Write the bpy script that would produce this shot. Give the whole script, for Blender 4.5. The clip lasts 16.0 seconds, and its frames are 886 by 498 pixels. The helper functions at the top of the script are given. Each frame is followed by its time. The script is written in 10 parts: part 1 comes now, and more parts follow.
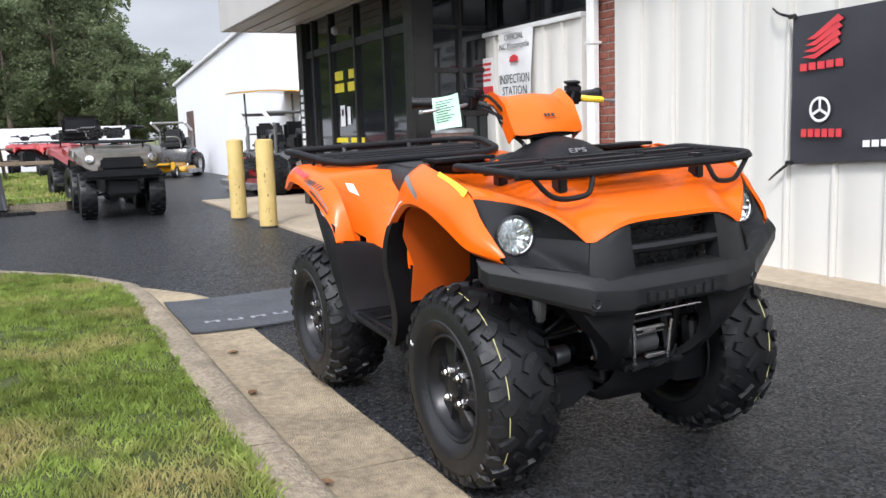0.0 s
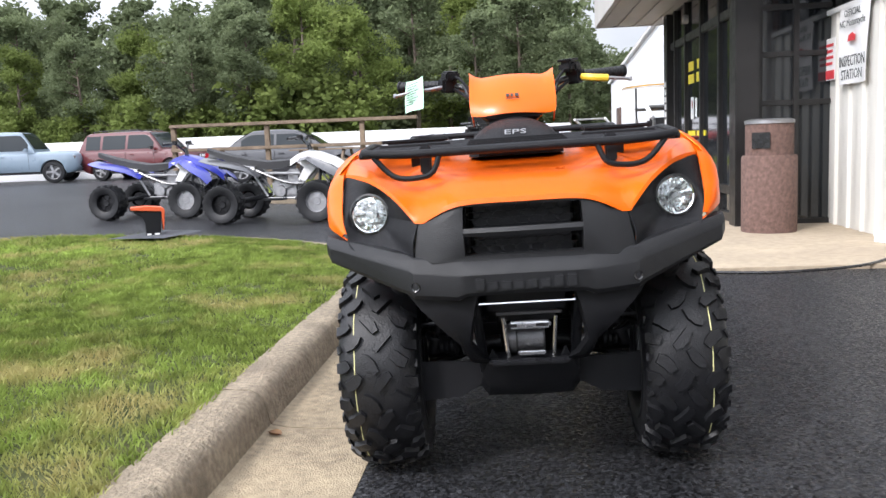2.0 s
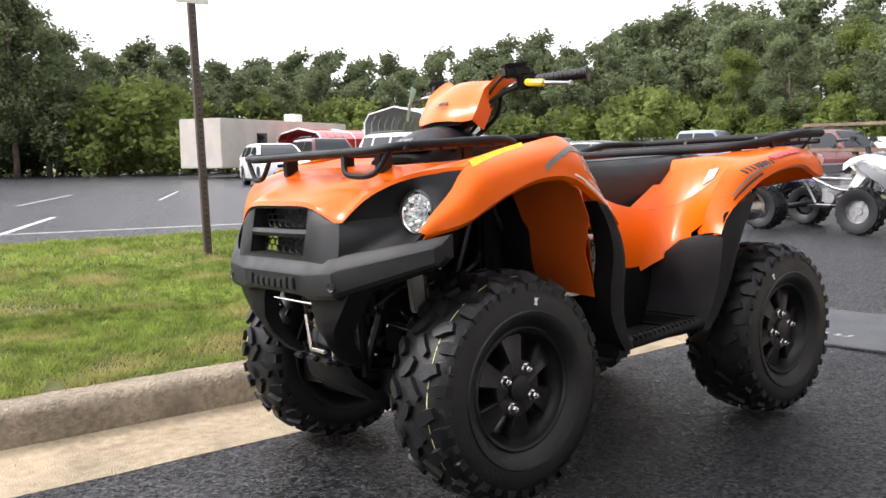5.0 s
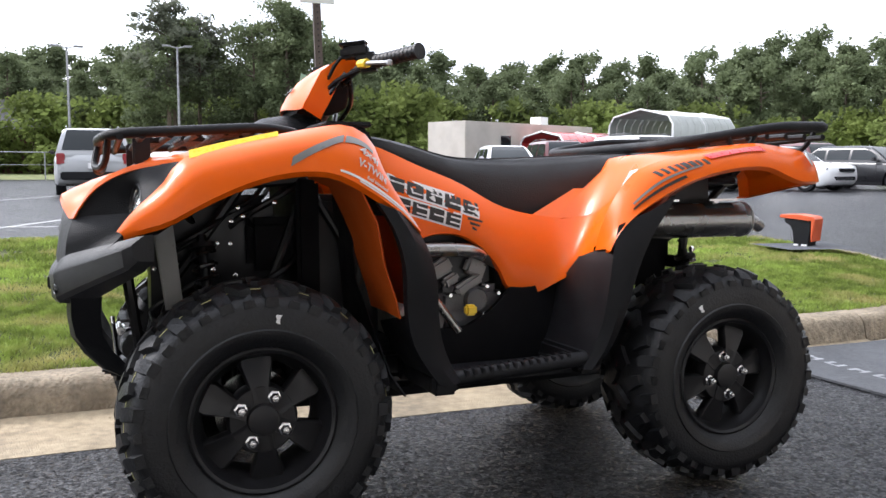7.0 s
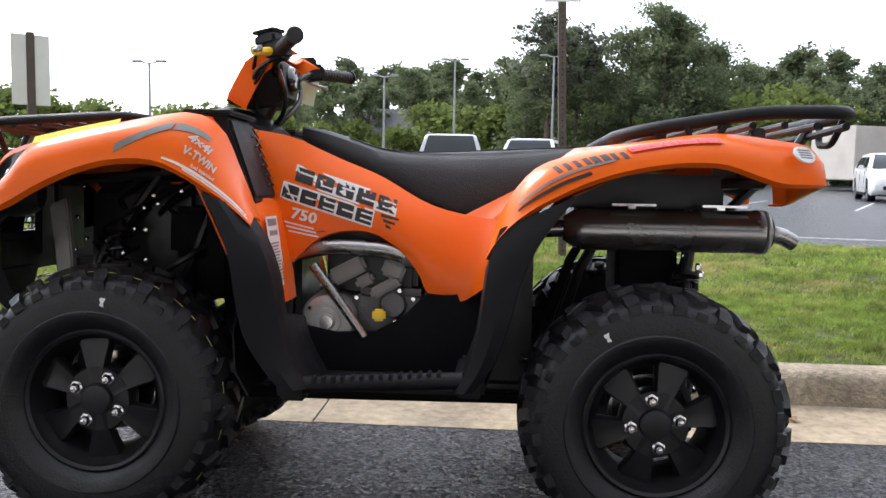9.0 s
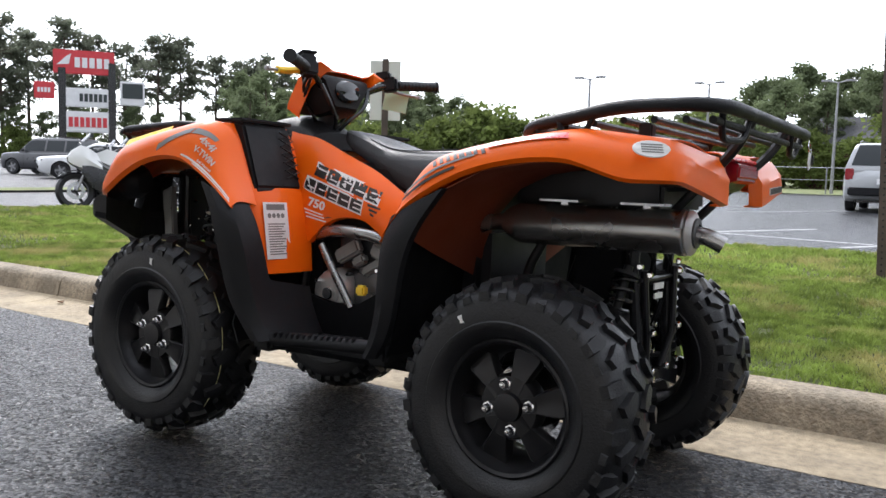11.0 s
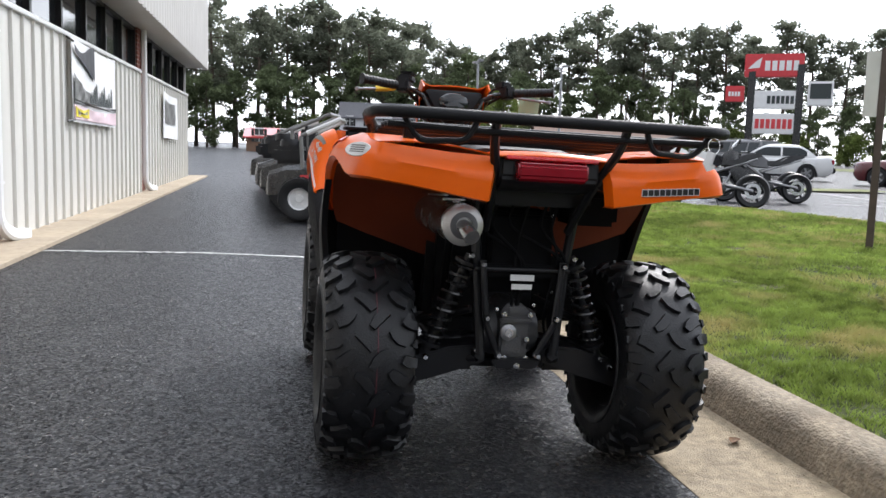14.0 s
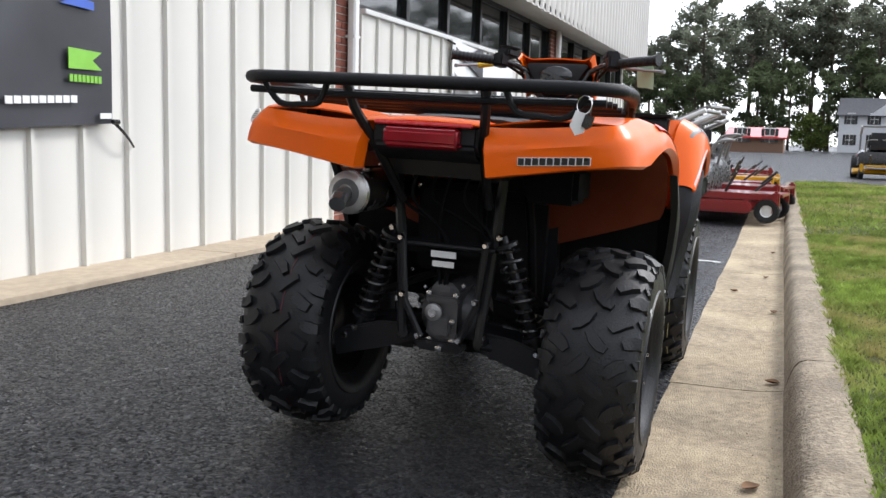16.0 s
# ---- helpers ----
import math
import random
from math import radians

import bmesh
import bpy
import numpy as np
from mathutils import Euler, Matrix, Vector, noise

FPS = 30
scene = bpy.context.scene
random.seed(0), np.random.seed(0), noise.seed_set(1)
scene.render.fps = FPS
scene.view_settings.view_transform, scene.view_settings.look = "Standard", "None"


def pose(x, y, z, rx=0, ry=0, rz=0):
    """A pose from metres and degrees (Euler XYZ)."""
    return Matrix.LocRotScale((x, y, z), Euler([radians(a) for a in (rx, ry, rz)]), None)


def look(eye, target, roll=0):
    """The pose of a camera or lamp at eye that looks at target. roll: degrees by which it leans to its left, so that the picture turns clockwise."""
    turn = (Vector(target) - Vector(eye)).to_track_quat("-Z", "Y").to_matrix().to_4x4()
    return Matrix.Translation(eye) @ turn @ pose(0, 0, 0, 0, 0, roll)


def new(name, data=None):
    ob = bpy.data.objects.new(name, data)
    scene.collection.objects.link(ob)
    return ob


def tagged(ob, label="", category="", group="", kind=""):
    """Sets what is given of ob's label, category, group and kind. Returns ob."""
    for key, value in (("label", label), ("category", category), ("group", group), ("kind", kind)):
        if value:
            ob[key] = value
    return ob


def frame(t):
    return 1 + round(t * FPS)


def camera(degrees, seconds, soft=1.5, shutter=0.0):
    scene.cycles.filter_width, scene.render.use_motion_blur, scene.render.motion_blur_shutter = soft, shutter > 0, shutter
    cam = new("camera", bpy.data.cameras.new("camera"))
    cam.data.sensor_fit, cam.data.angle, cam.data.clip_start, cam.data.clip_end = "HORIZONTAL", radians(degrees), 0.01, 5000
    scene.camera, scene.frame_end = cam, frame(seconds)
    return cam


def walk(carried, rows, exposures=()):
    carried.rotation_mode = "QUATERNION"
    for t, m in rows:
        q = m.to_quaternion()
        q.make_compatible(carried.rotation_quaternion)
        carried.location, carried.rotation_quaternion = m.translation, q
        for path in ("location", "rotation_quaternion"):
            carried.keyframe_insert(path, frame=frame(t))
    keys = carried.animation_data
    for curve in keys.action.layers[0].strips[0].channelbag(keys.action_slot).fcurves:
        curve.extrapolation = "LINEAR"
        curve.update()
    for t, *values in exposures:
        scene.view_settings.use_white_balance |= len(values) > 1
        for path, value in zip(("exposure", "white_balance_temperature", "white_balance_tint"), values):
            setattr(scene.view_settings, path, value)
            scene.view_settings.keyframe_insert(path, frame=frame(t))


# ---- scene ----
cam = camera(54.2, 16.0)
PATH = [
    (0, (2.9, -1.599, 1.043), (1.118, -0.735, 0.764), -1.9),
    (0.5, (3.089, -1.192, 1.036), (1.199, -0.595, 0.767), -1.9),
    (1, (3.181, -0.796, 0.988), (1.229, -0.448, 0.726), -1.8),
    (1.5, (3.267, -0.419, 0.957), (1.285, -0.333, 0.705), -1.9),
    (2, (3.235, 0.006, 0.934), (1.258, -0.17, 0.688), -2.2),
    (2.5, (3.198, 0.458, 0.92), (1.262, 0.017, 0.683), -2.3),
    (3, (3.068, 0.886, 0.917), (1.215, 0.169, 0.69), -1.9),
    (3.5, (2.881, 1.248, 0.898), (1.147, 0.277, 0.675), -1.7),
    (4, (2.684, 1.642, 0.904), (1.114, 0.421, 0.692), -1.5),
    (4.2, (2.6, 1.774, 0.906), (1.103, 0.465, 0.696), -1.2),
    (6.3, (1.326, 2.433, 0.88), (0.431, 0.656, 0.677), -0.1),
    (6.5, (1.214, 2.442, 0.868), (0.364, 0.643, 0.667), 0.2),
    (7, (0.925, 2.445, 0.874), (0.215, 0.586, 0.675), 0.2),
    (7.5, (0.652, 2.459, 0.865), (0.099, 0.547, 0.668), 0.4),
    (8, (0.357, 2.454, 0.861), (-0.008, 0.497, 0.664), 0.6),
    (8.2, (0.238, 2.457, 0.864), (-0.04, 0.486, 0.669), 0.6),
    (10.3, (-1.152, 2.327, 0.824), (-0.348, 0.505, 0.636), 1.3),
    (10.5, (-1.245, 2.319, 0.825), (-0.371, 0.53, 0.639), 1.1),
    (11, (-1.61, 2.238, 0.838), (-0.498, 0.586, 0.65), 1.5),
    (11.5, (-1.98, 2.102, 0.843), (-0.669, 0.605, 0.648), 1.4),
    (12, (-2.304, 1.901, 0.859), (-0.812, 0.584, 0.659), 1.5),
    (12.5, (-2.599, 1.688, 0.881), (-0.951, 0.574, 0.676), 1.6),
    (13, (-2.854, 1.383, 0.866), (-1.079, 0.487, 0.653), 1.7),
    (13.5, (-3.03, 1.064, 0.881), (-1.152, 0.414, 0.659), 1.8),
    (14, (-3.152, 0.671, 0.896), (-1.199, 0.304, 0.664), 1.7),
    (14.5, (-3.144, 0.276, 0.874), (-1.162, 0.163, 0.635), 1.7),
    (15, (-3.117, -0.107, 0.859), (-1.136, 0.034, 0.617), 1.8),
    (15.5, (-3.031, -0.468, 0.827), (-1.089, -0.058, 0.579), 1.8),
    (16, (-2.914, -0.814, 0.85), (-1.065, -0.1, 0.588), 1.6),
]
walk(cam, [(t, look(eye, target, roll)) for t, eye, target, roll in PATH],
     exposures=[(0, 0.36, 6250, 13), (1.5, 0.58, 6280, 13), (2.1, 0.70, 6350, 14), (3.0, 0.78, 6800, 16), (4.2, 0.8, 6800, 16), (7, 0.75, 6300, 14), (8.2, 0.75, 6250, 14), (10.3, 0.62, 6250, 13), (12.5, 0.52, 6250, 12), (14.5, 0.42, 6330, 12), (16, 0.38, 6330, 12)])

# ---- world, sun ----
SUN_AZ, SUN_EL = radians(-38), radians(42)     # direction towards the sun, from +x
world = bpy.data.worlds.new("overcast_sky")
scene.world = world
world.use_nodes = True
wn, wl = world.node_tree.nodes, world.node_tree.links
wn.clear()
w_out = wn.new("ShaderNodeOutputWorld")
w_bg = wn.new("ShaderNodeBackground")
w_sky = wn.new("ShaderNodeTexSky")
w_sky.sky_type, w_sky.sun_disc = "NISHITA", False
w_sky.sun_elevation, w_sky.sun_rotation = SUN_EL, radians(90) - SUN_AZ
w_tc = wn.new("ShaderNodeTexCoord")
w_map = wn.new("ShaderNodeMapping")
w_map.inputs["Scale"].default_value = (1.0, 1.0, 2.6)
w_no = wn.new("ShaderNodeTexNoise")
w_no.inputs["Scale"].default_value, w_no.inputs["Detail"].default_value = 1.7, 6.0
w_ramp = wn.new("ShaderNodeValToRGB")
w_ramp.color_ramp.elements[0].position, w_ramp.color_ramp.elements[0].color = 0.36, (0.67, 0.71, 0.77, 1)
w_ramp.color_ramp.elements[1].position, w_ramp.color_ramp.elements[1].color = 0.58, (1.09, 1.13, 1.18, 1)
w_mul = wn.new("ShaderNodeVectorMath")
w_mul.operation = "SCALE"
w_mul.inputs["Scale"].default_value = 0.10
w_add = wn.new("ShaderNodeMix")
w_add.data_type = "RGBA"
w_add.inputs["Factor"].default_value = 0.88
wl.new(w_tc.outputs["Generated"], w_map.inputs["Vector"])
wl.new(w_map.outputs["Vector"], w_no.inputs["Vector"])
wl.new(w_no.outputs["Fac"], w_ramp.inputs["Fac"])
wl.new(w_sky.outputs["Color"], w_mul.inputs[0])
wl.new(w_mul.outputs["Vector"], w_add.inputs["A"])
wl.new(w_ramp.outputs["Color"], w_add.inputs["B"])
# the cloud layer is brightest round the hidden sun
w_dot, w_rng, w_lit = wn.new("ShaderNodeVectorMath"), wn.new("ShaderNodeMapRange"), wn.new("ShaderNodeVectorMath")
w_dot.operation, w_lit.operation = "DOT_PRODUCT", "SCALE"
w_dot.inputs[1].default_value = (math.cos(SUN_AZ) * math.cos(SUN_EL), math.sin(SUN_AZ) * math.cos(SUN_EL), math.sin(SUN_EL))
w_rng.interpolation_type = "SMOOTHSTEP"
for key, v in (("From Min", -0.6), ("From Max", 1.0), ("To Min", 0.62), ("To Max", 2.05)):
    w_rng.inputs[key].default_value = v
w_bg.inputs["Strength"].default_value = 1.0
wl.new(w_tc.outputs["Generated"], w_dot.inputs[0])
wl.new(w_dot.outputs["Value"], w_rng.inputs["Value"])
wl.new(w_rng.outputs["Result"], w_lit.inputs["Scale"])
wl.new(w_add.outputs["Result"], w_lit.inputs[0])
wl.new(w_lit.outputs["Vector"], w_bg.inputs["Color"])
wl.new(w_bg.outputs["Background"], w_out.inputs["Surface"])

sun = new("sun", bpy.data.lights.new("sun", "SUN"))
sun.data.energy, sun.data.angle, sun.data.color = 2.1, radians(10), (1.0, 0.965, 0.92)
sun.matrix_world = look((12 * math.cos(SUN_AZ), 12 * math.sin(SUN_AZ), 12 * math.tan(SUN_EL)), (0, 0, 0))

# ---- materials ----


def material(name, color, rough=0.5, metal=0.0, vary=0.12, scale=9.0, fine=0.0, bump=0.0, bump_scale=60.0, coat=0.0,
             stain=0.0, stain_color=(0.1, 0.08, 0.06), stain_scale=1.3, rough_vary=0.08, per_object=0.0, spec=0.5, world_space=False):
    """Procedural surface: colour varied at two scales, relief, varied gloss, and stains with a shape of their own."""
    m = bpy.data.materials.new(name)
    m.use_nodes = True
    n, l = m.node_tree.nodes, m.node_tree.links
    b = n["Principled BSDF"]
    b.inputs["Metallic"].default_value, b.inputs["Roughness"].default_value = metal, rough
    b.inputs["Coat Weight"].default_value, b.inputs["Specular IOR Level"].default_value = coat, spec
    b.inputs["Coat Roughness"].default_value = 0.08
    tc = n.new("ShaderNodeTexCoord")
    out = tc.outputs["Object"]
    if world_space:
        geo = n.new("ShaderNodeNewGeometry")
        out = geo.outputs["Position"]

    def noise_node(sc, detail=4.0):
        t = n.new("ShaderNodeTexNoise")
        t.inputs["Scale"].default_value, t.inputs["Detail"].default_value = sc, detail
        l.new(out, t.inputs["Vector"])
        return t.outputs["Fac"]

    def mix(fac, a, c, blend="MIX"):
        x = n.new("ShaderNodeMix")
        x.data_type, x.blend_type = "RGBA", blend
        for key, v in (("Factor", fac), ("A", a), ("B", c)):
            if isinstance(v, (int, float)):
                x.inputs[key].default_value = v
            elif isinstance(v, tuple):
                x.inputs[key].default_value = (*v[:3], 1)
            else:
                l.new(v, x.inputs[key])
        return x.outputs["Result"]

    def curve(fac, lo, hi, a=0.0, c=1.0):
        r = n.new("ShaderNodeMapRange")
        r.inputs["From Min"].default_value, r.inputs["From Max"].default_value = lo, hi
        r.inputs["To Min"].default_value, r.inputs["To Max"].default_value = a, c
        l.new(fac, r.inputs["Value"])
        return r.outputs["Result"]

    dark, light = tuple(c * (1 - vary) for c in color), tuple(min(1, c * (1 + vary)) for c in color)
    big = noise_node(scale)
    col = mix(curve(big, 0.3, 0.7), dark, light)
    if fine:
        small = noise_node(scale * 14, 2.0)
        col = mix(curve(small, 0.3, 0.7), mix(1.0, col, (1 - fine,) * 3, "MULTIPLY"), col)
    if stain:
        s = noise_node(stain_scale, 7.0)
        col = mix(curve(s, 0.5, 0.68, 0.0, stain), col, stain_color)
    if per_object:
        oi = n.new("ShaderNodeObjectInfo")
        col = mix(curve(oi.outputs["Random"], 0, 1, 0, per_object), col, tuple(c * 0.35 for c in color))
    l.new(col, b.inputs["Base Color"])
    if rough_vary:
        l.new(curve(noise_node(scale * 2.3), 0.3, 0.7, max(0, rough - rough_vary), min(1, rough + rough_vary)), b.inputs["Roughness"])
    if bump:
        bp = n.new("ShaderNodeBump")
        bp.inputs["Strength"].default_value, bp.inputs["Distance"].default_value = bump, 0.01
        l.new(noise_node(bump_scale, 3.0), bp.inputs["Height"])
        l.new(bp.outputs["Normal"], b.inputs["Normal"])
    return m


def glass_material(name, color=(0.9, 0.95, 0.95), rough=0.02):
    m = bpy.data.materials.new(name)
    m.use_nodes = True
    b = m.node_tree.nodes["Principled BSDF"]
    b.inputs["Base Color"].default_value = (*color, 1)
    b.inputs["Transmission Weight"].default_value, b.inputs["Roughness"].default_value = 1.0, rough
    b.inputs["IOR"].default_value = 1.45
    return m


def asphalt_material():
    """Dark sealed asphalt: small stones standing up, polished tops, faint large patches."""
    m = material("asphalt", (0.0180, 0.0187, 0.0207), spec=0.14, rough=0.24, vary=0.3, scale=0.35, fine=0.0, stain=0.3, stain_color=(0.022, 0.022, 0.024), stain_scale=0.7)
    n, l = m.node_tree.nodes, m.node_tree.links
    b = n["Principled BSDF"]
    tc = n.new("ShaderNodeTexCoord")
    vo = n.new("ShaderNodeTexVoronoi")
    vo.inputs["Scale"].default_value = 104
    no = n.new("ShaderNodeTexNoise")
    no.inputs["Scale"].default_value, no.inputs["Detail"].default_value = 420, 3
    for t in (vo, no):
        l.new(tc.outputs["Object"], t.inputs["Vector"])
    ad = n.new("ShaderNodeMath")
    ad.operation = "MULTIPLY_ADD"
    ad.inputs[1].default_value = -1.0
    l.new(vo.outputs["Distance"], ad.inputs[0])
    l.new(no.outputs["Fac"], ad.inputs[2])
    bp = n.new("ShaderNodeBump")
    bp.inputs["Strength"].default_value, bp.inputs["Distance"].default_value = 0.5, 0.006
    l.new(ad.outputs["Value"], bp.inputs["Height"])
    l.new(bp.outputs["Normal"], b.inputs["Normal"])
    # every stone lies at its own tilt
    fv = n.new("ShaderNodeTexVoronoi")
    fv.inputs["Scale"].default_value = 104
    l.new(tc.outputs["Object"], fv.inputs["Vector"])
    f1, f2, f3 = n.new("ShaderNodeVectorMath"), n.new("ShaderNodeVectorMath"), n.new("ShaderNodeVectorMath")
    f1.operation, f2.operation, f3.operation = "MULTIPLY_ADD", "ADD", "NORMALIZE"
    f1.inputs[1].default_value, f1.inputs[2].default_value = (0.72, 0.72, 0.0), (-0.36, -0.36, 0.0)
    f2.inputs[1].default_value = (0, 0, 1)
    l.new(fv.outputs["Color"], f1.inputs[0])
    l.new(f1.outputs["Vector"], f2.inputs[0])
    l.new(f2.outputs["Vector"], f3.inputs[0])
    l.new(f3.outputs["Vector"], bp.inputs["Normal"])
    mx = n.new("ShaderNodeMix")
    mx.data_type, mx.blend_type = "RGBA", "MULTIPLY"
    mx.inputs["Factor"].default_value = 1.0
    old = b.inputs["Base Color"].links[0].from_socket
    mr = n.new("ShaderNodeMapRange")
    mr.inputs["From Min"].default_value, mr.inputs["From Max"].default_value = 0.0, 1.0
    mr.inputs["To Min"].default_value, mr.inputs["To Max"].default_value = 0.35, 2.1
    wn_ = n.new("ShaderNodeTexVoronoi")
    wn_.inputs["Scale"].default_value = 104
    l.new(tc.outputs["Object"], wn_.inputs["Vector"])
    sep = n.new("ShaderNodeSeparateColor")
    l.new(wn_.outputs["Color"], sep.inputs["Color"])
    l.new(sep.outputs["Red"], mr.inputs["Value"])
    l.new(old, mx.inputs["A"])
    l.new(mr.outputs["Result"], mx.inputs["B"])
    l.new(mx.outputs["Result"], b.inputs["Base Color"])
    # some stones are worn bright, others stay rough
    rr = n.new("ShaderNodeMapRange")
    rr.inputs["To Min"].default_value, rr.inputs["To Max"].default_value = 0.20, 0.50
    l.new(sep.outputs["Green"], rr.inputs["Value"])
    l.new(rr.outputs["Result"], b.inputs["Roughness"])
    gl = n.new("ShaderNodeMapRange")
    for key, v in (("From Min", 0.35), ("From Max", 1.0), ("To Min", 0.03), ("To Max", 0.5)):
        gl.inputs[key].default_value = v
    l.new(sep.outputs["Blue"], gl.inputs["Value"])
    l.new(gl.outputs["Result"], b.inputs["Specular IOR Level"])
    return m


M = {}
M["asphalt"] = asphalt_material()
M["concrete"] = material("gutter_concrete", (0.385, 0.308, 0.205), rough=0.85, vary=0.22, scale=2.2, fine=0.4, bump=0.8, bump_scale=150, stain=0.6, stain_color=(0.53, 0.43, 0.28), stain_scale=1.6)
M["kerb"] = material("kerb_concrete", (0.335, 0.275, 0.196), rough=0.9, vary=0.25, scale=3.0, fine=0.45, bump=1.0, bump_scale=90, stain=0.75, stain_color=(0.14, 0.112, 0.08), stain_scale=3.2)
M["apron"] = material("apron_concrete", (0.45, 0.37, 0.27), rough=0.85, vary=0.12, scale=1.2, fine=0.2, bump=0.4, bump_scale=150, stain=0.3, stain_color=(0.33, 0.27, 0.2))
M["soil"] = material("lawn_soil", (0.15, 0.18, 0.06), rough=0.95, vary=0.3, scale=1.5, fine=0.5, bump=0.8, bump_scale=80, stain=0.6, stain_color=(0.28, 0.235, 0.10), stain_scale=1.1)
# darker than the soil: shade between the tufts is in this colour
M["thatch"] = material("lawn_thatch", (0.085, 0.10, 0.04), rough=0.95, vary=0.3, scale=1.5, fine=0.5, bump=0.8, bump_scale=80, stain=0.6, stain_color=(0.15, 0.13, 0.06), stain_scale=1.1, spec=0.08)
# fine: dark mottling painted in as shade among the tufts
M["grass"] = material("grass_blade", (0.32, 0.42, 0.095), rough=0.55, vary=0.35, scale=0.7, fine=0.62, stain=0.8, stain_color=(0.48, 0.40, 0.18), stain_scale=2.0, spec=0.12)
M["panel"] = material("white_metal_siding", (0.66, 0.645, 0.60), rough=0.42, vary=0.035, scale=0.8, stain=0.10, stain_color=(0.55, 0.53, 0.47), stain_scale=2.0)
M["panel_tan"] = material("fascia_siding", (0.50, 0.48, 0.45), rough=0.5, vary=0.05, scale=0.9)
M["brick"] = material("red_brick", (0.27, 0.085, 0.055), rough=0.85, vary=0.25, scale=14, fine=0.3, bump=0.6, bump_scale=130, per_object=0.35)
M["mortar"] = material("mortar", (0.42, 0.40, 0.37), rough=0.95, vary=0.1, scale=20, bump=0.5, bump_scale=200)
M["site_paint"] = material("aged_cream_paint", (0.50, 0.46, 0.41), rough=0.5, vary=0.1, scale=1.2, stain=0.35, stain_color=(0.36, 0.31, 0.25), stain_scale=0.8)
M["white_metal"] = material("white_painted_metal", (0.78, 0.78, 0.77), rough=0.35, vary=0.04, scale=3, stain=0.15, stain_color=(0.5, 0.47, 0.42))
M["bronze"] = material("dark_bronze_aluminium", (0.022, 0.021, 0.021), rough=0.4, metal=0.3, vary=0.15, scale=5)
M["brown_metal"] = material("brown_steel_paint", (0.10, 0.06, 0.045), rough=0.5, vary=0.1, scale=5)
M["dark_glass"] = material("tinted_window_glass", (0.012, 0.014, 0.016), rough=0.06, vary=0.1, scale=0.6, rough_vary=0.02, spec=0.7)
M["far_white"] = material("white_block_wall", (0.78, 0.79, 0.81), rough=0.7, vary=0.04, scale=0.4, stain=0.12, stain_color=(0.6, 0.6, 0.6), bump=0.2, bump_scale=20)
M["bollard"] = material("yellow_bollard_paint", (0.62, 0.46, 0.17), rough=0.6, vary=0.1, scale=4, stain=0.45, stain_color=(0.42, 0.30, 0.10), stain_scale=5, bump=0.2, bump_scale=40)
M["mat"] = material("grey_rubber_mat", (0.075, 0.08, 0.09), rough=0.85, vary=0.15, scale=3, fine=0.3, bump=0.5, bump_scale=260)
M["mat_print"] = material("mat_print_grey", (0.30, 0.31, 0.33), rough=0.85, vary=0.15, scale=9, fine=0.3)
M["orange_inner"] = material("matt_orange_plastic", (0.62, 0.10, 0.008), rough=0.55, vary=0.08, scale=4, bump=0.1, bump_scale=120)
# rear liner: the same orange with its shade put into the colour
M["orange_back"] = material("shade_darkened_orange_plastic", (0.17, 0.033, 0.012), rough=0.65, vary=0.15, scale=4, bump=0.1, bump_scale=120, spec=0.3)
M["orange"] = material("orange_plastic", (0.80, 0.122, 0.002), rough=0.30, vary=0.03, scale=2.5, coat=0.07, spec=0.26, rough_vary=0.03, bump=0.02, bump_scale=30)
M["black_plastic"] = material("black_textured_plastic", (0.0095, 0.0098, 0.0115), rough=0.5, vary=0.15, scale=6, bump=0.25, bump_scale=420, spec=0.2)
M["grey_plastic"] = material("charcoal_plastic", (0.0125, 0.013, 0.0145), rough=0.46, vary=0.12, scale=6, bump=0.2, bump_scale=380, spec=0.32)
M["gloss_black"] = material("gloss_black_paint", (0.012, 0.012, 0.013), rough=0.28, vary=0.1, scale=8, coat=0.3)
M["frame"] = material("black_frame_paint", (0.011, 0.0113, 0.0135), spec=0.35, rough=0.36, vary=0.2, scale=9, stain=0.12, stain_color=(0.03, 0.028, 0.026), stain_scale=12)
# blacker copy of the plastic: paints in the shade on recessed parts
M["deep_black"] = material("shade_darkened_black", (0.0045, 0.0047, 0.0058), rough=0.7, vary=0.2, scale=9, spec=0.12)
M["tyre"] = material("tyre_rubber", (0.0085, 0.0089, 0.0108), spec=0.42, rough=0.46, vary=0.2, scale=7, fine=0.25, bump=0.2, bump_scale=180, stain=0.2, stain_color=(0.014, 0.0135, 0.013), stain_scale=6)
M["rim"] = material("satin_black_rim", (0.015, 0.015, 0.017), rough=0.36, metal=0.4, vary=0.15, scale=10)
M["chrome"] = material("bright_steel", (0.72, 0.72, 0.73), rough=0.18, metal=1.0, vary=0.05, scale=14)
M["lamp_mirror"] = material("lamp_reflector", (0.88, 0.88, 0.88), rough=0.12, metal=1.0, vary=0.04, scale=60)
M["engine_cast"] = material("dark_cast_aluminium", (0.11, 0.11, 0.115), rough=0.42, metal=0.6, vary=0.25, scale=12, bump=0.25, bump_scale=180, stain=0.3, stain_color=(0.05, 0.045, 0.04), stain_scale=14)
M["alu"] = material("grey_cast_aluminium", (0.33, 0.33, 0.34), rough=0.45, metal=0.8, vary=0.2, scale=12, bump=0.25, bump_scale=180)
M["muffler"] = material("brushed_dark_steel", (0.30, 0.295, 0.29), rough=0.25, metal=0.9, vary=0.15, scale=5, bump=0.05, bump_scale=300)
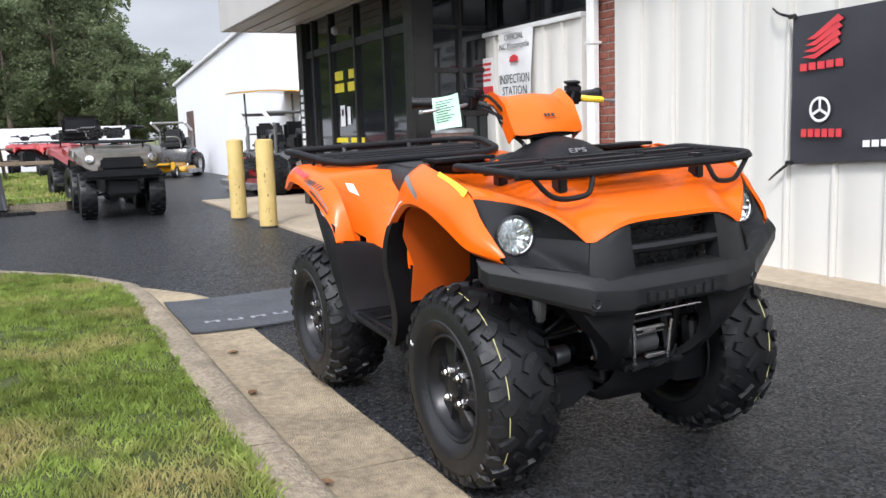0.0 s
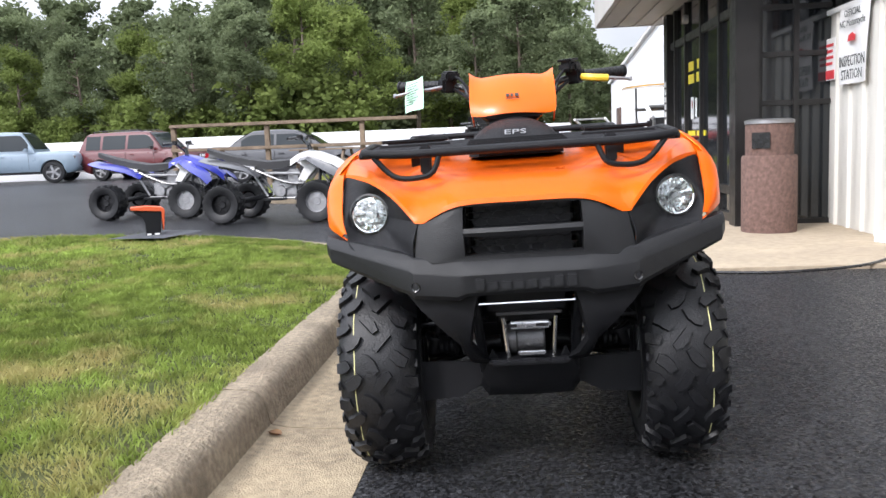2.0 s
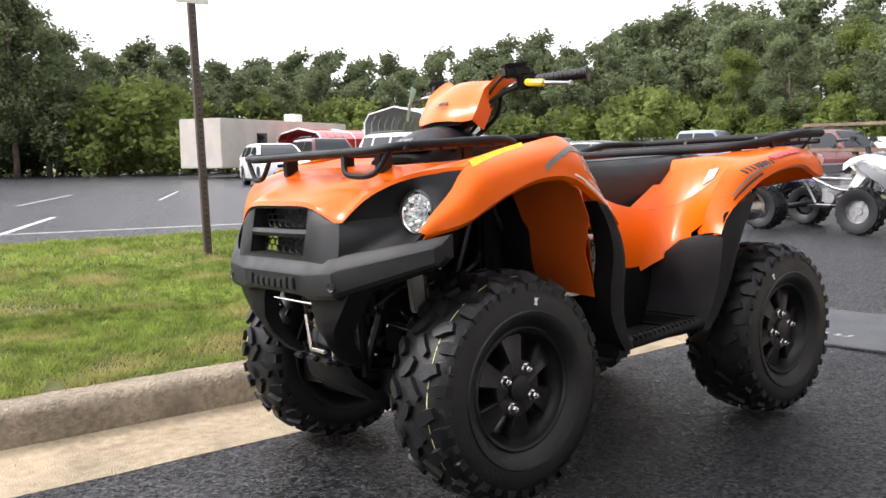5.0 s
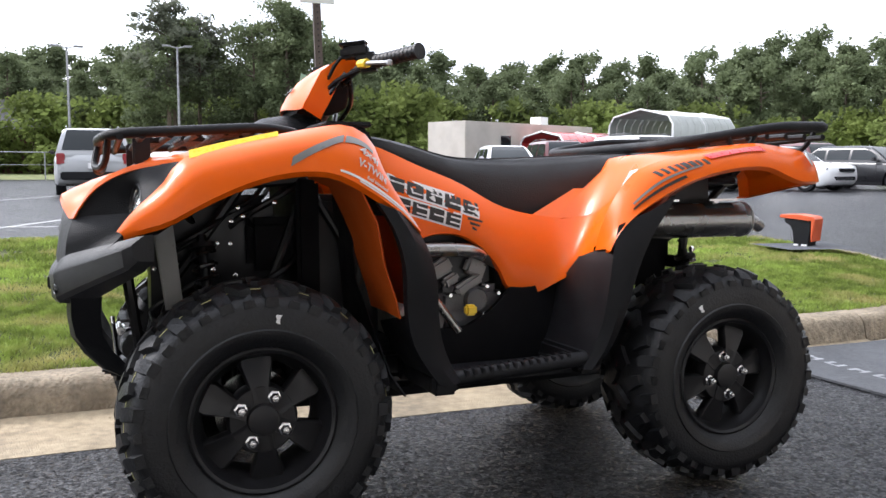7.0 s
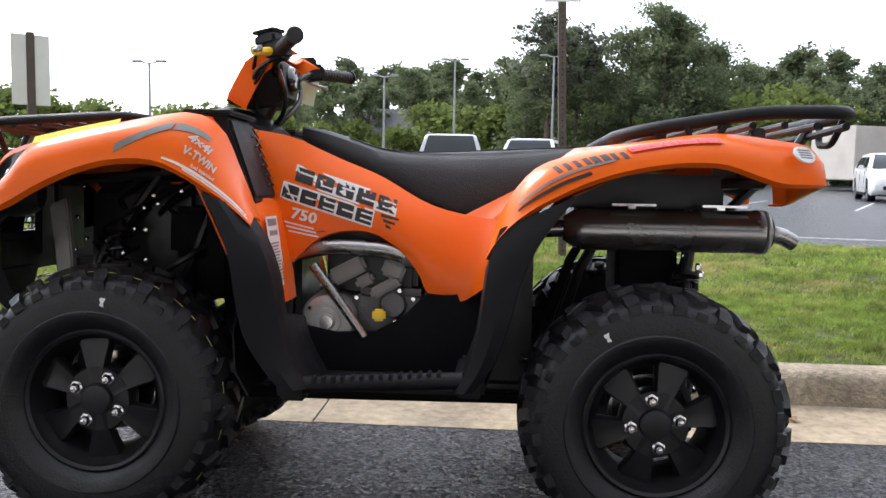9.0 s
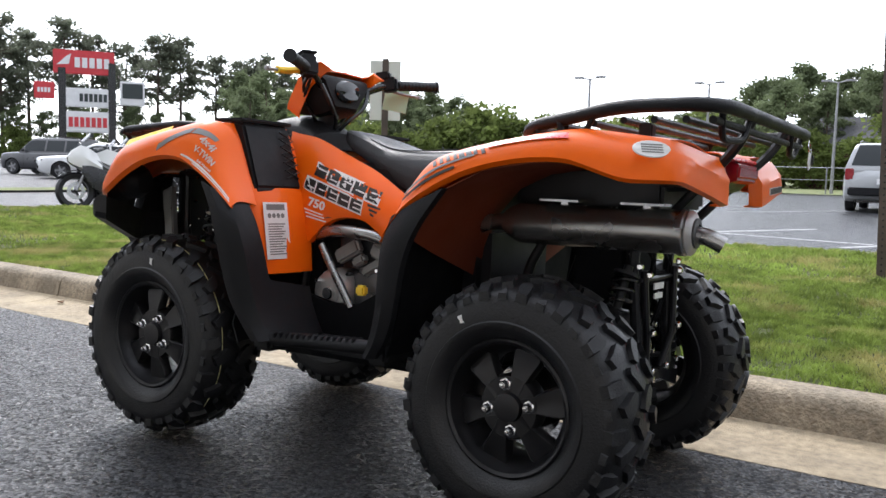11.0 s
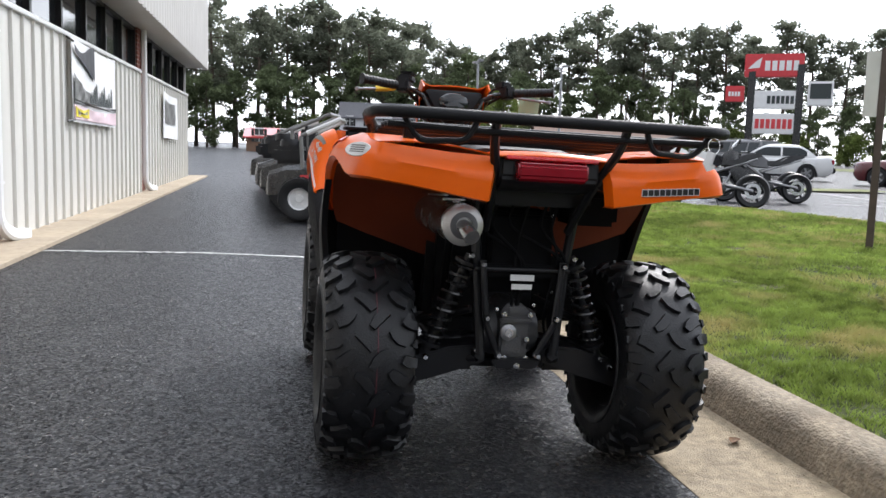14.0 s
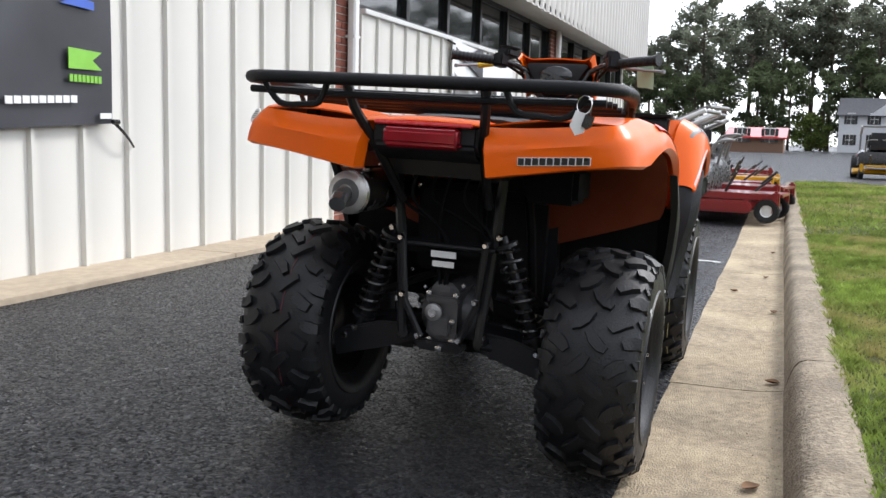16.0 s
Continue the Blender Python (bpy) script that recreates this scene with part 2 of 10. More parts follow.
M["muffler_cap"] = material("cast_muffler_cap", (0.52, 0.51, 0.50), rough=0.42, metal=0.7, vary=0.15, scale=20, bump=0.2, bump_scale=150)
M["seat"] = material("black_vinyl", (0.0125, 0.0127, 0.0148), rough=0.5, vary=0.12, scale=5, bump=0.3, bump_scale=330)
M["red_lens"] = material("red_lens_plastic", (0.27, 0.005, 0.014), rough=0.12, vary=0.1, scale=20, coat=0.6)
M["reflector_red"] = material("red_reflector_strip", (0.62, 0.03, 0.03), rough=0.3, vary=0.08, scale=40)
M["reflector_yellow"] = material("yellow_reflector_strip", (0.95, 0.66, 0.02), rough=0.3, vary=0.05, scale=40)
M["mould_line"] = material("pale_yellow_mould_line", (0.66, 0.63, 0.30), rough=0.6, vary=0.3, scale=60)
M["red_line"] = material("faded_red_line", (0.10, 0.022, 0.03), rough=0.6, vary=0.4, scale=60)
M["decal_grey"] = material("grey_decal", (0.17, 0.17, 0.165), rough=0.35, vary=0.1, scale=20)
M["decal_black"] = material("black_decal", (0.018, 0.017, 0.016), rough=0.35, vary=0.1, scale=20)
M["decal_dark"] = material("dark_brown_decal", (0.055, 0.045, 0.04), rough=0.35, vary=0.2, scale=12)
M["bollard_stain"] = material("rusty_scuff", (0.24, 0.15, 0.06), rough=0.8, vary=0.3, scale=30)
M["decal_white"] = material("silver_white_decal", (0.72, 0.72, 0.72), rough=0.35, vary=0.05, scale=20)
M["paper_green"] = material("pale_green_tag", (0.50, 0.80, 0.60), rough=0.8, vary=0.04, scale=8)
M["ink"] = material("dark_ink", (0.05, 0.06, 0.06), rough=0.8, vary=0.1, scale=30)
M["yellow_plastic"] = material("yellow_plastic", (0.85, 0.60, 0.04), rough=0.4, vary=0.08, scale=10)
M["headlamp_glass"] = glass_material("headlamp_glass")
M["banner_black"] = material("black_vinyl_banner", (0.035, 0.035, 0.042), rough=0.4, vary=0.3, scale=1.4, bump=0.5, bump_scale=3.0)
M["red_print"] = material("red_print", (0.62, 0.05, 0.06), rough=0.5, vary=0.08, scale=8)
M["white_print"] = material("white_print", (0.80, 0.80, 0.80), rough=0.5, vary=0.05, scale=8)
M["pink_print"] = material("pale_pink_print", (0.72, 0.56, 0.60), rough=0.5, vary=0.1, scale=4)
M["green_print"] = material("green_print", (0.22, 0.52, 0.06), rough=0.5, vary=0.08, scale=8)
M["blue_print"] = material("blue_print", (0.05, 0.12, 0.5), rough=0.5, vary=0.08, scale=8)
M["yellow_print"] = material("yellow_print", (0.72, 0.60, 0.03), rough=0.5, vary=0.08, scale=8)
M["bark"] = material("tree_bark", (0.13, 0.10, 0.075), rough=0.95, vary=0.3, scale=3, fine=0.4, bump=0.9, bump_scale=12, stain=0.3, stain_color=(0.25, 0.22, 0.18))
def leaf_material(name, color, seedy, thin=0.52):
    m = material(name, color, rough=0.6, vary=0.45, scale=0.35, fine=0.3, stain=0.3, stain_color=seedy, stain_scale=0.25, per_object=0.35, spec=0.06)
    n, l = m.node_tree.nodes, m.node_tree.links
    b, o = n["Principled BSDF"], n["Material Output"]
    tr, mx = n.new("ShaderNodeBsdfTranslucent"), n.new("ShaderNodeMixShader")
    mx.inputs["Fac"].default_value = thin
    l.new(b.inputs["Base Color"].links[0].from_socket, tr.inputs["Color"])
    l.new(b.outputs["BSDF"], mx.inputs[1])
    l.new(tr.outputs["BSDF"], mx.inputs[2])
    l.new(mx.outputs["Shader"], o.inputs["Surface"])
    return m


M["leaf"] = leaf_material("broad_leaf", (0.225, 0.285, 0.085), (0.31, 0.35, 0.11))
# these two are lifted and greyed, distance haze put into the leaf colour
M["leaf_dark"] = leaf_material("dark_broad_leaf", (0.185, 0.225, 0.12), (0.23, 0.265, 0.135), 0.42)
M["needle"] = leaf_material("pine_needle", (0.21, 0.23, 0.17), (0.25, 0.265, 0.195), 0.66)

for key in ("grass",):
    n, l = M[key].node_tree.nodes, M[key].node_tree.links
    b, o = n["Principled BSDF"], n["Material Output"]
    tr, mx = n.new("ShaderNodeBsdfTranslucent"), n.new("ShaderNodeMixShader")
    mx.inputs["Fac"].default_value = 0.35
    l.new(b.inputs["Base Color"].links[0].from_socket, tr.inputs["Color"])
    l.new(b.outputs["BSDF"], mx.inputs[1])
    l.new(tr.outputs["BSDF"], mx.inputs[2])
    l.new(mx.outputs["Shader"], o.inputs["Surface"])


# ---- mesh helpers ----
def obj_from(name, bm, mat, angle=38.0):
    me = bpy.data.meshes.new(name)
    bmesh.ops.recalc_face_normals(bm, faces=bm.faces)
    bm.to_mesh(me)
    bm.free()
    me.materials.append(mat)
    me.polygons.foreach_set("use_smooth", [True] * len(me.polygons))
    me.set_sharp_from_angle(angle=radians(angle))
    return new(name, me)


def part(name, bm, mat, parent=None, label="", angle=38.0):
    """One mesh under a thing (or a part)."""
    ob = obj_from(name, bm, mat, angle)
    ob.parent = parent
    if label:
        tagged(ob, label)
    return ob


def thing(name, label, category, group="", kind="", at=None):
    """An Empty at a thing's base."""
    ob = tagged(new(name), label, category, group, kind)
    ob.empty_display_size = 0.05
    if at is not None:
        ob.matrix_basis = at
    return ob


def B():
    return bmesh.new()


def box(bm, x0, x1, y0, y1, z0, z1, bevel=0.0, m=None):
    r = bmesh.ops.create_cube(bm, size=1.0)
    vs = r["verts"]
    for v in vs:
        v.co = Vector((x0 if v.co.x < 0 else x1, y0 if v.co.y < 0 else y1, z0 if v.co.z < 0 else z1))
    if bevel > 0:
        es = list({e for v in vs for e in v.link_edges})
        got = bmesh.ops.bevel(bm, geom=es, offset=bevel, segments=2, affect="EDGES", clamp_overlap=True)
        vs = list({v for f in got["faces"] for v in f.verts} | {v for v in vs if v.is_valid})
    if m is not None:
        bmesh.ops.transform(bm, matrix=m, verts=vs)
    return bm


def prism(bm, pts, axis, a, b, bevel=0.0):
    """A flat outline (pairs) pushed along an axis from a to b. The pairs lie on the other two axes in order."""
    def at(p, h):
        return {"x": (h, p[0], p[1]), "y": (p[0], h, p[1]), "z": (p[0], p[1], h)}[axis]
    lo = [bm.verts.new(at(p, a)) for p in pts]
    hi = [bm.verts.new(at(p, b)) for p in pts]
    n = len(pts)
    fs = [bm.faces.new(lo), bm.faces.new(hi[::-1])]
    for i in range(n):
        fs.append(bm.faces.new((lo[i], lo[(i + 1) % n], hi[(i + 1) % n], hi[i])))
    if bevel > 0:
        es = list({e for f in fs for e in f.edges})
        bmesh.ops.bevel(bm, geom=es, offset=bevel, segments=2, affect="EDGES", clamp_overlap=True)
    return bm


def smooth_path(pts, n=6):
    """Catmull-Rom through points."""
    P = [Vector(p) for p in pts]
    out = []
    for i in range(len(P) - 1):
        p0, p1, p2, p3 = P[max(i - 1, 0)], P[i], P[i + 1], P[min(i + 2, len(P) - 1)]
        for k in range(n):
            t = k / n
            out.append(0.5 * ((2 * p1) + (p2 - p0) * t + (2 * p0 - 5 * p1 + 4 * p2 - p3) * t * t + (3 * p1 - p0 - 3 * p2 + p3) * t ** 3))
    out.append(P[-1])
    return out


def tube(bm, pts, r, seg=10, closed=False, r_end=None, caps=True):
    """A round bar along points."""
    P = [Vector(p) for p in pts]
    n = len(P)
    rings = []
    up = Vector((0.123, 0.31, 0.94)).normalized()
    for i, p in enumerate(P):
        if closed:
            d = (P[(i + 1) % n] - P[i - 1]).normalized()
        else:
            d = (P[min(i + 1, n - 1)] - P[max(i - 1, 0)]).normalized()
        if d.length < 1e-6:
            d = Vector((1, 0, 0))
        u = d.cross(up)
        if u.length < 1e-3:
            u = d.cross(Vector((1, 0, 0)))
        u.normalize()
        w = u.cross(d).normalized()
        up = w
        rr = r if r_end is None else r + (r_end - r) * i / (n - 1)
        rings.append([bm.verts.new(p + rr * (math.cos(a) * u + math.sin(a) * w)) for a in (2 * math.pi * k / seg for k in range(seg))])
    for i in range(n if closed else n - 1):
        A, C = rings[i], rings[(i + 1) % n]
        off = 0
        if closed and i == n - 1:
            off = min(range(seg), key=lambda o: sum((A[k].co - C[(k + o) % seg].co).length for k in range(0, seg, 3)))
        for k in range(seg):
            bm.faces.new((A[k], A[(k + 1) % seg], C[(k + 1 + off) % seg], C[(k + off) % seg]))
    if caps and not closed:
        bm.faces.new(rings[0][::-1])
        bm.faces.new(rings[-1])
    return bm


def lathe(bm, prof, m=None, seg=32, closed=False):
    """Profile of (radius, height) pairs turned round z, then moved by m."""
    m = m or Matrix()
    rings = []
    for r, h in prof:
        if r < 1e-5:
            rings.append([bm.verts.new(m @ Vector((0, 0, h)))])
        else:
            rings.append([bm.verts.new(m @ Vector((r * math.cos(a), r * math.sin(a), h))) for a in (2 * math.pi * k / seg for k in range(seg))])
    pairs = list(zip(rings, rings[1:] + ([rings[0]] if closed else [])))
    if not closed:
        pairs = pairs[:len(rings) - 1]
    for A, C in pairs:
        for k in range(seg):
            k2 = (k + 1) % seg
            if len(A) == 1 and len(C) == 1:
                continue
            if len(A) == 1:
                bm.faces.new((A[0], C[k2], C[k]))
            elif len(C) == 1:
                bm.faces.new((A[k], A[k2], C[0]))
            else:
                bm.faces.new((A[k], A[k2], C[k2], C[k]))
    return bm


def loft(bm, rows, thick=0.0, close_rows=False, caps=False):
    """Quads between rows of points of one length; thick: given depth along the normals."""
    V = [[bm.verts.new(p) for p in row] for row in rows]
    fs = []
    n = len(V[0])
    for A, C in zip(V, V[1:]):
        for k in range(n if close_rows else n - 1):
            q = (A[k], A[(k + 1) % n], C[(k + 1) % n], C[k])
            if len(set(q)) == 4:
                fs.append(bm.faces.new(q))
    if caps:
        fs.append(bm.faces.new(V[0][::-1]))
        fs.append(bm.faces.new(V[-1]))
    if thick:
        bmesh.ops.recalc_face_normals(bm, faces=fs)
        bmesh.ops.solidify(bm, geom=fs, thickness=thick)
    return bm


def resample(pts, n):
    """n points at even steps along a polyline."""
    P = [Vector(p) for p in pts]
    d = [0.0]
    for a, b in zip(P, P[1:]):
        d.append(d[-1] + (b - a).length)
    out, j = [], 0
    for i in range(n):
        s = d[-1] * i / (n - 1)
        while j < len(P) - 2 and d[j + 1] < s:
            j += 1
        f = (s - d[j]) / max(1e-9, d[j + 1] - d[j])
        out.append(P[j].lerp(P[j + 1], min(1, max(0, f))))
    return out


def flip_y(bm):
    """The mirror image across the y = 0 plane."""
    for v in bm.verts:
        v.co.y = -v.co.y
    return bm


def words(name, text, size, mat, m, parent=None, label="", depth=0.0008, width=None, bold=0.0):
    """Lettering as a mesh, centred, in the x-y plane of m."""
    cu = bpy.data.curves.new(name, "FONT")
    cu.body, cu.size, cu.extrude, cu.align_x, cu.align_y = text, size, depth, "CENTER", "CENTER"
    cu.resolution_u, cu.offset = 2, bold
    tmp = bpy.data.objects.new(name, cu)
    scene.collection.objects.link(tmp)
    me = bpy.data.meshes.new_from_object(tmp.evaluated_get(bpy.context.evaluated_depsgraph_get()))
    bpy.data.objects.remove(tmp)
    if width:
        xs = [v.co.x for v in me.vertices]
        k = width / max(1e-6, max(xs) - min(xs))
        for v in me.vertices:
            v.co.x *= k
    me.transform(m)
    me.materials.clear()
    me.materials.append(mat)
    ob = new(name, me)
    ob.parent = parent
    if label:
        tagged(ob, label)
    return ob


# ---- ground, island, kerb ----
def sheet(name, outline, z, mat, label, category, kind="structure"):
    bm = B()
    f = bm.faces.new([bm.verts.new((x, y, z)) for x, y in outline])
    bmesh.ops.triangulate(bm, faces=[f])
    return tagged(obj_from(name, bm, mat), label, category, "", kind)


def rect(x0, x1, y0, y1):
    return [(x0, y0), (x1, y0), (x1, y1), (x0, y1)]


def ground_z(x, y):
    """The drive falls gently towards its gutter."""
    along = max(0.0, min(1.0, (x + 4.3) / 1.6)) * max(0.0, min(1.0, (10.0 - x) / 5.0))
    if y >= 1.2 or y <= -1.3:
        return 0.0
    if y >= -0.482:
        return -0.05 * (1.2 - y) / 1.682 * along
    return -0.05 * along * min(1.0, (y + 1.3) / 0.35)


GUTTER = [(-0.482, 0.002), (-0.60, 0.003), (-0.72, 0.004), (-0.80, 0.008), (-0.85, 0.014), (-0.892, 0.024)]


def surface_z(x, y):
    """Asphalt or gutter pan, whichever lies there."""
    z = ground_z(x, y)
    if -3.6 < x < 16 and -0.892 <= y <= -0.482:
        for (y0, a), (y1, b) in zip(GUTTER, GUTTER[1:]):
            if y1 <= y <= y0:
                return z + a + (b - a) * (y - y0) / (y1 - y0)
    return z


GX = [-900, -60, -8, -4.3, -3.9, -3.5, -3.1, -2.7, -1, 1, 3, 5, 7.5, 10, 16, 60, 900]
GY = [-900, -60, -8, -1.3, -0.95, -0.482, 0.1, 0.65, 1.2, 4, 60, 900]
tagged(obj_from("ground", loft(B(), [[(x, y, ground_z(x, y)) for y in GY] for x in GX]), M["asphalt"]), "dark grey sealed asphalt of a dealer's lot", "asphalt", "", "structure")

ISLAND = [(16.0, -0.88), (-2.55, -0.88), (-3.1, -0.93), (-3.65, -1.16), (-4.3, -1.68), (-4.9, -2.45), (-5.35, -3.4), (-5.55, -4.4), (-5.4, -5.4),
          (-4.8, -6.2), (-3.9, -6.75), (-2.5, -7.1), (0.0, -7.25), (4.0, -7.2), (7.6, -6.95), (9.2, -6.45), (10.6, -5.5), (11.8, -4.5), (13.2, -3.7),
          (15.2, -3.1), (16.2, -2.5), (16.6, -1.7), (16.4, -1.05)]


def offset_loop(loop, d):
    """The loop moved inwards by d (loop runs so that the inside lies on its left)."""
    out = []
    n = len(loop)
    for i in range(n):
        a, p, c = Vector(loop[i - 1]), Vector(loop[i]), Vector(loop[(i + 1) % n])
        t = ((p - a).normalized() + (c - p).normalized()).normalized()
        nrm = Vector((-t.y, t.x))
        k = max(0.6, nrm.dot(Vector((-(c - p).normalized().y, (c - p).normalized().x))))
        out.append(p + nrm * d / k)
    return out


def area2(loop):
    return sum(a[0] * b[1] - b[0] * a[1] for a, b in zip(loop, loop[1:] + loop[:1]))


if area2(ISLAND) < 0:
    ISLAND = ISLAND[::-1]
loop_fine = [Vector((p.x, p.y)) for p in resample([(x, y, 0) for x, y in ISLAND + ISLAND[:1]], 200)[:-1]]


def lane(pts, offs, closed_ends=True):
    """Cross-section (offset to the left, z) swept along plan points."""
    bm = B()
    rows = []
    n = len(pts)
    for i, p in enumerate(pts):
        d = (pts[min(i + 1, n - 1)] - pts[max(i - 1, 0)]).normalized()
        nrm = Vector((-d.y, d.x))
        rows.append([(p.x + nrm.x * o, p.y + nrm.y * o, z) for o, z in offs])
    loft(bm, rows, close_rows=True, caps=closed_ends)
    return bm


KERB = [(0.0, -0.09), (0.0, -0.03), (0.006, -0.012), (0.016, 0.030), (0.028, 0.064), (0.044, 0.083), (0.070, 0.092), (0.165, 0.097), (0.185, 0.092), (0.185, -0.09)]
kerb = thing("kerb", "pale weathered concrete kerb round the lawn", "kerb", kind="structure")


def kerb_run(pts, piece_len, first):
    """Kerb stones cast in lengths with open joints."""
    d = [0.0]
    for a, b in zip(pts, pts[1:]):
        d.append(d[-1] + (b - a).length)

    def at(s):
        j = max(0, min(len(pts) - 2, next((i for i in range(len(d) - 1) if d[i + 1] >= s), len(pts) - 2)))
        return pts[j].lerp(pts[j + 1], (s - d[j]) / max(1e-6, d[j + 1] - d[j]))
    s = 0.0
    k = first
    while s < d[-1] - 0.05:
        e = min(s + k, d[-1])
        k = piece_len
        steps = max(2, int((e - s) / 0.18))
        row = [at(s + 0.005 + (e - s - 0.010) * i / steps) for i in range(steps + 1)]
        prof = [(o + random.uniform(-0.002, 0.002), z + (random.uniform(-0.002, 0.002) if z > 0.02 else 0)) for o, z in KERB]
        part("kerb_stone", lane(row, prof), M["kerb"], kerb)
        s = e


# outside lies on the right of the run, so offsets go left (inwards)
start = min(range(len(loop_fine)), key=lambda i: (loop_fine[i] - Vector((16.0, -0.88))).length)
# walk the loop from the far front corner so that a joint falls at x = 0.35
run = loop_fine[start:] + loop_fine[:start + 1]
if (run[5] - run[0]).x > -0.1:
    run = run[::-1]
    KERB = [(-o, z) for o, z in KERB]
kerb_run(run, 3.05, 0.4)

gutter = thing("gutter", "sandy concrete gutter pan along the kerb", "gutter", kind="structure")
xs = [16.0, 12.6, 9.5, 6.45, 3.4, 0.35, -2.7]
for a, b in zip(xs, xs[1:]):
    bm = B()
    steps = 12
    rows = []
    for i in range(steps + 1):
        x = a - 0.004 + (b - a + 0.008) * i / steps
        w = random.uniform(-0.006, 0.006)
        z = ground_z(x, -0.6)
        rows.append([(x, y + (w if y > -0.5 else 0), z + h) for y, h in GUTTER[::-1]] + [(x, -0.479 + w, z - 0.03), (x, -0.892, z - 0.03)])
    loft(bm, rows, close_rows=True, caps=True)
    part("gutter_slab", bm, M["concrete"], gutter)
bm = B()
corner = [(-2.708, -0.88), (-2.708, -0.46), (-3.1, -0.62), (-3.6, -0.98), (-3.62, -1.12), (-3.1, -0.925)]
prism(bm, corner, "z", -0.02, 0.012)
for v in bm.verts:
    v.co.z += ground_z(v.co.x, v.co.y)
part("gutter_slab", bm, M["concrete"], gutter)

LAWN_EDGE, LAWN_Z = 0.086, 0.112
lawn_loop = [tuple(p) for p in offset_loop([tuple(p) for p in loop_fine], 0.17)]
lawn_in = [tuple(p) for p in offset_loop([tuple(p) for p in loop_fine], 0.75)]
bm = B()
outer = [bm.verts.new((x, y, LAWN_EDGE)) for x, y in lawn_loop]
inner = [bm.verts.new((x, y, LAWN_Z)) for x, y in lawn_in]
for i in range(len(outer)):
    bm.faces.new((outer[i - 1], outer[i], inner[i], inner[i - 1]))
bmesh.ops.triangulate(bm, faces=[bm.faces.new(inner)])
tagged(obj_from("lawn", bm, M["thatch"]), "mown lawn with yellowed dry patches", "lawn", "", "structure")


def lawn_height(px, py):
    """Height of the lawn, which swells a little behind its kerb."""
    d = np.full(len(px), 9.0)
    for i in range(len(lawn_loop)):
        (x0, y0), (x1, y1) = lawn_loop[i - 1], lawn_loop[i]
        dx, dy = x1 - x0, y1 - y0
        t = np.clip(((px - x0) * dx + (py - y0) * dy) / max(1e-9, dx * dx + dy * dy), 0, 1)
        d = np.minimum(d, np.hypot(px - x0 - t * dx, py - y0 - t * dy))
    return LAWN_EDGE + (LAWN_Z - LAWN_EDGE) * np.clip(d / 0.58, 0, 1) - 0.004


def inside(px, py, loop):
    c = np.zeros(len(px), bool)
    n = len(loop)
    for i in range(n):
        x0, y0 = loop[i - 1]
        x1, y1 = loop[i]
        hit = ((y0 > py) != (y1 > py)) & (px < (x1 - x0) * (py - y0) / ((y1 - y0) if y1 != y0 else 1e-9) + x0)
        c ^= hit
    return c


def mottle(px, py, cell, seed):
    """Soft random swelling over the plan, 0 to 1, in patches of about the cell's size."""
    g = np.random.default_rng(seed).uniform(0, 1, (64, 64))
    u, v = px / cell + 0.37 * np.sin(py / cell * 0.9), py / cell + 0.37 * np.sin(px / cell * 0.8)
    i, j = np.floor(u).astype(int), np.floor(v).astype(int)
    a, b = u - i, v - j
    a, b = a * a * (3 - 2 * a), b * b * (3 - 2 * b)
    at = lambda p, q: g[p % 64, q % 64]
    return (at(i, j) * (1 - a) + at(i + 1, j) * a) * (1 - b) + (at(i, j + 1) * (1 - a) + at(i + 1, j + 1) * a) * b


def blades(name, loop, z, boxes, seed, label):
    """Grass blades over plan boxes (x0, x1, y0, y1, number, width, height), cut to the loop."""
    rng = np.random.default_rng(seed)
    V, F = [], []
    base = 0
    for x0, x1, y0, y1, num, wid, hei in boxes:
        px, py = rng.uniform(x0, x1, num), rng.uniform(y0, y1, num)
        tuft = mottle(px, py, 0.10 if hei < 0.05 else 0.5, seed + 5) + 0.6 * mottle(px, py, 0.31, seed + 6)
        ok = inside(px, py, loop) & (tuft + rng.uniform(-0.14, 0.14, num) > 0.46)
        px, py = px[ok], py[ok]
        k = len(px)
        near = mottle(px, py, 0.13 if hei < 0.05 else 0.5, seed)
        clump = 0.25 + 1.0 * near + 0.55 * mottle(px, py, 0.6, seed + 1) + rng.uniform(-0.2, 0.3, k)
        h = hei * np.clip(clump, 0.3, 1.9)
        a, lean = rng.uniform(0, 2 * np.pi, k), rng.uniform(0.2, 1.1, k)
        la = 9.0 * mottle(px, py, 0.25, seed + 2) + rng.normal(0, 1.7, k)
        w = wid * rng.uniform(0.6, 1.3, k)
        dx, dy = np.cos(a) * w / 2, np.sin(a) * w / 2
        lx, ly = np.cos(la) * lean * h, np.sin(la) * lean * h
        zz = lawn_height(px, py) if z is None else np.full(k, z)
        pts = np.stack([np.stack([px - dx, py - dy, zz], -1), np.stack([px + dx, py + dy, zz], -1), np.stack([px + dx * 0.8 + lx * 0.4, py + dy * 0.8 + ly * 0.4, zz + h * 0.6], -1),
                        np.stack([px + lx, py + ly, zz + h], -1), np.stack([px - dx * 0.8 + lx * 0.4, py - dy * 0.8 + ly * 0.4, zz + h * 0.6], -1)], 1)
        V.append(pts.reshape(-1, 3))
        F.append(np.arange(k * 5).reshape(k, 5) + base)
        base += k * 5
    me = bpy.data.meshes.new(name)
    V, F = np.concatenate(V), np.concatenate(F)
    me.from_pydata(V.tolist(), [], F.tolist())
    me.materials.append(M["grass"])
    return tagged(new(name, me), label, "grass", "", "stuff")


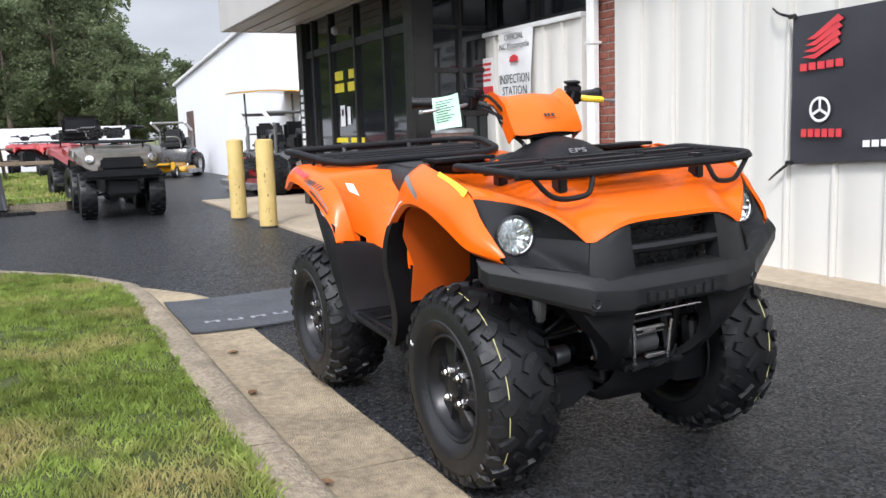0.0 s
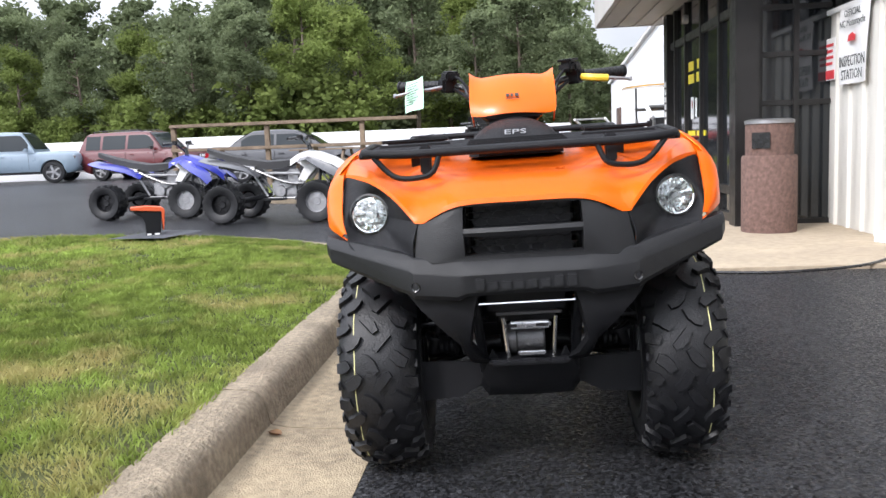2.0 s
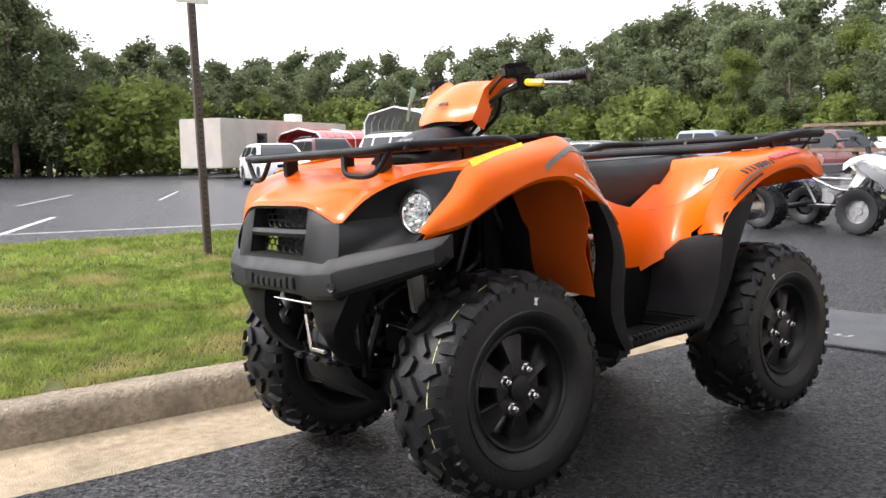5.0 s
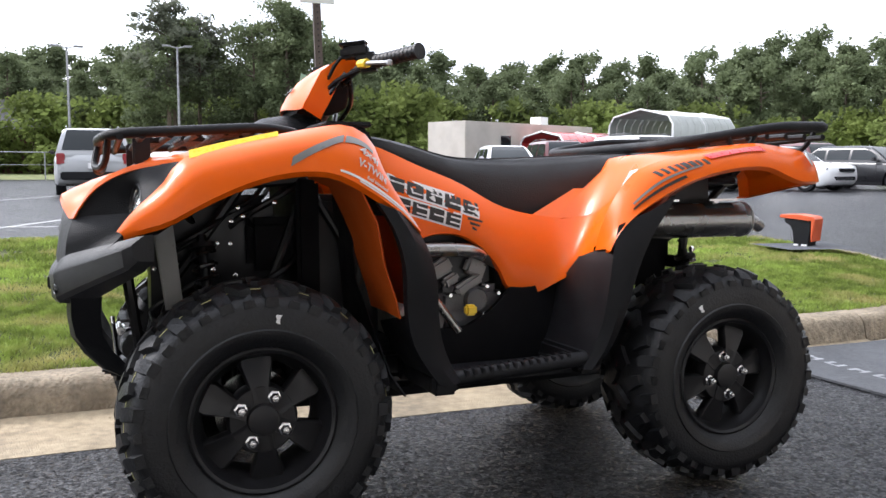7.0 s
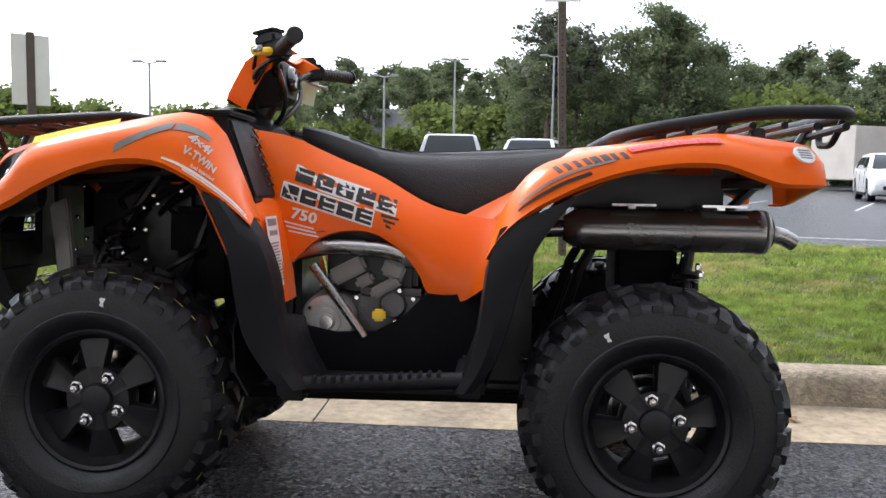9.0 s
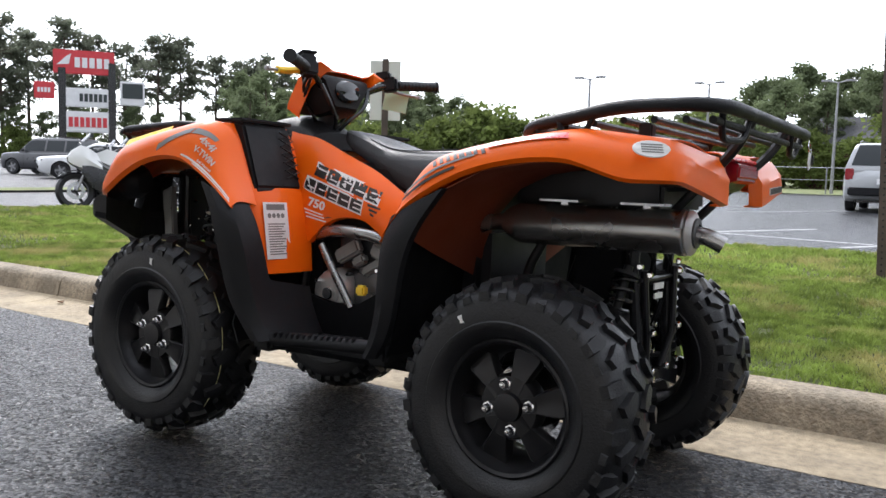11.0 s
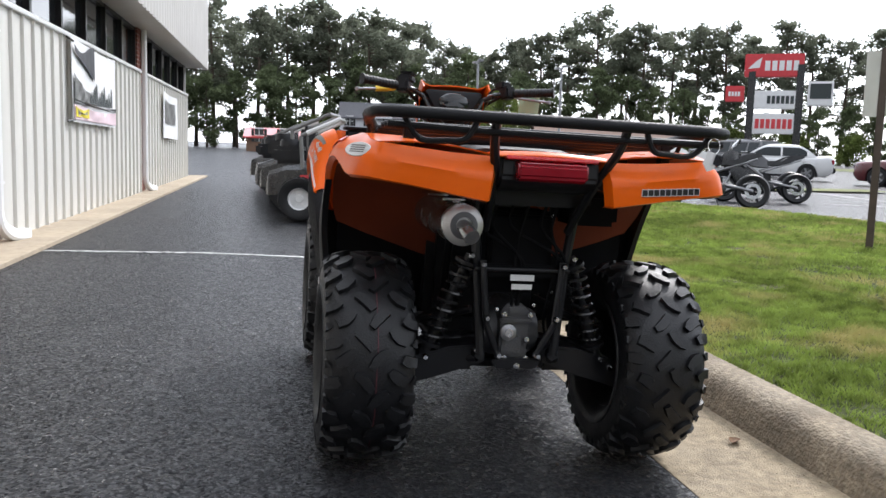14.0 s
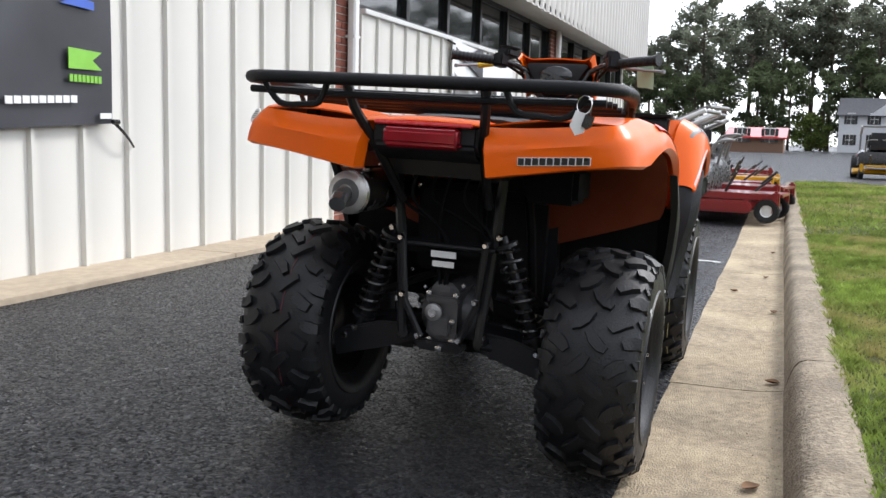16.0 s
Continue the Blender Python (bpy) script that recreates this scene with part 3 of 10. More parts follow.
blade_loop = offset_loop([tuple(p) for p in loop_fine], 0.165)
blades("grass", blade_loop, None, [(-5.6, 5.0, -2.6, -0.9, 150000, 0.0058, 0.028), (-5.6, 8.0, -4.4, -2.2, 90000, 0.009, 0.033), (-5.6, 10.0, -7.3, -4.2, 64000, 0.014, 0.042),
                                   (5.0, 16.6, -4.4, -0.9, 34000, 0.013, 0.038)], 4, "short mown green grass blades with dry straw patches")

# second lawn behind the display rows, with its own kerb
LAWN2 = [(-11.2, -1.0), (-11.7, -0.7), (-24.0, -0.7), (-24.0, -5.2), (-12.4, -5.0), (-11.4, -4.6), (-11.0, -3.8), (-11.0, -2.0)]
bm = B()
prism(bm, LAWN2, "z", -0.02, 0.12)
tagged(obj_from("kerb_far", bm, M["kerb"]), "weathered concrete kerb of the far lawn", "kerb", "", "structure")
sheet("lawn_far", [(x * 0.992 - 0.15 if x > -12 else x + 0.2, y * 0.985 - 0.14 if y > -1 else y + 0.2) for x, y in LAWN2], 0.128, M["soil"], "green lawn behind the display row", "lawn")
blades("grass_far", LAWN2, 0.12, [(-24, -11.0, -5.2, -0.8, 14000, 0.03, 0.06)], 9, "green grass of the far lawn")
sheet("field", rect(-6, 70, -64, -41), 0.03, M["soil"], "green verge beyond the car park", "grass", "structure")
sheet("verge", rect(17.8, 19.6, -16, -3.4), 0.05, M["soil"], "narrow green verge beside the road", "grass", "structure")
sheet("woodland_floor", [(-34, -90), (-34, 60), (-400, 200), (-400, -300)], 0.02, M["soil"], "leafy floor under the wood", "grass", "structure")
sheet("woodland_floor_south", [(-34, -63), (70, -66), (300, -300), (-300, -300)], 0.04, M["soil"], "rough grass below the far trees", "grass", "structure")

# white painted lines
def line(x0, y0, x1, y1, w=0.1, label="white painted parking line"):
    d = (Vector((x1, y1)) - Vector((x0, y0))).normalized()
    nx, ny = -d.y * w / 2, d.x * w / 2
    rows = []
    for i in range(13):
        x, y = x0 + (x1 - x0) * i / 12, y0 + (y1 - y0) * i / 12
        z = ground_z(x, y)
        rows.append([(x + nx, y + ny, z + 0.001), (x + nx, y + ny, z + 0.005), (x - nx, y - ny, z + 0.005), (x - nx, y - ny, z + 0.001)])
    bm = loft(B(), rows, close_rows=True, caps=True)
    return tagged(obj_from("painted_line", bm, M["line"]), label, "road marking", "painted lines", "structure")


M["line"] = material("worn_white_road_paint", (0.52, 0.52, 0.51), rough=0.7, vary=0.2, scale=3, fine=0.3, stain=0.95, stain_color=(0.06, 0.06, 0.065), stain_scale=14)
line(4.05, 2.5, 3.85, -0.44, 0.07, "worn white line across the drive")
line(-5.5, -8.8, 24.0, -14.4, 0.1)
for i in range(8):
    x = -14 + i * 3.0
    line(x, -17.5, x - 2.6, -23.0, 0.07)
for x0, y0, x1, y1 in [(3.0, -8.6, 1.2, -12.6), (6.2, -9.0, 4.0, -14.0), (0.2, -9.0, -1.6, -13.0), (9.4, -9.3, 7.0, -14.8), (12.5, -10.0, 10.0, -16)]:
    line(x0, y0, x1, y1)

# ---- dealer building ----
WY = 2.95
apron = thing("apron", "tan concrete walk along the building", "pavement", kind="structure")
for x0, x1 in [(-2.6, 1.9), (1.905, 6.4), (6.405, 10.9), (10.905, 15.4), (15.405, 19.5)]:
    bm = B()
    box(bm, x0, x1, 2.52, WY + 0.1, -0.02, 0.03, 0.004)
    part("apron_slab", bm, M["apron"], apron)
for x0, x1 in [(-5.4, -2.605), (-8.2, -5.405), (-11.0, -8.205)]:
    bm = B()
    box(bm, x0, x1, 0.95, WY + 0.1, -0.02, 0.028, 0.004)
    part("apron_slab", bm, M["apron"], apron)


def ribbed_wall(name, x0, x1, z0, z1, y, pitch, label, parent=None):
    """Flat metal pans with raised standing seams, one mesh a pan."""
    w = thing(name, label, "wall", kind="structure")
    bm = B()
    box(bm, x0, x1, y + 0.012, y + 0.16, z0, z1)
    part("backing", bm, M["panel"], w)
    n = max(1, round((x1 - x0) / pitch))
    p = (x1 - x0) / n
    for i in range(n):
        a, b = x0 + i * p, x0 + (i + 1) * p
        bm = B()
        prof = [(a + 0.002, y + 0.012), (a + 0.002, y), (a + 0.06, y), (a + 0.068, y - 0.004), (b - 0.05, y - 0.004), (b - 0.042, y), (b - 0.030, y), (b - 0.026, y - 0.03), (b - 0.006, y - 0.03), (b - 0.002, y), (b - 0.002, y + 0.012)]
        prism(bm, prof, "z", z0, z1)
        part("siding_panel", bm, M["panel"], w)
    return w


ribbed_wall("wall_panel_left", -6.3, -3.5, 0.03, 1.95, WY, 0.31, "white vertical metal siding below the shop window")
ribbed_wall("wall_panel_middle", -3.08, 4.0, 0.03, 3.0, WY, 0.372, "tall white vertical metal siding panels")
ribbed_wall("wall_panel_right", 4.55, 11.7, 0.03, 1.95, WY, 0.34, "white vertical metal siding below the shop windows")
ribbed_wall("wall_panel_end", 12.3, 18.8, 0.03, 1.95, WY, 0.34, "white vertical metal siding at the end of the shop")
for nm, x0, x1 in (("trim_left", -6.3, -3.5), ("trim_right", 4.55, 11.7), ("trim_end", 12.3, 18.8)):
    bm = B()
    box(bm, x0, x1, WY - 0.045, WY + 0.2, 1.952, 2.0, 0.006)
    tagged(obj_from(nm, bm, M["white_metal"]), "white metal cap along the siding", "trim", "", "structure")

# building body behind, end wall and roof
bm = B()
box(bm, -9.2, 18.8, 3.6, 16.0, 0.0, 4.4)
tagged(obj_from("wall_core", bm, M["panel_tan"]), "plain inner block of the shop building", "wall", "", "structure")
bm = B()
box(bm, 18.6, 18.8, WY + 0.02, 3.6, 0.0, 2.66)
tagged(obj_from("wall_east", bm, M["panel_tan"]), "end wall of the shop", "wall", "", "structure")
bm = B()
box(bm, -4.6, 19.4, 2.5, 3.62, 2.67, 2.75)
tagged(obj_from("soffit", bm, M["panel_tan"]), "pale soffit under the overhanging fascia", "soffit", "", "structure")
fascia = thing("fascia", "grey ribbed metal fascia above the shop windows", "fascia", kind="structure")
for i in range(80):
    x = -4.6 + i * 0.3
    bm = B()
    prism(bm, [(x + 0.002, 2.62), (x + 0.002, 2.5), (x + 0.05, 2.475), (x + 0.12, 2.475), (x + 0.17, 2.5), (x + 0.298, 2.5), (x + 0.298, 2.62)], "z", 2.64, 4.6)
    part("fascia_rib", bm, M["panel_tan"], fascia)


def shop_window(name, x0, x1, z0, z1, y, bays, label):
    w = thing(name, label, "window", kind="structure")
    bm = B()
    box(bm, x0, x1, y, y + 0.1, z0, z0 + 0.05)
    box(bm, x0, x1, y, y + 0.1, z1 - 0.05, z1)
    part("window_frame", bm, M["bronze"], w)
    p = (x1 - x0) / bays
    for i in range(bays + 1):
        x = x0 + i * p
        bm = B()
        box(bm, x - 0.04, x + 0.04, y - 0.01, y + 0.1, z0, z1, 0.004)
        part("mullion", bm, M["bronze"], w)
    for i in range(bays):
        bm = B()
        box(bm, x0 + i * p + 0.03, x0 + (i + 1) * p - 0.03, y + 0.05, y + 0.062, z0 + 0.04, z1 - 0.04)
        part("pane", bm, M["dark_glass"], w)
    return w


shop_window("window_1", -6.3, -3.5, 2.0, 2.67, WY + 0.06, 3, "dark shop window above white siding")
shop_window("window_2", 4.55, 11.7, 2.0, 2.67, WY + 0.06, 6, "dark shop window band under the soffit")
shop_window("window_3", 12.3, 18.6, 2.0, 2.67, WY + 0.06, 5, "dark shop window band at the shop's end")


def brick_pier(name, x0, x1, z1, y):
    """A pier of bricks in running bond, each a piece."""
    w = thing(name, "red brick pier between the siding panels", "brick pier", kind="structure")
    bm = B()
    box(bm, x0 + 0.006, x1 - 0.006, y + 0.008, y + 0.3, 0.0, z1)
    part("mortar", bm, M["mortar"], w)
    bh, bw = 0.067, 0.2
    meshes = {}
    row = 0
    z = 0.03
    while z < z1:
        x = x0 - (bw / 2 if row % 2 else 0)
        while x < x1 - 0.01:
            a, b = max(x0, x), min(x1, x + bw - 0.01)
            if b - a > 0.03:
                key = round(b - a, 3)
                if key not in meshes:
                    bm = B()
                    box(bm, 0, b - a, 0, 0.06, 0, bh - 0.01, 0.003)
                    ob = part("brick", bm, M["brick"], w)
                    meshes[key] = ob.data
                else:
                    ob = new("brick", meshes[key])
                    ob.parent = w
                ob.location = (a, y + random.uniform(-0.002, 0.002), z)
            x += bw
        z += bh
        row += 1
    return w


def downspout(x, y, z1, flare=1):
    """Rectangular white rain pipe with a kicked-out shoe."""
    w = thing("downspout", "white metal downspout on the brick pier with a kicked-out foot", "downspout", "downspouts")
    bm = B()
    path = smooth_path([(0, 0, z1), (0, 0, 0.55), (0, 0, 0.28), (0.03 * flare, -0.02, 0.16), (0.16 * flare, -0.06, 0.085), (0.42 * flare, -0.10, 0.06)], 5)
    rows = []
    for i, p in enumerate(path):
        d = (path[min(i + 1, len(path) - 1)] - path[max(i - 1, 0)]).normalized()
        u = Vector((0, 1, 0))
        s = d.cross(u).normalized()
        c = [(-1, -0.6), (-0.6, -1), (0.6, -1), (1, -0.6), (1, 0.6), (0.6, 1), (-0.6, 1), (-1, 0.6)]
        rows.append([p + s * a * 0.052 + u * b * 0.042 for a, b in c])
    loft(bm, rows, close_rows=True, caps=True)
    part("pipe", bm, M["white_metal"], w)
    for z in (0.5, 1.7):
        bm = B()
        box(bm, -0.06, 0.06, -0.046, 0.06, z, z + 0.025, 0.004)
        part("strap", bm, M["white_metal"], w)
    w.location = (x, y, 0)
    return w


brick_pier("pier_1", -3.5, -3.08, 2.7, WY + 0.02)
brick_pier("pier_2", 4.0, 4.55, 2.7, WY + 0.02)
brick_pier("pier_3", 11.7, 12.3, 2.7, WY + 0.02)
downspout(-3.34, WY - 0.035, 3.0, -1)
downspout(4.32, WY - 0.035, 2.67, 1)
downspout(12.0, WY - 0.035, 2.67, 1)

# entrance: dark aluminium storefront under a flat canopy
entry = thing("entrance", "dark bronze glazed shop entrance with double doors", "entrance", kind="structure")
EX0, EX1, EY, EZ = -9.0, -5.27, 2.05, 2.62


def post(x0, x1, y0, y1, z0, z1, name="post"):
    bm = B()
    box(bm, x0, x1, y0, y1, z0, z1, 0.006)
    return part(name, bm, M["bronze"], entry)


post(EX1 - 0.12, EX1 + 0.12, EY, EY + 0.22, 0.02, EZ, "column")
post(EX0 - 0.10, EX0 + 0.14, EY, EY + 0.2, 0.02, EZ, "column")
for x in (-8.55, -7.85, -6.95, -6.05):
    post(x - 0.035, x + 0.035, EY + 0.04, EY + 0.14, 0.02, EZ, "mullion")
for z in (0.03, 0.30, 2.03, 2.50):
    post(EX0 + 0.1, EX1 - 0.1, EY + 0.05, EY + 0.13, z, z + 0.09, "rail")
panes = [-8.9, -8.52, -7.82, -6.92, -6.02, -5.4]
for a, b in zip(panes, panes[1:]):
    for z0, z1 in ((0.12, 0.3), (0.39, 2.03), (2.12, 2.5)):
        bm = B()
        box(bm, a, b, EY + 0.085, EY + 0.095, z0, z1)
        part("pane", bm, M["dark_glass"], entry)
# return side towards the shop wall
for y in (EY + 0.22, 2.6):
    post(EX1 - 0.05, EX1 + 0.03, y, y + 0.05, 0.02, EZ, "mullion")
for z in (0.03, 1.15, 1.6, 2.03, 2.5):
    post(EX1 - 0.04, EX1 + 0.02, EY + 0.2, WY, z, z + 0.05, "rail")
bm = B()
box(bm, EX1 - 0.02, EX1 - 0.01, EY + 0.2, WY, 0.05, EZ)
part("pane", bm, M["dark_glass"], entry)
bm = B()
box(bm, EX0 - 0.02, EX0 + 0.0, EY + 0.2, WY + 0.6, 0.05, EZ)
part("pane", bm, M["dark_glass"], entry)
# yellow notices on the doors
for x, z, w, h in [(-7.62, 1.72, 0.3, 0.11), (-7.62, 1.57, 0.34, 0.11), (-7.12, 1.72, 0.3, 0.11), (-7.12, 1.57, 0.38, 0.11), (-7.6, 0.92, 0.42, 0.06), (-7.05, 0.92, 0.45, 0.06)]:
    bm = B()
    box(bm, x - w / 2, x + w / 2, EY + 0.076, EY + 0.08, z - h / 2, z + h / 2)
    part("notice", bm, M["yellow_print"], entry, "yellow door notice")
for x, z, w, h, k in [(-7.52, 1.22, 0.16, 0.26, "white_print"), (-7.30, 1.22, 0.10, 0.22, "white_print"), (-7.52, 1.26, 0.08, 0.08, "red_print")]:
    bm = B()
    box(bm, x - w / 2, x + w / 2, EY + 0.070, EY + 0.074, z - h / 2, z + h / 2)
    part("notice", bm, M[k], entry, "paper door notice")
for i in range(9):
    bm = B()
    box(bm, EX0 - 0.02, EX0 + 0.1, EY - 0.006, EY - 0.002, 0.75 + i * 0.1, 0.82 + i * 0.1)
    part("sticker", bm, M["white_print"], entry, "small white sticker")
bm = B()
lathe(bm, [(0, 0.0), (0.05, 0.0), (0.055, 0.03), (0.04, 0.06), (0, 0.07)], pose(-7.4, EY - 0.0, 2.25, 90), 16)
part("camera_dome", bm, M["alu"], entry, "small grey dome above the doors")

canopy = thing("canopy", "flat grey canopy over the shop entrance", "canopy", kind="structure")
bm = B()
box(bm, -9.95, -4.6, 1.25, 3.6, 2.52, 2.60)
part("soffit", bm, M["panel_tan"], canopy)
for i in range(9):
    bm = B()
    box(bm, -9.93, -4.62, 1.27 + i * 0.25, 1.29 + i * 0.25 + 0.18, 2.505, 2.519, 0.002)
    part("soffit_board", bm, M["panel_tan"], canopy)
bm = B()
box(bm, -9.97, -4.58, 1.2, 1.25, 2.50, 3.6, 0.004)
box(bm, -9.99, -9.95, 1.2, 3.6, 2.50, 3.6, 0.004)
part("fascia", bm, M["panel_tan"], canopy)

# long white building further on
wb = thing("white_building", "long low white block building with a steel door", "building", kind="structure")
bm = B()
pts = [(-23.5, 2.55), (-10.5, 2.85), (-10.5, 14.0), (-23.5, 14.0)]
prism(bm, [(-26.0, 0.0), (-10.5, 0.0), (-10.5, 3.8), (-26.0, 2.62)], "y", 3.15, 12.0)
part("wall", bm, M["far_white"], wb)
bm = B()
prism(bm, [(-26.1, 2.60), (-10.4, 3.78), (-10.4, 3.86), (-26.1, 2.68)], "y", 3.06, 12.1)
part("roof", bm, M["white_metal"], wb)
bm = B()
box(bm, -24.2, -23.3, 3.10, 3.16, 0.0, 1.75, 0.01)
part("door", bm, M["brown_metal"] if "brown_metal" in M else M["bronze"], wb, "brown steel door")
# low white wall in front of the wood
bm = B()
box(bm, -29.5, -29.2, -42, 2.0, 0.0, 1.45, 0.02)
tagged(obj_from("wall_boundary", bm, M["far_white"]), "low white boundary wall before the wood", "wall", "", "structure")


# ---- trees ----
def tree_meshes(seed, height, crown_r, base_frac, leaves, leaf, pine=False):
    """Trunk with limbs, and a crown of many small leaf clumps with gaps."""
    rng = random.Random(seed)
    tb = B()
    bend = [rng.uniform(-0.25, 0.25) for _ in range(4)]
    path = [(bend[0] * (i / 6) ** 2 * 2, bend[1] * (i / 6) ** 2 * 2, height * 0.96 * i / 6) for i in range(7)]
    tube(tb, path, 0.018 * height, 7, r_end=0.003 * height)
    top = Vector(path[-1])
    clumps = []
    limbs = 26 if not pine else 34
    for i in range(limbs):
        f = base_frac + (1 - base_frac) * (i + rng.random()) / limbs
        at = Vector(path[0]).lerp(top, f * 0.98)
        spread = math.sin(math.pi * min(1, max(0.0, (f - base_frac) / (1 - base_frac)) * 0.82 + 0.14)) ** 0.7
        ln = crown_r * spread * rng.uniform(0.55, 1.1)
        a = rng.uniform(0, 2 * math.pi)
        rise = rng.uniform(0.0, 0.5) if not pine else rng.uniform(-0.1, 0.3)
        tip = at + Vector((math.cos(a) * ln, math.sin(a) * ln, ln * rise))
        tube(tb, [at, at.lerp(tip, 0.5) + Vector((0, 0, 0.06 * ln)), tip], 0.005 * height, 4, r_end=0.0012 * height, caps=False)
        for g in (0.45, 0.75, 1.0):
            clumps.append((at.lerp(tip, g) + Vector((rng.uniform(-0.3, 0.3), rng.uniform(-0.3, 0.3), rng.uniform(-0.2, 0.4))), crown_r * rng.uniform(0.14, 0.27) * (0.78 if pine else 1.0)))
    V, F = [], []
    per = leaves // len(clumps)
    for c, r in clumps:
        for _ in range(per):
            d = Vector((rng.gauss(0, 1), rng.gauss(0, 1), rng.gauss(0, 0.65)))
            d = d / max(0.3, d.length) * r * rng.random() ** 0.4 * 1.25
            p = c + d
            s = leaf * rng.uniform(0.55, 1.35)
            u = Vector((rng.gauss(0, 1), rng.gauss(0, 1), rng.gauss(0, 0.7))).normalized()
            w = u.cross(Vector((rng.gauss(0, 1), rng.gauss(0, 1), rng.gauss(0, 1)))).normalized()
            k = len(V)
            V += [p + u * s, p + w * s * 0.55, p - u * s * 0.8, p - w * s * 0.5]
            F.append((k, k + 1, k + 2, k + 3))
    cm = bpy.data.meshes.new("crown")
    cm.from_pydata([tuple(v) for v in V], [], F)
    tm = bpy.data.meshes.new("trunk")
    tb.to_mesh(tm)
    tb.free()
    tm.materials.append(M["bark"])
    tm.polygons.foreach_set("use_smooth", [True] * len(tm.polygons))
    return tm, cm


TREES = {}


def tree_kind(key, seed, height, crown_r, base_frac, leaves, leaf, mat, pine=False):
    tm, cm = tree_meshes(seed, height, crown_r, base_frac, leaves, leaf, pine)
    cm.materials.append(M[mat])
    TREES[key] = (tm, cm)


tree_kind("oak_a", 1, 12, 3.6, 0.08, 15000, 0.15, "leaf")
tree_kind("oak_b", 2, 13, 3.2, 0.12, 15000, 0.15, "leaf")
tree_kind("oak_c", 3, 11, 3.8, 0.05, 15000, 0.15, "leaf_dark")
tree_kind("oak_d", 7, 14, 3.4, 0.20, 15000, 0.15, "leaf_dark")
tree_kind("oak_e", 21, 14, 3.1, 0.34, 13000, 0.15, "leaf_dark")
tree_kind("elm_a", 13, 12, 3.6, 0.06, 6500, 0.235, "leaf_dark")
tree_kind("elm_b", 17, 13, 3.3, 0.12, 6500, 0.235, "leaf_dark")
tree_kind("pine_a", 4, 13, 3.2, 0.34, 5200, 0.185, "needle", True)
tree_kind("pine_b", 5, 14, 2.9, 0.50, 4400, 0.185, "needle", True)
tree_kind("bush", 6, 4, 2.4, 0.0, 3000, 0.195, "leaf")
HEIGHT = {"oak_a": 12, "oak_b": 13, "oak_c": 11, "oak_d": 14, "oak_e": 14, "elm_a": 12, "elm_b": 13, "pine_a": 13, "pine_b": 14, "bush": 4}


def tree(key, x, y, s=1.0, turn=0.0, z=0.0):
    pine = key.startswith("pine")
    label = "tall dark pine with a bare trunk and open crown" if pine else ("round green shrub at the wood's edge" if key == "bush" else "leafy green broad-leaved tree at the wood's edge")
    t = thing("bush" if key == "bush" else ("pine_tree" if pine else "tree"), label, "shrub" if key == "bush" else "tree", "woodland trees")
    tm, cm = TREES[key]
    a, b = new("trunk", tm), new("crown", cm)
    a.parent = b.parent = t
    t.matrix_basis = pose(x, y, z, 0, 0, turn) @ Matrix.Scale(s, 4)
    return t


trng = random.Random(11)
BROAD = ("oak_a", "oak_b", "oak_c", "oak_d")
def skyline(az, table):
    for (a0, h0), (a1, h1) in zip(table, table[1:]):
        if a0 <= az <= a1:
            return h0 + (h1 - h0) * (az - a0) / (a1 - a0)
    return table[-1][1]


# wood to the west, behind the display rows: bearing in degrees and height at 55 m
WEST = [(150, 5.2), (170.5, 5.8), (172, 7.0), (175.4, 7.6), (177, 11.0), (181, 12.6), (190, 13.2), (199, 12.0), (203, 9.7), (208, 9.9), (216, 9.0)]
for row, (dist, k0) in enumerate(((40, 0.90), (47, 1.02), (55, 1.04), (61, 0.98))):
    a = 158.0
    while a < 215:
        r = dist + trng.uniform(-2.5, 2.5) + max(0, a - 200) * 0.6
        h = skyline(a, WEST) * r / 55 * k0 * trng.uniform(0.88, 1.06)
        key = trng.choice((("oak_e", "oak_d", "oak_e") if a < 188 else BROAD) if row == 0 else ("oak_b", "elm_a", "oak_d", "elm_b") if row == 1 else ("elm_a", "elm_b"))
        tree(key, r * math.cos(radians(a)), r * math.sin(radians(a)), h / HEIGHT[key], trng.uniform(0, 360))
        a += trng.uniform(2.6, 4.2)
for k in range(8, 18):
    a = radians(174 + 2.3 * k)
    r = 38 + trng.uniform(-1, 1) + max(0, 2.3 * k - 26) * 0.6
    tree("bush", r * math.cos(a), r * math.sin(a), trng.uniform(0.6, 1.0), trng.uniform(0, 360))


# tree line to the south: bearing in degrees and height at 55 m
SOUTH = [(205, 9.4), (215, 9.4), (219, 8.7), (225, 7.9), (229, 7.4), (233, 6.9), (240, 7.0), (250, 7.2), (262, 7.9), (270, 7.3), (281, 6.9), (286, 4.8), (292, 3.2), (300, 3.4), (304, 5.2), (310, 5.0), (320, 6.6)]
for row, (dist, k0) in enumerate(((64, 0.92), (73, 1.04), (80, 1.0))):
    a = 212.0
    while a < 318:
        r = dist + trng.uniform(-3, 3)
        h = skyline(a, SOUTH) * r / 55 * k0 * trng.uniform(0.86, 1.08)
        key = trng.choice(("elm_a", "elm_b"))
        tree(key, r * math.cos(radians(a)), r * math.sin(radians(a)), h / HEIGHT[key], trng.uniform(0, 360))
        a += trng.uniform(1.9, 2.8)
for k in range(42):
    a = radians(213 + 2.4 * k)
    tree("bush", 61 * math.cos(a), 61 * math.sin(a), trng.uniform(0.75, 1.25), trng.uniform(0, 360))
tree("oak_d", -10.1, -55, 0.84, 40)
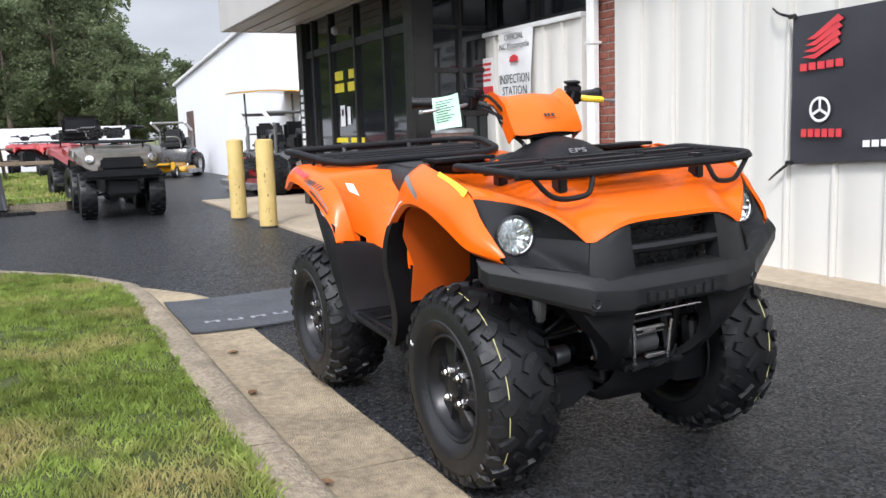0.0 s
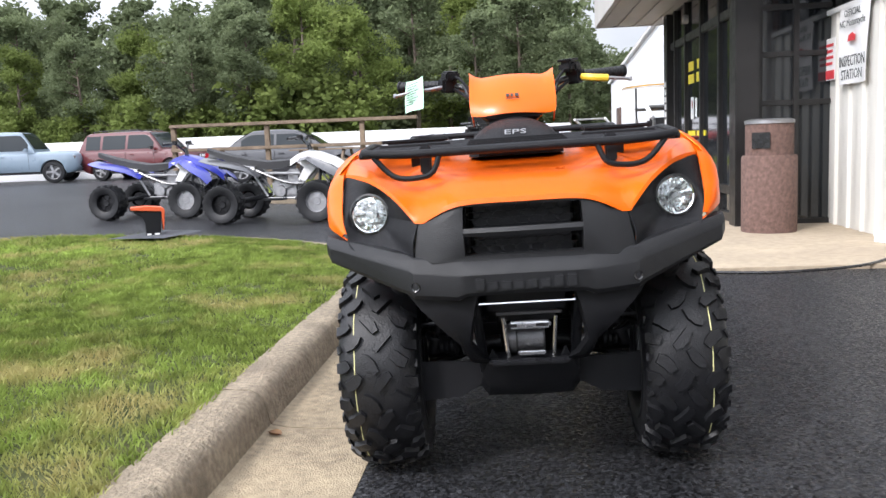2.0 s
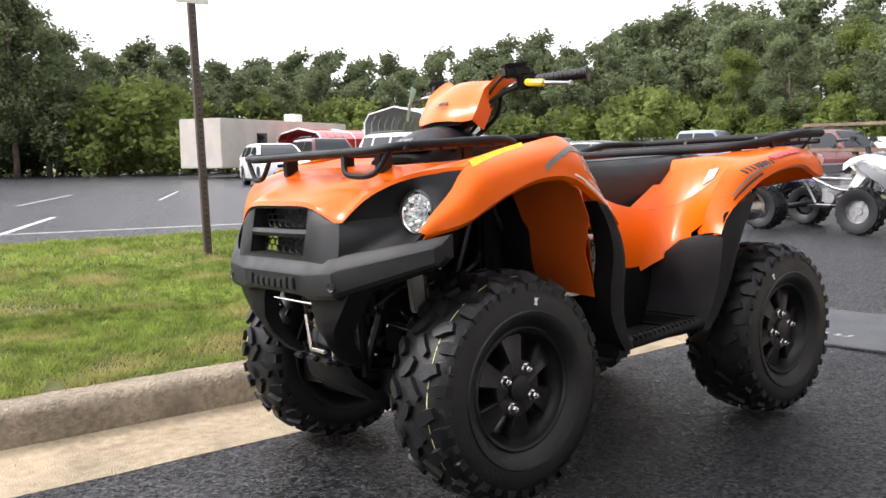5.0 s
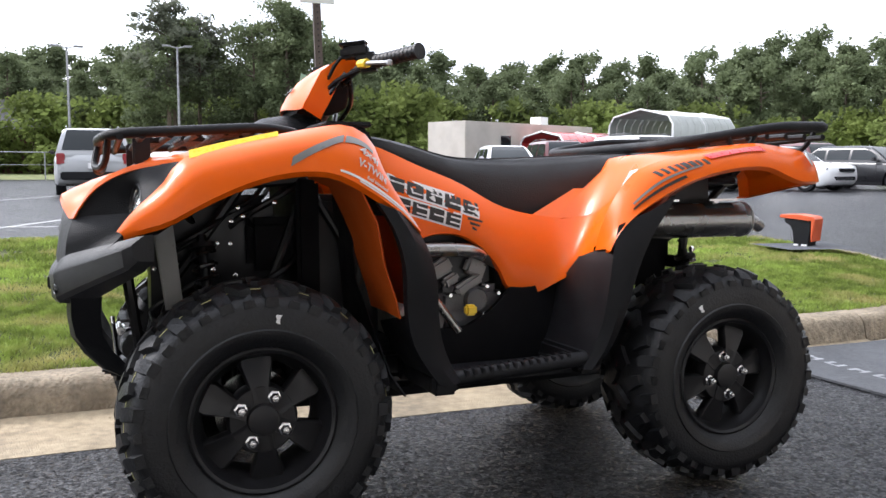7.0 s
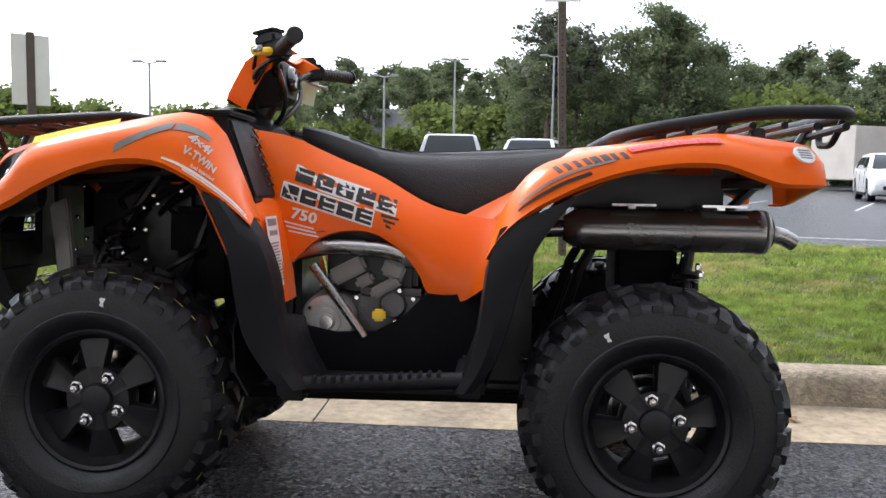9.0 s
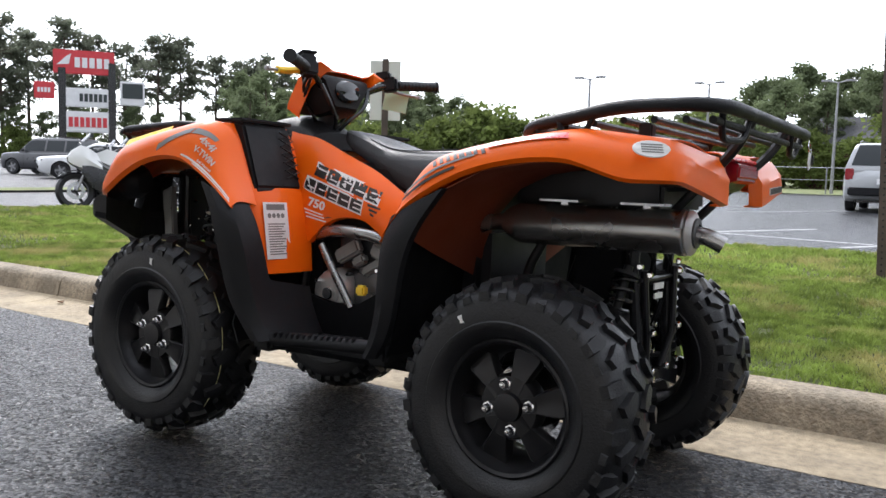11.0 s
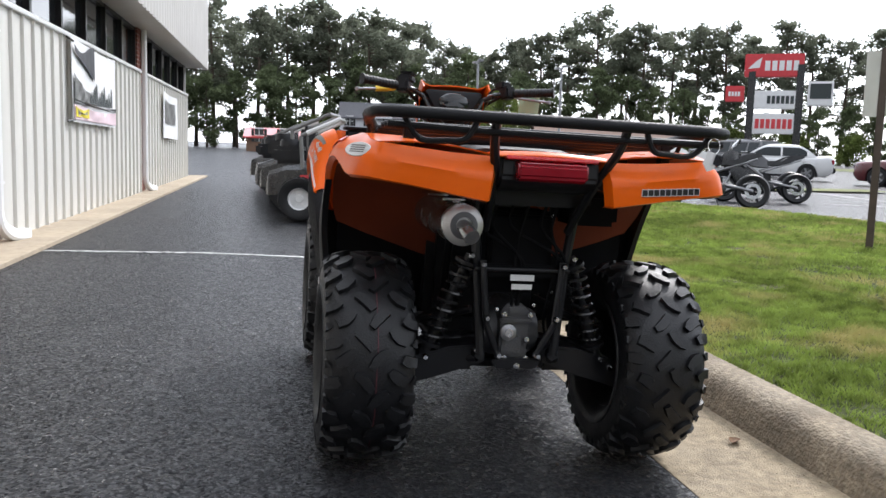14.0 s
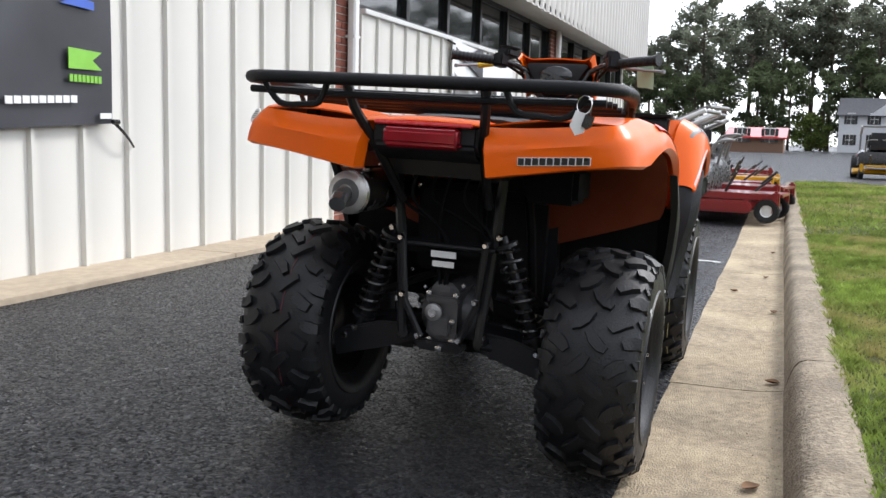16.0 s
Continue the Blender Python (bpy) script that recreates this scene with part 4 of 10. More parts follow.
tree("oak_c", -12.2, -56, 0.95, 200)
tree("oak_c", -8.3, -57, 0.92, 140)
tree("pine_b", -2.6, -55, 0.80, 10)
tree("pine_b", -4.6, -57, 0.76, 130)
tree("oak_c", -3.0, -56, 0.9, 100)
tree("bush", -17.5, -52, 1.35, 0)
tree("bush", -15.0, -53, 1.2, 90)
tree("bush", -30, -24, 0.9, 50)
# pines to the east beyond the road, open below the crowns
EAST = [(304, 5.4), (309, 5.6), (314, 7.0), (320, 7.8), (327, 8.6), (335, 9.1), (342, 9.3), (344.5, 8.6), (346.5, 7.0), (350, 7.6), (352.5, 9.2), (356, 9.7), (361, 9.2), (365, 9.0), (367, 7.0), (384, 7.4)]
for row, dist in enumerate((134, 146)):
    a = 306.0 if row == 0 else 345.0
    while a < 382:
        r = dist + trng.uniform(-4, 4)
        key = trng.choice(("pine_a", "pine_b", "pine_b") if a < 346 else ("pine_a", "pine_b", "pine_a"))
        h = skyline(a, EAST) * r / 55 * trng.uniform(0.88, 1.04)
        tree(key, r * math.cos(radians(a)), r * math.sin(radians(a)), h / HEIGHT[key], trng.uniform(0, 360))
        a += trng.uniform(1.3, 2.2) if a < 346 else trng.uniform(1.9, 3.1)
for k in range(8):
    a = radians(334 + k * 1.8)
    tree("elm_b" if k % 2 else "elm_a", 127 * math.cos(a), 127 * math.sin(a), 0.75 + 0.3 * trng.random(), trng.uniform(0, 360))
for k in range(10):
    a = radians(317.5 + k * 1.65)
    tree("elm_a" if k % 2 else "elm_b", 128 * math.cos(a), 128 * math.sin(a), 0.52 + 0.22 * trng.random(), trng.uniform(0, 360))
for k in range(15):
    a = radians(348 + k * 1.9)
    tree("elm_a" if k % 2 else "elm_b", 129 * math.cos(a), 129 * math.sin(a), 0.85 + 0.35 * trng.random(), trng.uniform(0, 360))
for k in range(16):
    a = radians(307 + k * 3.4)
    tree("bush", 126 * math.cos(a), 126 * math.sin(a), trng.uniform(0.7, 1.2), trng.uniform(0, 360))
for a in (345.5, 347.5, 349):
    tree("oak_a", 92 * math.cos(radians(a)), 92 * math.sin(radians(a)), 0.62, a * 7)


# ---- the orange utility quad ----
atv = thing("quad_bike", "orange utility quad bike with black racks parked beside the kerb", "quad bike")
# the right wheels stand in the gutter, so the whole machine leans towards the kerb
LEAN = pose(-0.8, 0, 0) @ pose(0, 0, 0, 0, 0, 0.7) @ pose(0.8, 0.45, 0.497) @ pose(0, 0, 0, 1.8, 0, 0) @ pose(0, -0.45, -0.5)
atv.matrix_basis = LEAN
HW = {"front": 0.102, "rear": 0.112}


def tyre_mesh(hw, seed):
    """Knobbly tyre round the y axis, outer face towards +y."""
    rng = random.Random(seed)
    bm = B()

    def rad(y):
        return 0.291 - 0.022 * (abs(y) / hw) ** 3
    prof = [(rad(y), y) for y in [hw * k / 6 for k in range(-6, 7)]]
    side = [(0.255, 0.008), (0.232, 0.013), (0.205, 0.012), (0.202, 0.016), (0.192, 0.015), (0.176, 0.004), (0.162, -0.012), (0.152, -0.022)]
    prof = [(r, -hw - d) for r, d in side[::-1]] + prof + [(r, hw + d) for r, d in side]
    lathe(bm, [(r, y) for r, y in prof], pose(0, 0, 0, -90), 56, closed=True)
    carcass = bm
    bm = B()

    def lug(th, spine, wid, h):
        """A curved rib: spine of (run round the tyre, across), widths along it, height."""
        lo, hi = [], []
        n = len(spine)
        for k in range(n):
            (s0, y0), (s1, y1) = spine[max(k - 1, 0)], spine[min(k + 1, n - 1)]
            d = Vector((s1 - s0, y1 - y0)).normalized()
            for sd in (-1, 1):
                for lst, kk, e in ((lo, 1.08, -0.006), (hi, 0.86, h)):
                    q = Vector(spine[k]) + Vector((-d.y, d.x)) * sd * wid[k] * 0.5 * kk
                    y = max(-hw - 0.011, min(hw + 0.011, q.y))
                    r = rad(min(hw, abs(y))) - (0.010 if abs(y) > hw else 0) + e
                    a = th + q.x / 0.29
                    lst.append(bm.verts.new((r * math.cos(a), y, r * math.sin(a))))
        for k in range(n - 1):
            a, b = 2 * k, 2 * k + 2
            bm.faces.new((hi[a], hi[a + 1], hi[b + 1], hi[b]))
            bm.faces.new((lo[a], hi[a], hi[b], lo[b]))
            bm.faces.new((lo[a + 1], lo[b + 1], hi[b + 1], hi[a + 1]))
        bm.faces.new((lo[0], lo[1], hi[1], hi[0]))
        bm.faces.new((lo[-2], hi[-2], hi[-1], lo[-1]))
    N = 17
    for i in range(N):
        st = math.pi / N
        for sg, off in ((1, 0.0), (-1, st * 0.9)):
            w = hw * sg
            t0 = 2 * math.pi * i / N + off
            lug(t0, [(-0.022, w * 0.40), (-0.014, w * 0.26), (0.000, w * 0.12), (0.022, -w * 0.02)], (0.018, 0.028, 0.030, 0.020), 0.012)
            lug(t0 + st * 0.95, [(-0.024, w * 0.44), (-0.012, w * 0.54), (0.000, w * 0.66), (0.008, w * 0.84)], (0.020, 0.032, 0.034, 0.028), 0.014)
            lug(t0 + st * 0.05, [(-0.006, w * 0.74), (0.000, w * 0.86), (0.004, w * 0.98), (0.005, w * 1.12)], (0.024, 0.034, 0.034, 0.032), 0.014)
            lug(t0 + st * 1.1, [(-0.002, w * 1.0), (0.002, w * 1.06), (0.003, w * 1.12)], (0.024, 0.026, 0.026), 0.010)
    return carcass, bm


def rim_parts(hw, parent):
    """Black cast wheel: barrel with lip, six spokes, hub, four bright nuts and a cap."""
    bm = B()
    lathe(bm, [(0.150, -hw + 0.02), (0.158, -hw + 0.03), (0.140, -hw + 0.06), (0.132, 0.0), (0.136, hw - 0.05), (0.150, hw - 0.026), (0.161, hw - 0.018), (0.162, hw - 0.010), (0.157, hw - 0.007), (0.150, hw - 0.012),
               (0.145, hw - 0.032), (0.127, hw - 0.055), (0.122, 0.0), (0.130, -hw + 0.055)], pose(0, 0, 0, -90), 48, closed=True)
    rim = part("rim", bm, M["rim"], parent, "satin black cast wheel rim")
    yf = hw - 0.028
    for k in range(6):
        a = k * math.pi / 3 + 0.3
        bm = B()
        sec = []
        for r, wd, y0, y1 in ((0.036, 0.019, yf - 0.028, yf + 0.001), (0.068, 0.022, yf - 0.03, yf), (0.098, 0.031, yf - 0.032, yf - 0.005), (0.125, 0.040, yf - 0.034, yf - 0.010), (0.143, 0.034, yf - 0.036, yf - 0.016)):
            c, s = math.cos(a), math.sin(a)
            sec.append([(r * c - wd * s * e, y, r * s + wd * c * e) for e, y in ((-1, y0), (-0.97, y1 - 0.006), (-0.82, y1), (-0.25, y1 - 0.002), (0.25, y1 - 0.002), (0.82, y1), (0.97, y1 - 0.006), (1, y0))])
        loft(bm, sec, close_rows=True, caps=True)
        part("spoke", bm, M["rim"], rim)
    bm = B()
    lathe(bm, [(0, yf - 0.05), (0.076, yf - 0.05), (0.078, yf - 0.010), (0.072, yf - 0.001), (0.036, yf - 0.001), (0.033, yf + 0.010), (0.024, yf + 0.012), (0, yf + 0.010)], pose(0, 0, 0, -90), 32)
    part("hub", bm, M["rim"], rim, "black centre cap")
    for k in range(4):
        a = k * math.pi / 2 + 0.35
        bm = B()
        lathe(bm, [(0, yf), (0.0155, yf), (0.0155, yf + 0.003), (0.0115, yf + 0.005), (0.0110, yf + 0.014), (0.008, yf + 0.018), (0.0055, yf + 0.018), (0.005, yf + 0.024), (0, yf + 0.025)], pose(0.054 * math.cos(a), 0, 0.054 * math.sin(a), -90), 6)
        part("wheel_nut", bm, M["chrome"], rim, "bright steel wheel nut")
    bm = B()
    lathe(bm, [(0.03, yf - 0.10), (0.092, yf - 0.10), (0.092, yf - 0.105), (0.03, yf - 0.105)], pose(0, 0, 0, -90), 40, closed=True)
    part("brake_disc", bm, M["chrome"], rim, "steel brake disc")
    return rim


def wheel(axle, x, yc, side, turn):
    hw = HW[axle]
    w = new("wheel")
    w.parent = atv
    carcass, lugs = tyre_mesh(hw, 3)
    ty = part("tyre", carcass, M["tyre"], w, "black knobbly off-road tyre")
    tagged(part("tread", lugs, M["tyre"], ty), "raised rubber tread lugs", "", "", "stuff")
    rim_parts(hw, w)
    if axle == "front" or side > 0:
        bm = B()
        y = hw * (0.60 if axle == "front" else -0.12)
        rr = 0.291 - 0.022 * abs(y / hw) ** 3 + 0.001
        rows = []
        for k in range(97):
            a = 2 * math.pi * k / 96
            rows.append([(rr * math.cos(a), y - 0.0013 + 0.001 * math.sin(9 * a), rr * math.sin(a)), (rr * math.cos(a), y + 0.0013 + 0.001 * math.sin(9 * a), rr * math.sin(a))])
        loft(bm, rows, thick=0.0012)
        part("paint_line", bm, M["mould_line"] if axle == "front" else M["red_line"], w, "thin pale yellow line round the tread" if axle == "front" else "thin faded red line round the tread")
    bm = B()
    prism(bm, [(-0.006, 0.236), (0.006, 0.236), (0.007, 0.231), (0.004, 0.226), (0.006, 0.219), (-0.004, 0.216), (-0.002, 0.226)], "y", hw + 0.0125, hw + 0.0150)
    part("chalk_mark", bm, M["decal_white"], w, "small white chalk mark")
    r = 1.03 if axle == "front" else 1.0
    w.matrix_basis = pose(x, yc * side, 0.298 if axle == "front" else 0.290, 0, turn, 0 if side > 0 else 180) @ Matrix.Diagonal((r, 1.0, r, 1.0))
    return w


wheel("front", 0.630, 0.428, 1, -8)
wheel("front", 0.630, 0.424, -1, 65)
wheel("rear", -0.6425, 0.430, 1, 30)
wheel("rear", -0.6425, 0.418, -1, 40)


def both(name, make, mat, label="", parent=None, angle=40):
    """The same part on both sides."""
    out = []
    for s in (1, -1):
        bm = make()
        if s < 0:
            flip_y(bm)
        out.append(part(name, bm, M[mat], parent or atv, label, angle))
    return out


# front fenders
ARCH_F = [(0.910, 0.486, 0.720), (0.872, 0.518, 0.735), (0.82, 0.54, 0.752), (0.74, 0.55, 0.795), (0.65, 0.555, 0.833), (0.56, 0.555, 0.853), (0.47, 0.555, 0.850), (0.39, 0.55, 0.812), (0.31, 0.545, 0.757), (0.262, 0.535, 0.712)]
RIDGE_F = [(0.922, 0.474, 0.726), (0.901, 0.484, 0.754), (0.869, 0.490, 0.788), (0.831, 0.493, 0.822), (0.785, 0.493, 0.880), (0.70, 0.485, 0.908), (0.58, 0.478, 0.934), (0.47, 0.470, 0.955), (0.41, 0.462, 0.958), (0.355, 0.450, 0.925), (0.318, 0.442, 0.840), (0.288, 0.438, 0.765), (0.270, 0.436, 0.715)]


def fender_side():
    n = 26
    A, R = resample(smooth_path(ARCH_F, 5), n), resample(smooth_path(RIDGE_F, 5), n)
    rows = []
    for a, r in zip(A, R):
        row = []
        for k in range(9):
            t = k / 8
            p = r.lerp(a, t)
            bul = math.sin(math.pi * t) * 0.020 * min(1, (r - a).length / 0.12)
            row.append(p + Vector((0, bul, bul * 0.7)))
        lip = a + Vector((0, -0.012, -0.010))
        rows.append(row + [lip])
    return loft(B(), rows, thick=-0.004)


both("front_fender", fender_side, "orange", "glossy orange front fender")

FRONT_EDGE = [(1.045, 0.0, 0.808), (1.043, 0.10, 0.808), (1.040, 0.165, 0.803), (1.032, 0.215, 0.785), (1.014, 0.268, 0.760), (0.994, 0.300, 0.792), (0.962, 0.338, 0.830), (0.912, 0.386, 0.861), (0.851, 0.434, 0.878), (0.785, 0.490, 0.884)]
BACK_EDGE = [(0.42, 0.0, 0.915), (0.42, 0.10, 0.915), (0.42, 0.2, 0.915), (0.42, 0.3, 0.918), (0.42, 0.36, 0.922), (0.42, 0.40, 0.930), (0.42, 0.43, 0.942), (0.42, 0.445, 0.950), (0.42, 0.458, 0.957)]
MID_EDGE = [(0.86, 0.0, 0.872), (0.86, 0.10, 0.872), (0.855, 0.165, 0.878), (0.85, 0.215, 0.890), (0.835, 0.270, 0.893), (0.80, 0.33, 0.868), (0.76, 0.38, 0.872), (0.71, 0.43, 0.892), (0.64, 0.480, 0.922)]


def hood():
    n = 25
    F, Mi, K = (resample(smooth_path(p, 4), n) for p in (FRONT_EDGE, MID_EDGE, BACK_EDGE))
    rows = []
    for f, m_, k in zip(F, Mi, K):
        lipv = f + Vector((0.004, 0, -0.012))
        pts = [lipv, f] + [f.lerp(m_, t) + Vector((0, 0, 0.010 * math.sin(math.pi * t))) for t in (0.2, 0.4, 0.6, 0.8)] + [m_] + [m_.lerp(k, t) for t in (0.25, 0.5, 0.75)] + [k]
        rows.append(pts)
    left = rows
    right = [[Vector((p.x, -p.y, p.z)) for p in r] for r in rows[:0:-1]]
    return loft(B(), right + left, thick=0.004)


part("hood", hood(), M["orange"], atv, "glossy orange front hood")


def liner_front():
    rows = []
    for x, z in ((0.58, 0.855), (0.47, 0.852), (0.405, 0.822), (0.365, 0.74), (0.335, 0.64), (0.306, 0.55), (0.296, 0.508)):
        w = 0.52 if z > 0.7 else 0.475
        rows.append([(x, 0.255, z), (x, 0.3, z), (x, 0.4, z), (x - 0.006, w, z - 0.006)])
    return loft(B(), rows, thick=0.004)


both("inner_fender", liner_front, "orange_inner", "orange inner fender behind the front wheel")


def inner_guard():
    rows = []
    for x, z, w in ((0.375, 0.80, 0.34), (0.362, 0.70, 0.36), (0.352, 0.58, 0.38), (0.345, 0.46, 0.42), (0.325, 0.37, 0.47), (0.29, 0.315, 0.48)):
        w = min(w, 0.275) if z > 0.5 else w
        rows.append([(x, 0.15, z), (x, 0.20, z), (x, w - 0.02, z), (x - 0.006, w, z - 0.004)])
    return loft(B(), rows, thick=0.004)


both("inner_guard", inner_guard, "black_plastic", "black splash guard behind the front wheel")
part("shroud", box(B(), 0.52, 0.84, -0.11, 0.11, 0.44, 0.80, 0.03), M["frame"], atv, "black shroud over the front drive")


def flare_front():
    out = [(0.365, 0.548, 0.782), (0.325, 0.552, 0.715), (0.300, 0.548, 0.63), (0.292, 0.530, 0.54), (0.275, 0.515, 0.455), (0.235, 0.505, 0.385), (0.195, 0.50, 0.335)]
    inn = [(0.30, 0.538, 0.752), (0.25, 0.535, 0.68), (0.222, 0.527, 0.60), (0.212, 0.512, 0.52), (0.200, 0.500, 0.45), (0.175, 0.492, 0.385), (0.145, 0.488, 0.335)]
    O, I = resample(smooth_path(out, 4), 16), resample(smooth_path(inn, 4), 16)
    rows = []
    for o, i in zip(O, I):
        back = Vector((0.20, 0.30, o.z))
        rows.append([o + Vector((-0.016, -0.07, 0)) if o.z > 0.50 else o + Vector((0.004, -0.22, 0)), o + Vector((-0.002, -0.02, 0)), o + Vector((0, 0.006, 0)), o.lerp(i, 0.5) + Vector((0, 0.014, 0)), i, i + Vector((-0.006, -0.03, 0)), Vector((i.x - 0.004, i.y - 0.07 if i.z > 0.50 else 0.27, i.z))])
    return loft(B(), rows, thick=0.004)


both("mud_flare", flare_front, "black_plastic", "black plastic mud flare")


# orange panel behind the front fender, with a warning label and the black storage bin above
def leg_shield():
    rows = []
    for z, y0, y1, x in ((0.955, 0.20, 0.452, 0.392), (0.90, 0.20, 0.446, 0.358), (0.80, 0.20, 0.442, 0.316), (0.73, 0.205, 0.440, 0.280), (0.65, 0.215, 0.438, 0.262), (0.58, 0.22, 0.436, 0.250), (0.515, 0.225, 0.434, 0.240)):
        rows.append([(x - 0.006, y0, z), (x - 0.008, (y0 + y1) / 2, z), (x, y1 - 0.015, z), (x + 0.012, y1, z)])
    return loft(B(), rows, thick=-0.004)


both("leg_shield", leg_shield, "orange", "orange leg shield")


def bin_front():
    bm = B()
    prism(bm, [(0.283, 0.768), (0.292, 0.745), (0.36, 0.755), (0.42, 0.958), (0.39, 0.966), (0.348, 0.958)], "y", 0.225, 0.420, 0.008)
    return bm


both("storage_bin", bin_front, "black_plastic", "black storage bin behind the fender")


def bin_lid():
    bm = B()
    box(bm, 0.340, 0.46, 0.215, 0.43, 0.962, 0.974, 0.005)
    return bm


both("bin_lid", bin_lid, "black_plastic", "black bin lid")


def bin_mesh():
    bm = B()
    for k in range(6):
        a = 0.80 + k * 0.024
        x = 0.281 + (a - 0.765) * 0.335
        tube(bm, [(x - 0.002, 0.232, a), (x - 0.002, 0.285, a + 0.02)], 0.0022, 4)
        tube(bm, [(x - 0.002, 0.232, a + 0.02), (x - 0.002, 0.285, a)], 0.0022, 4)
    return bm


both("bin_vent", bin_mesh, "grey_plastic", "diamond mesh vent")

# headlamp housings, lamps
def housing():
    edge = [(1.014, 0.268, 0.754), (1.030, 0.285, 0.70), (1.030, 0.292, 0.640), (0.99, 0.39, 0.655), (0.945, 0.462, 0.690), (0.919, 0.472, 0.715), (0.898, 0.482, 0.745), (0.866, 0.488, 0.781), (0.828, 0.491, 0.821), (0.787, 0.489, 0.878), (0.851, 0.432, 0.873), (0.911, 0.384, 0.856), (0.960, 0.336, 0.825), (0.991, 0.299, 0.787)]
    E_ = resample(smooth_path(edge + edge[:1], 4), 49)[:-1]
    axis = Vector((0.975, 0.17, 0.10)).normalized()
    u = Vector((0, 0, 1)).cross(axis).normalized()
    w = axis.cross(u)
    lc = Vector((0.877, 0.414, 0.773))
    rows = []
    for p in E_:
        d = p - lc
        a = math.atan2(d.dot(w), d.dot(u))
        ip = lc + 0.0565 * (math.cos(a) * u + math.sin(a) * w)
        rows.append([p, p.lerp(ip, 0.35) + axis * 0.006, p.lerp(ip, 0.75) + axis * 0.008, ip + axis * 0.006, ip - axis * 0.012])
    rows.append(rows[0])
    return loft(B(), rows, thick=0.003)


both("headlamp_housing", housing, "black_plastic", "black plastic headlamp surround")


def lamp_m():
    return look((0.877, 0.414, 0.773), (0.877 - 0.975, 0.414 - 0.17, 0.773 - 0.10)) @ Matrix.Scale(0.90, 4)


def lamp_back():
    return lathe(B(), [(0, -0.080), (0.038, -0.075), (0.060, -0.048), (0.068, -0.012), (0.066, -0.006)], lamp_m(), 24)


both("lamp_back", lamp_back, "black_plastic", "black cap behind the headlamp")


def lamp_bowl():
    """Reflector bowl of upright facets at slightly changing angles."""
    bm = B()
    m = lamp_m()
    rows = []
    for r, z in ((0.010, -0.036), (0.024, -0.032), (0.037, -0.023), (0.047, -0.010), (0.053, 0.002), (0.0555, 0.004)):
        row = []
        for k in range(36):
            a = 2 * math.pi * k / 36
            wave = 0.0035 * (1 if (k // 2) % 2 else -1) * (1 if 0.02 < r < 0.05 else 0)
            row.append(m @ Vector((r * math.cos(a), r * math.sin(a), z + wave)))
        row.append(row[0])
        rows.append(row)
    return loft(bm, rows, thick=0.0015)


def lamp_glass():
    return lathe(B(), [(0.0, 0.013), (0.03, 0.010), (0.052, 0.002), (0.052, 0.0), (0.03, 0.008), (0, 0.011)], lamp_m(), 32)


def lamp_bulb():
    bm = B()
    lathe(bm, [(0, -0.03), (0.012, -0.03), (0.012, -0.012), (0.008, -0.006), (0, -0.005)], lamp_m(), 16)
    m = lamp_m()
    for k in range(16):
        a = k * math.pi / 8
        tube(bm, [m @ Vector((0.016 * math.cos(a), 0.016 * math.sin(a), -0.012)), m @ Vector((0.016 * math.cos(a + 0.4), 0.016 * math.sin(a + 0.4), -0.012))], 0.0016, 5)
    return bm


for bowl in both("headlamp", lamp_bowl, "lamp_mirror", "round clear headlamp with a bright reflector", angle=8):
    sgn = 1 if sum(v.co.y for v in bowl.data.vertices) > 0 else -1
    for nm, mk, mt in (("lamp_glass", lamp_glass, "headlamp_glass"), ("bulb", lamp_bulb, "alu")):
        bm = mk()
        if sgn < 0:
            flip_y(bm)
        ob = part(nm, bm, M[mt], bowl)
        ob.visible_shadow = nm != "lamp_glass"


def bezel():
    return lathe(B(), [(0.0555, -0.006), (0.0555, 0.006), (0.058, 0.010), (0.063, 0.009), (0.065, 0.0), (0.062, -0.012)], lamp_m(), 32, closed=True)


both("headlamp_bezel", bezel, "gloss_black", "dark ring round the headlamp")

# grille and bumper
def grille_frame():
    bm = B()
    outer = [(-0.168, 0.800), (0.168, 0.800), (0.215, 0.782), (0.268, 0.748), (0.288, 0.640), (-0.288, 0.640), (-0.268, 0.748), (-0.215, 0.782)]
    inner = [(-0.148, 0.788), (0.148, 0.788), (0.150, 0.780), (0.152, 0.740), (0.150, 0.664), (-0.150, 0.664), (-0.152, 0.740), (-0.150, 0.780)]

    def dep(y, z):
        return 1.064 - 0.34 * y * y - (z - 0.64) * 0.17
    rows = []
    for (y, z), (yi, zi) in zip(outer + outer[:1], inner + inner[:1]):
        rows.append([(dep(y, z) - 0.045, y, z), (dep(y, z) - 0.004, y, z), (dep((y + yi) / 2, (z + zi) / 2) + 0.008, (y * 0.6 + yi * 0.4), (z * 0.6 + zi * 0.4)), (dep(yi, zi) + 0.006, yi, zi), (dep(yi, zi) - 0.05, yi, zi)])
    loft(bm, rows, thick=0.003)
    return bm


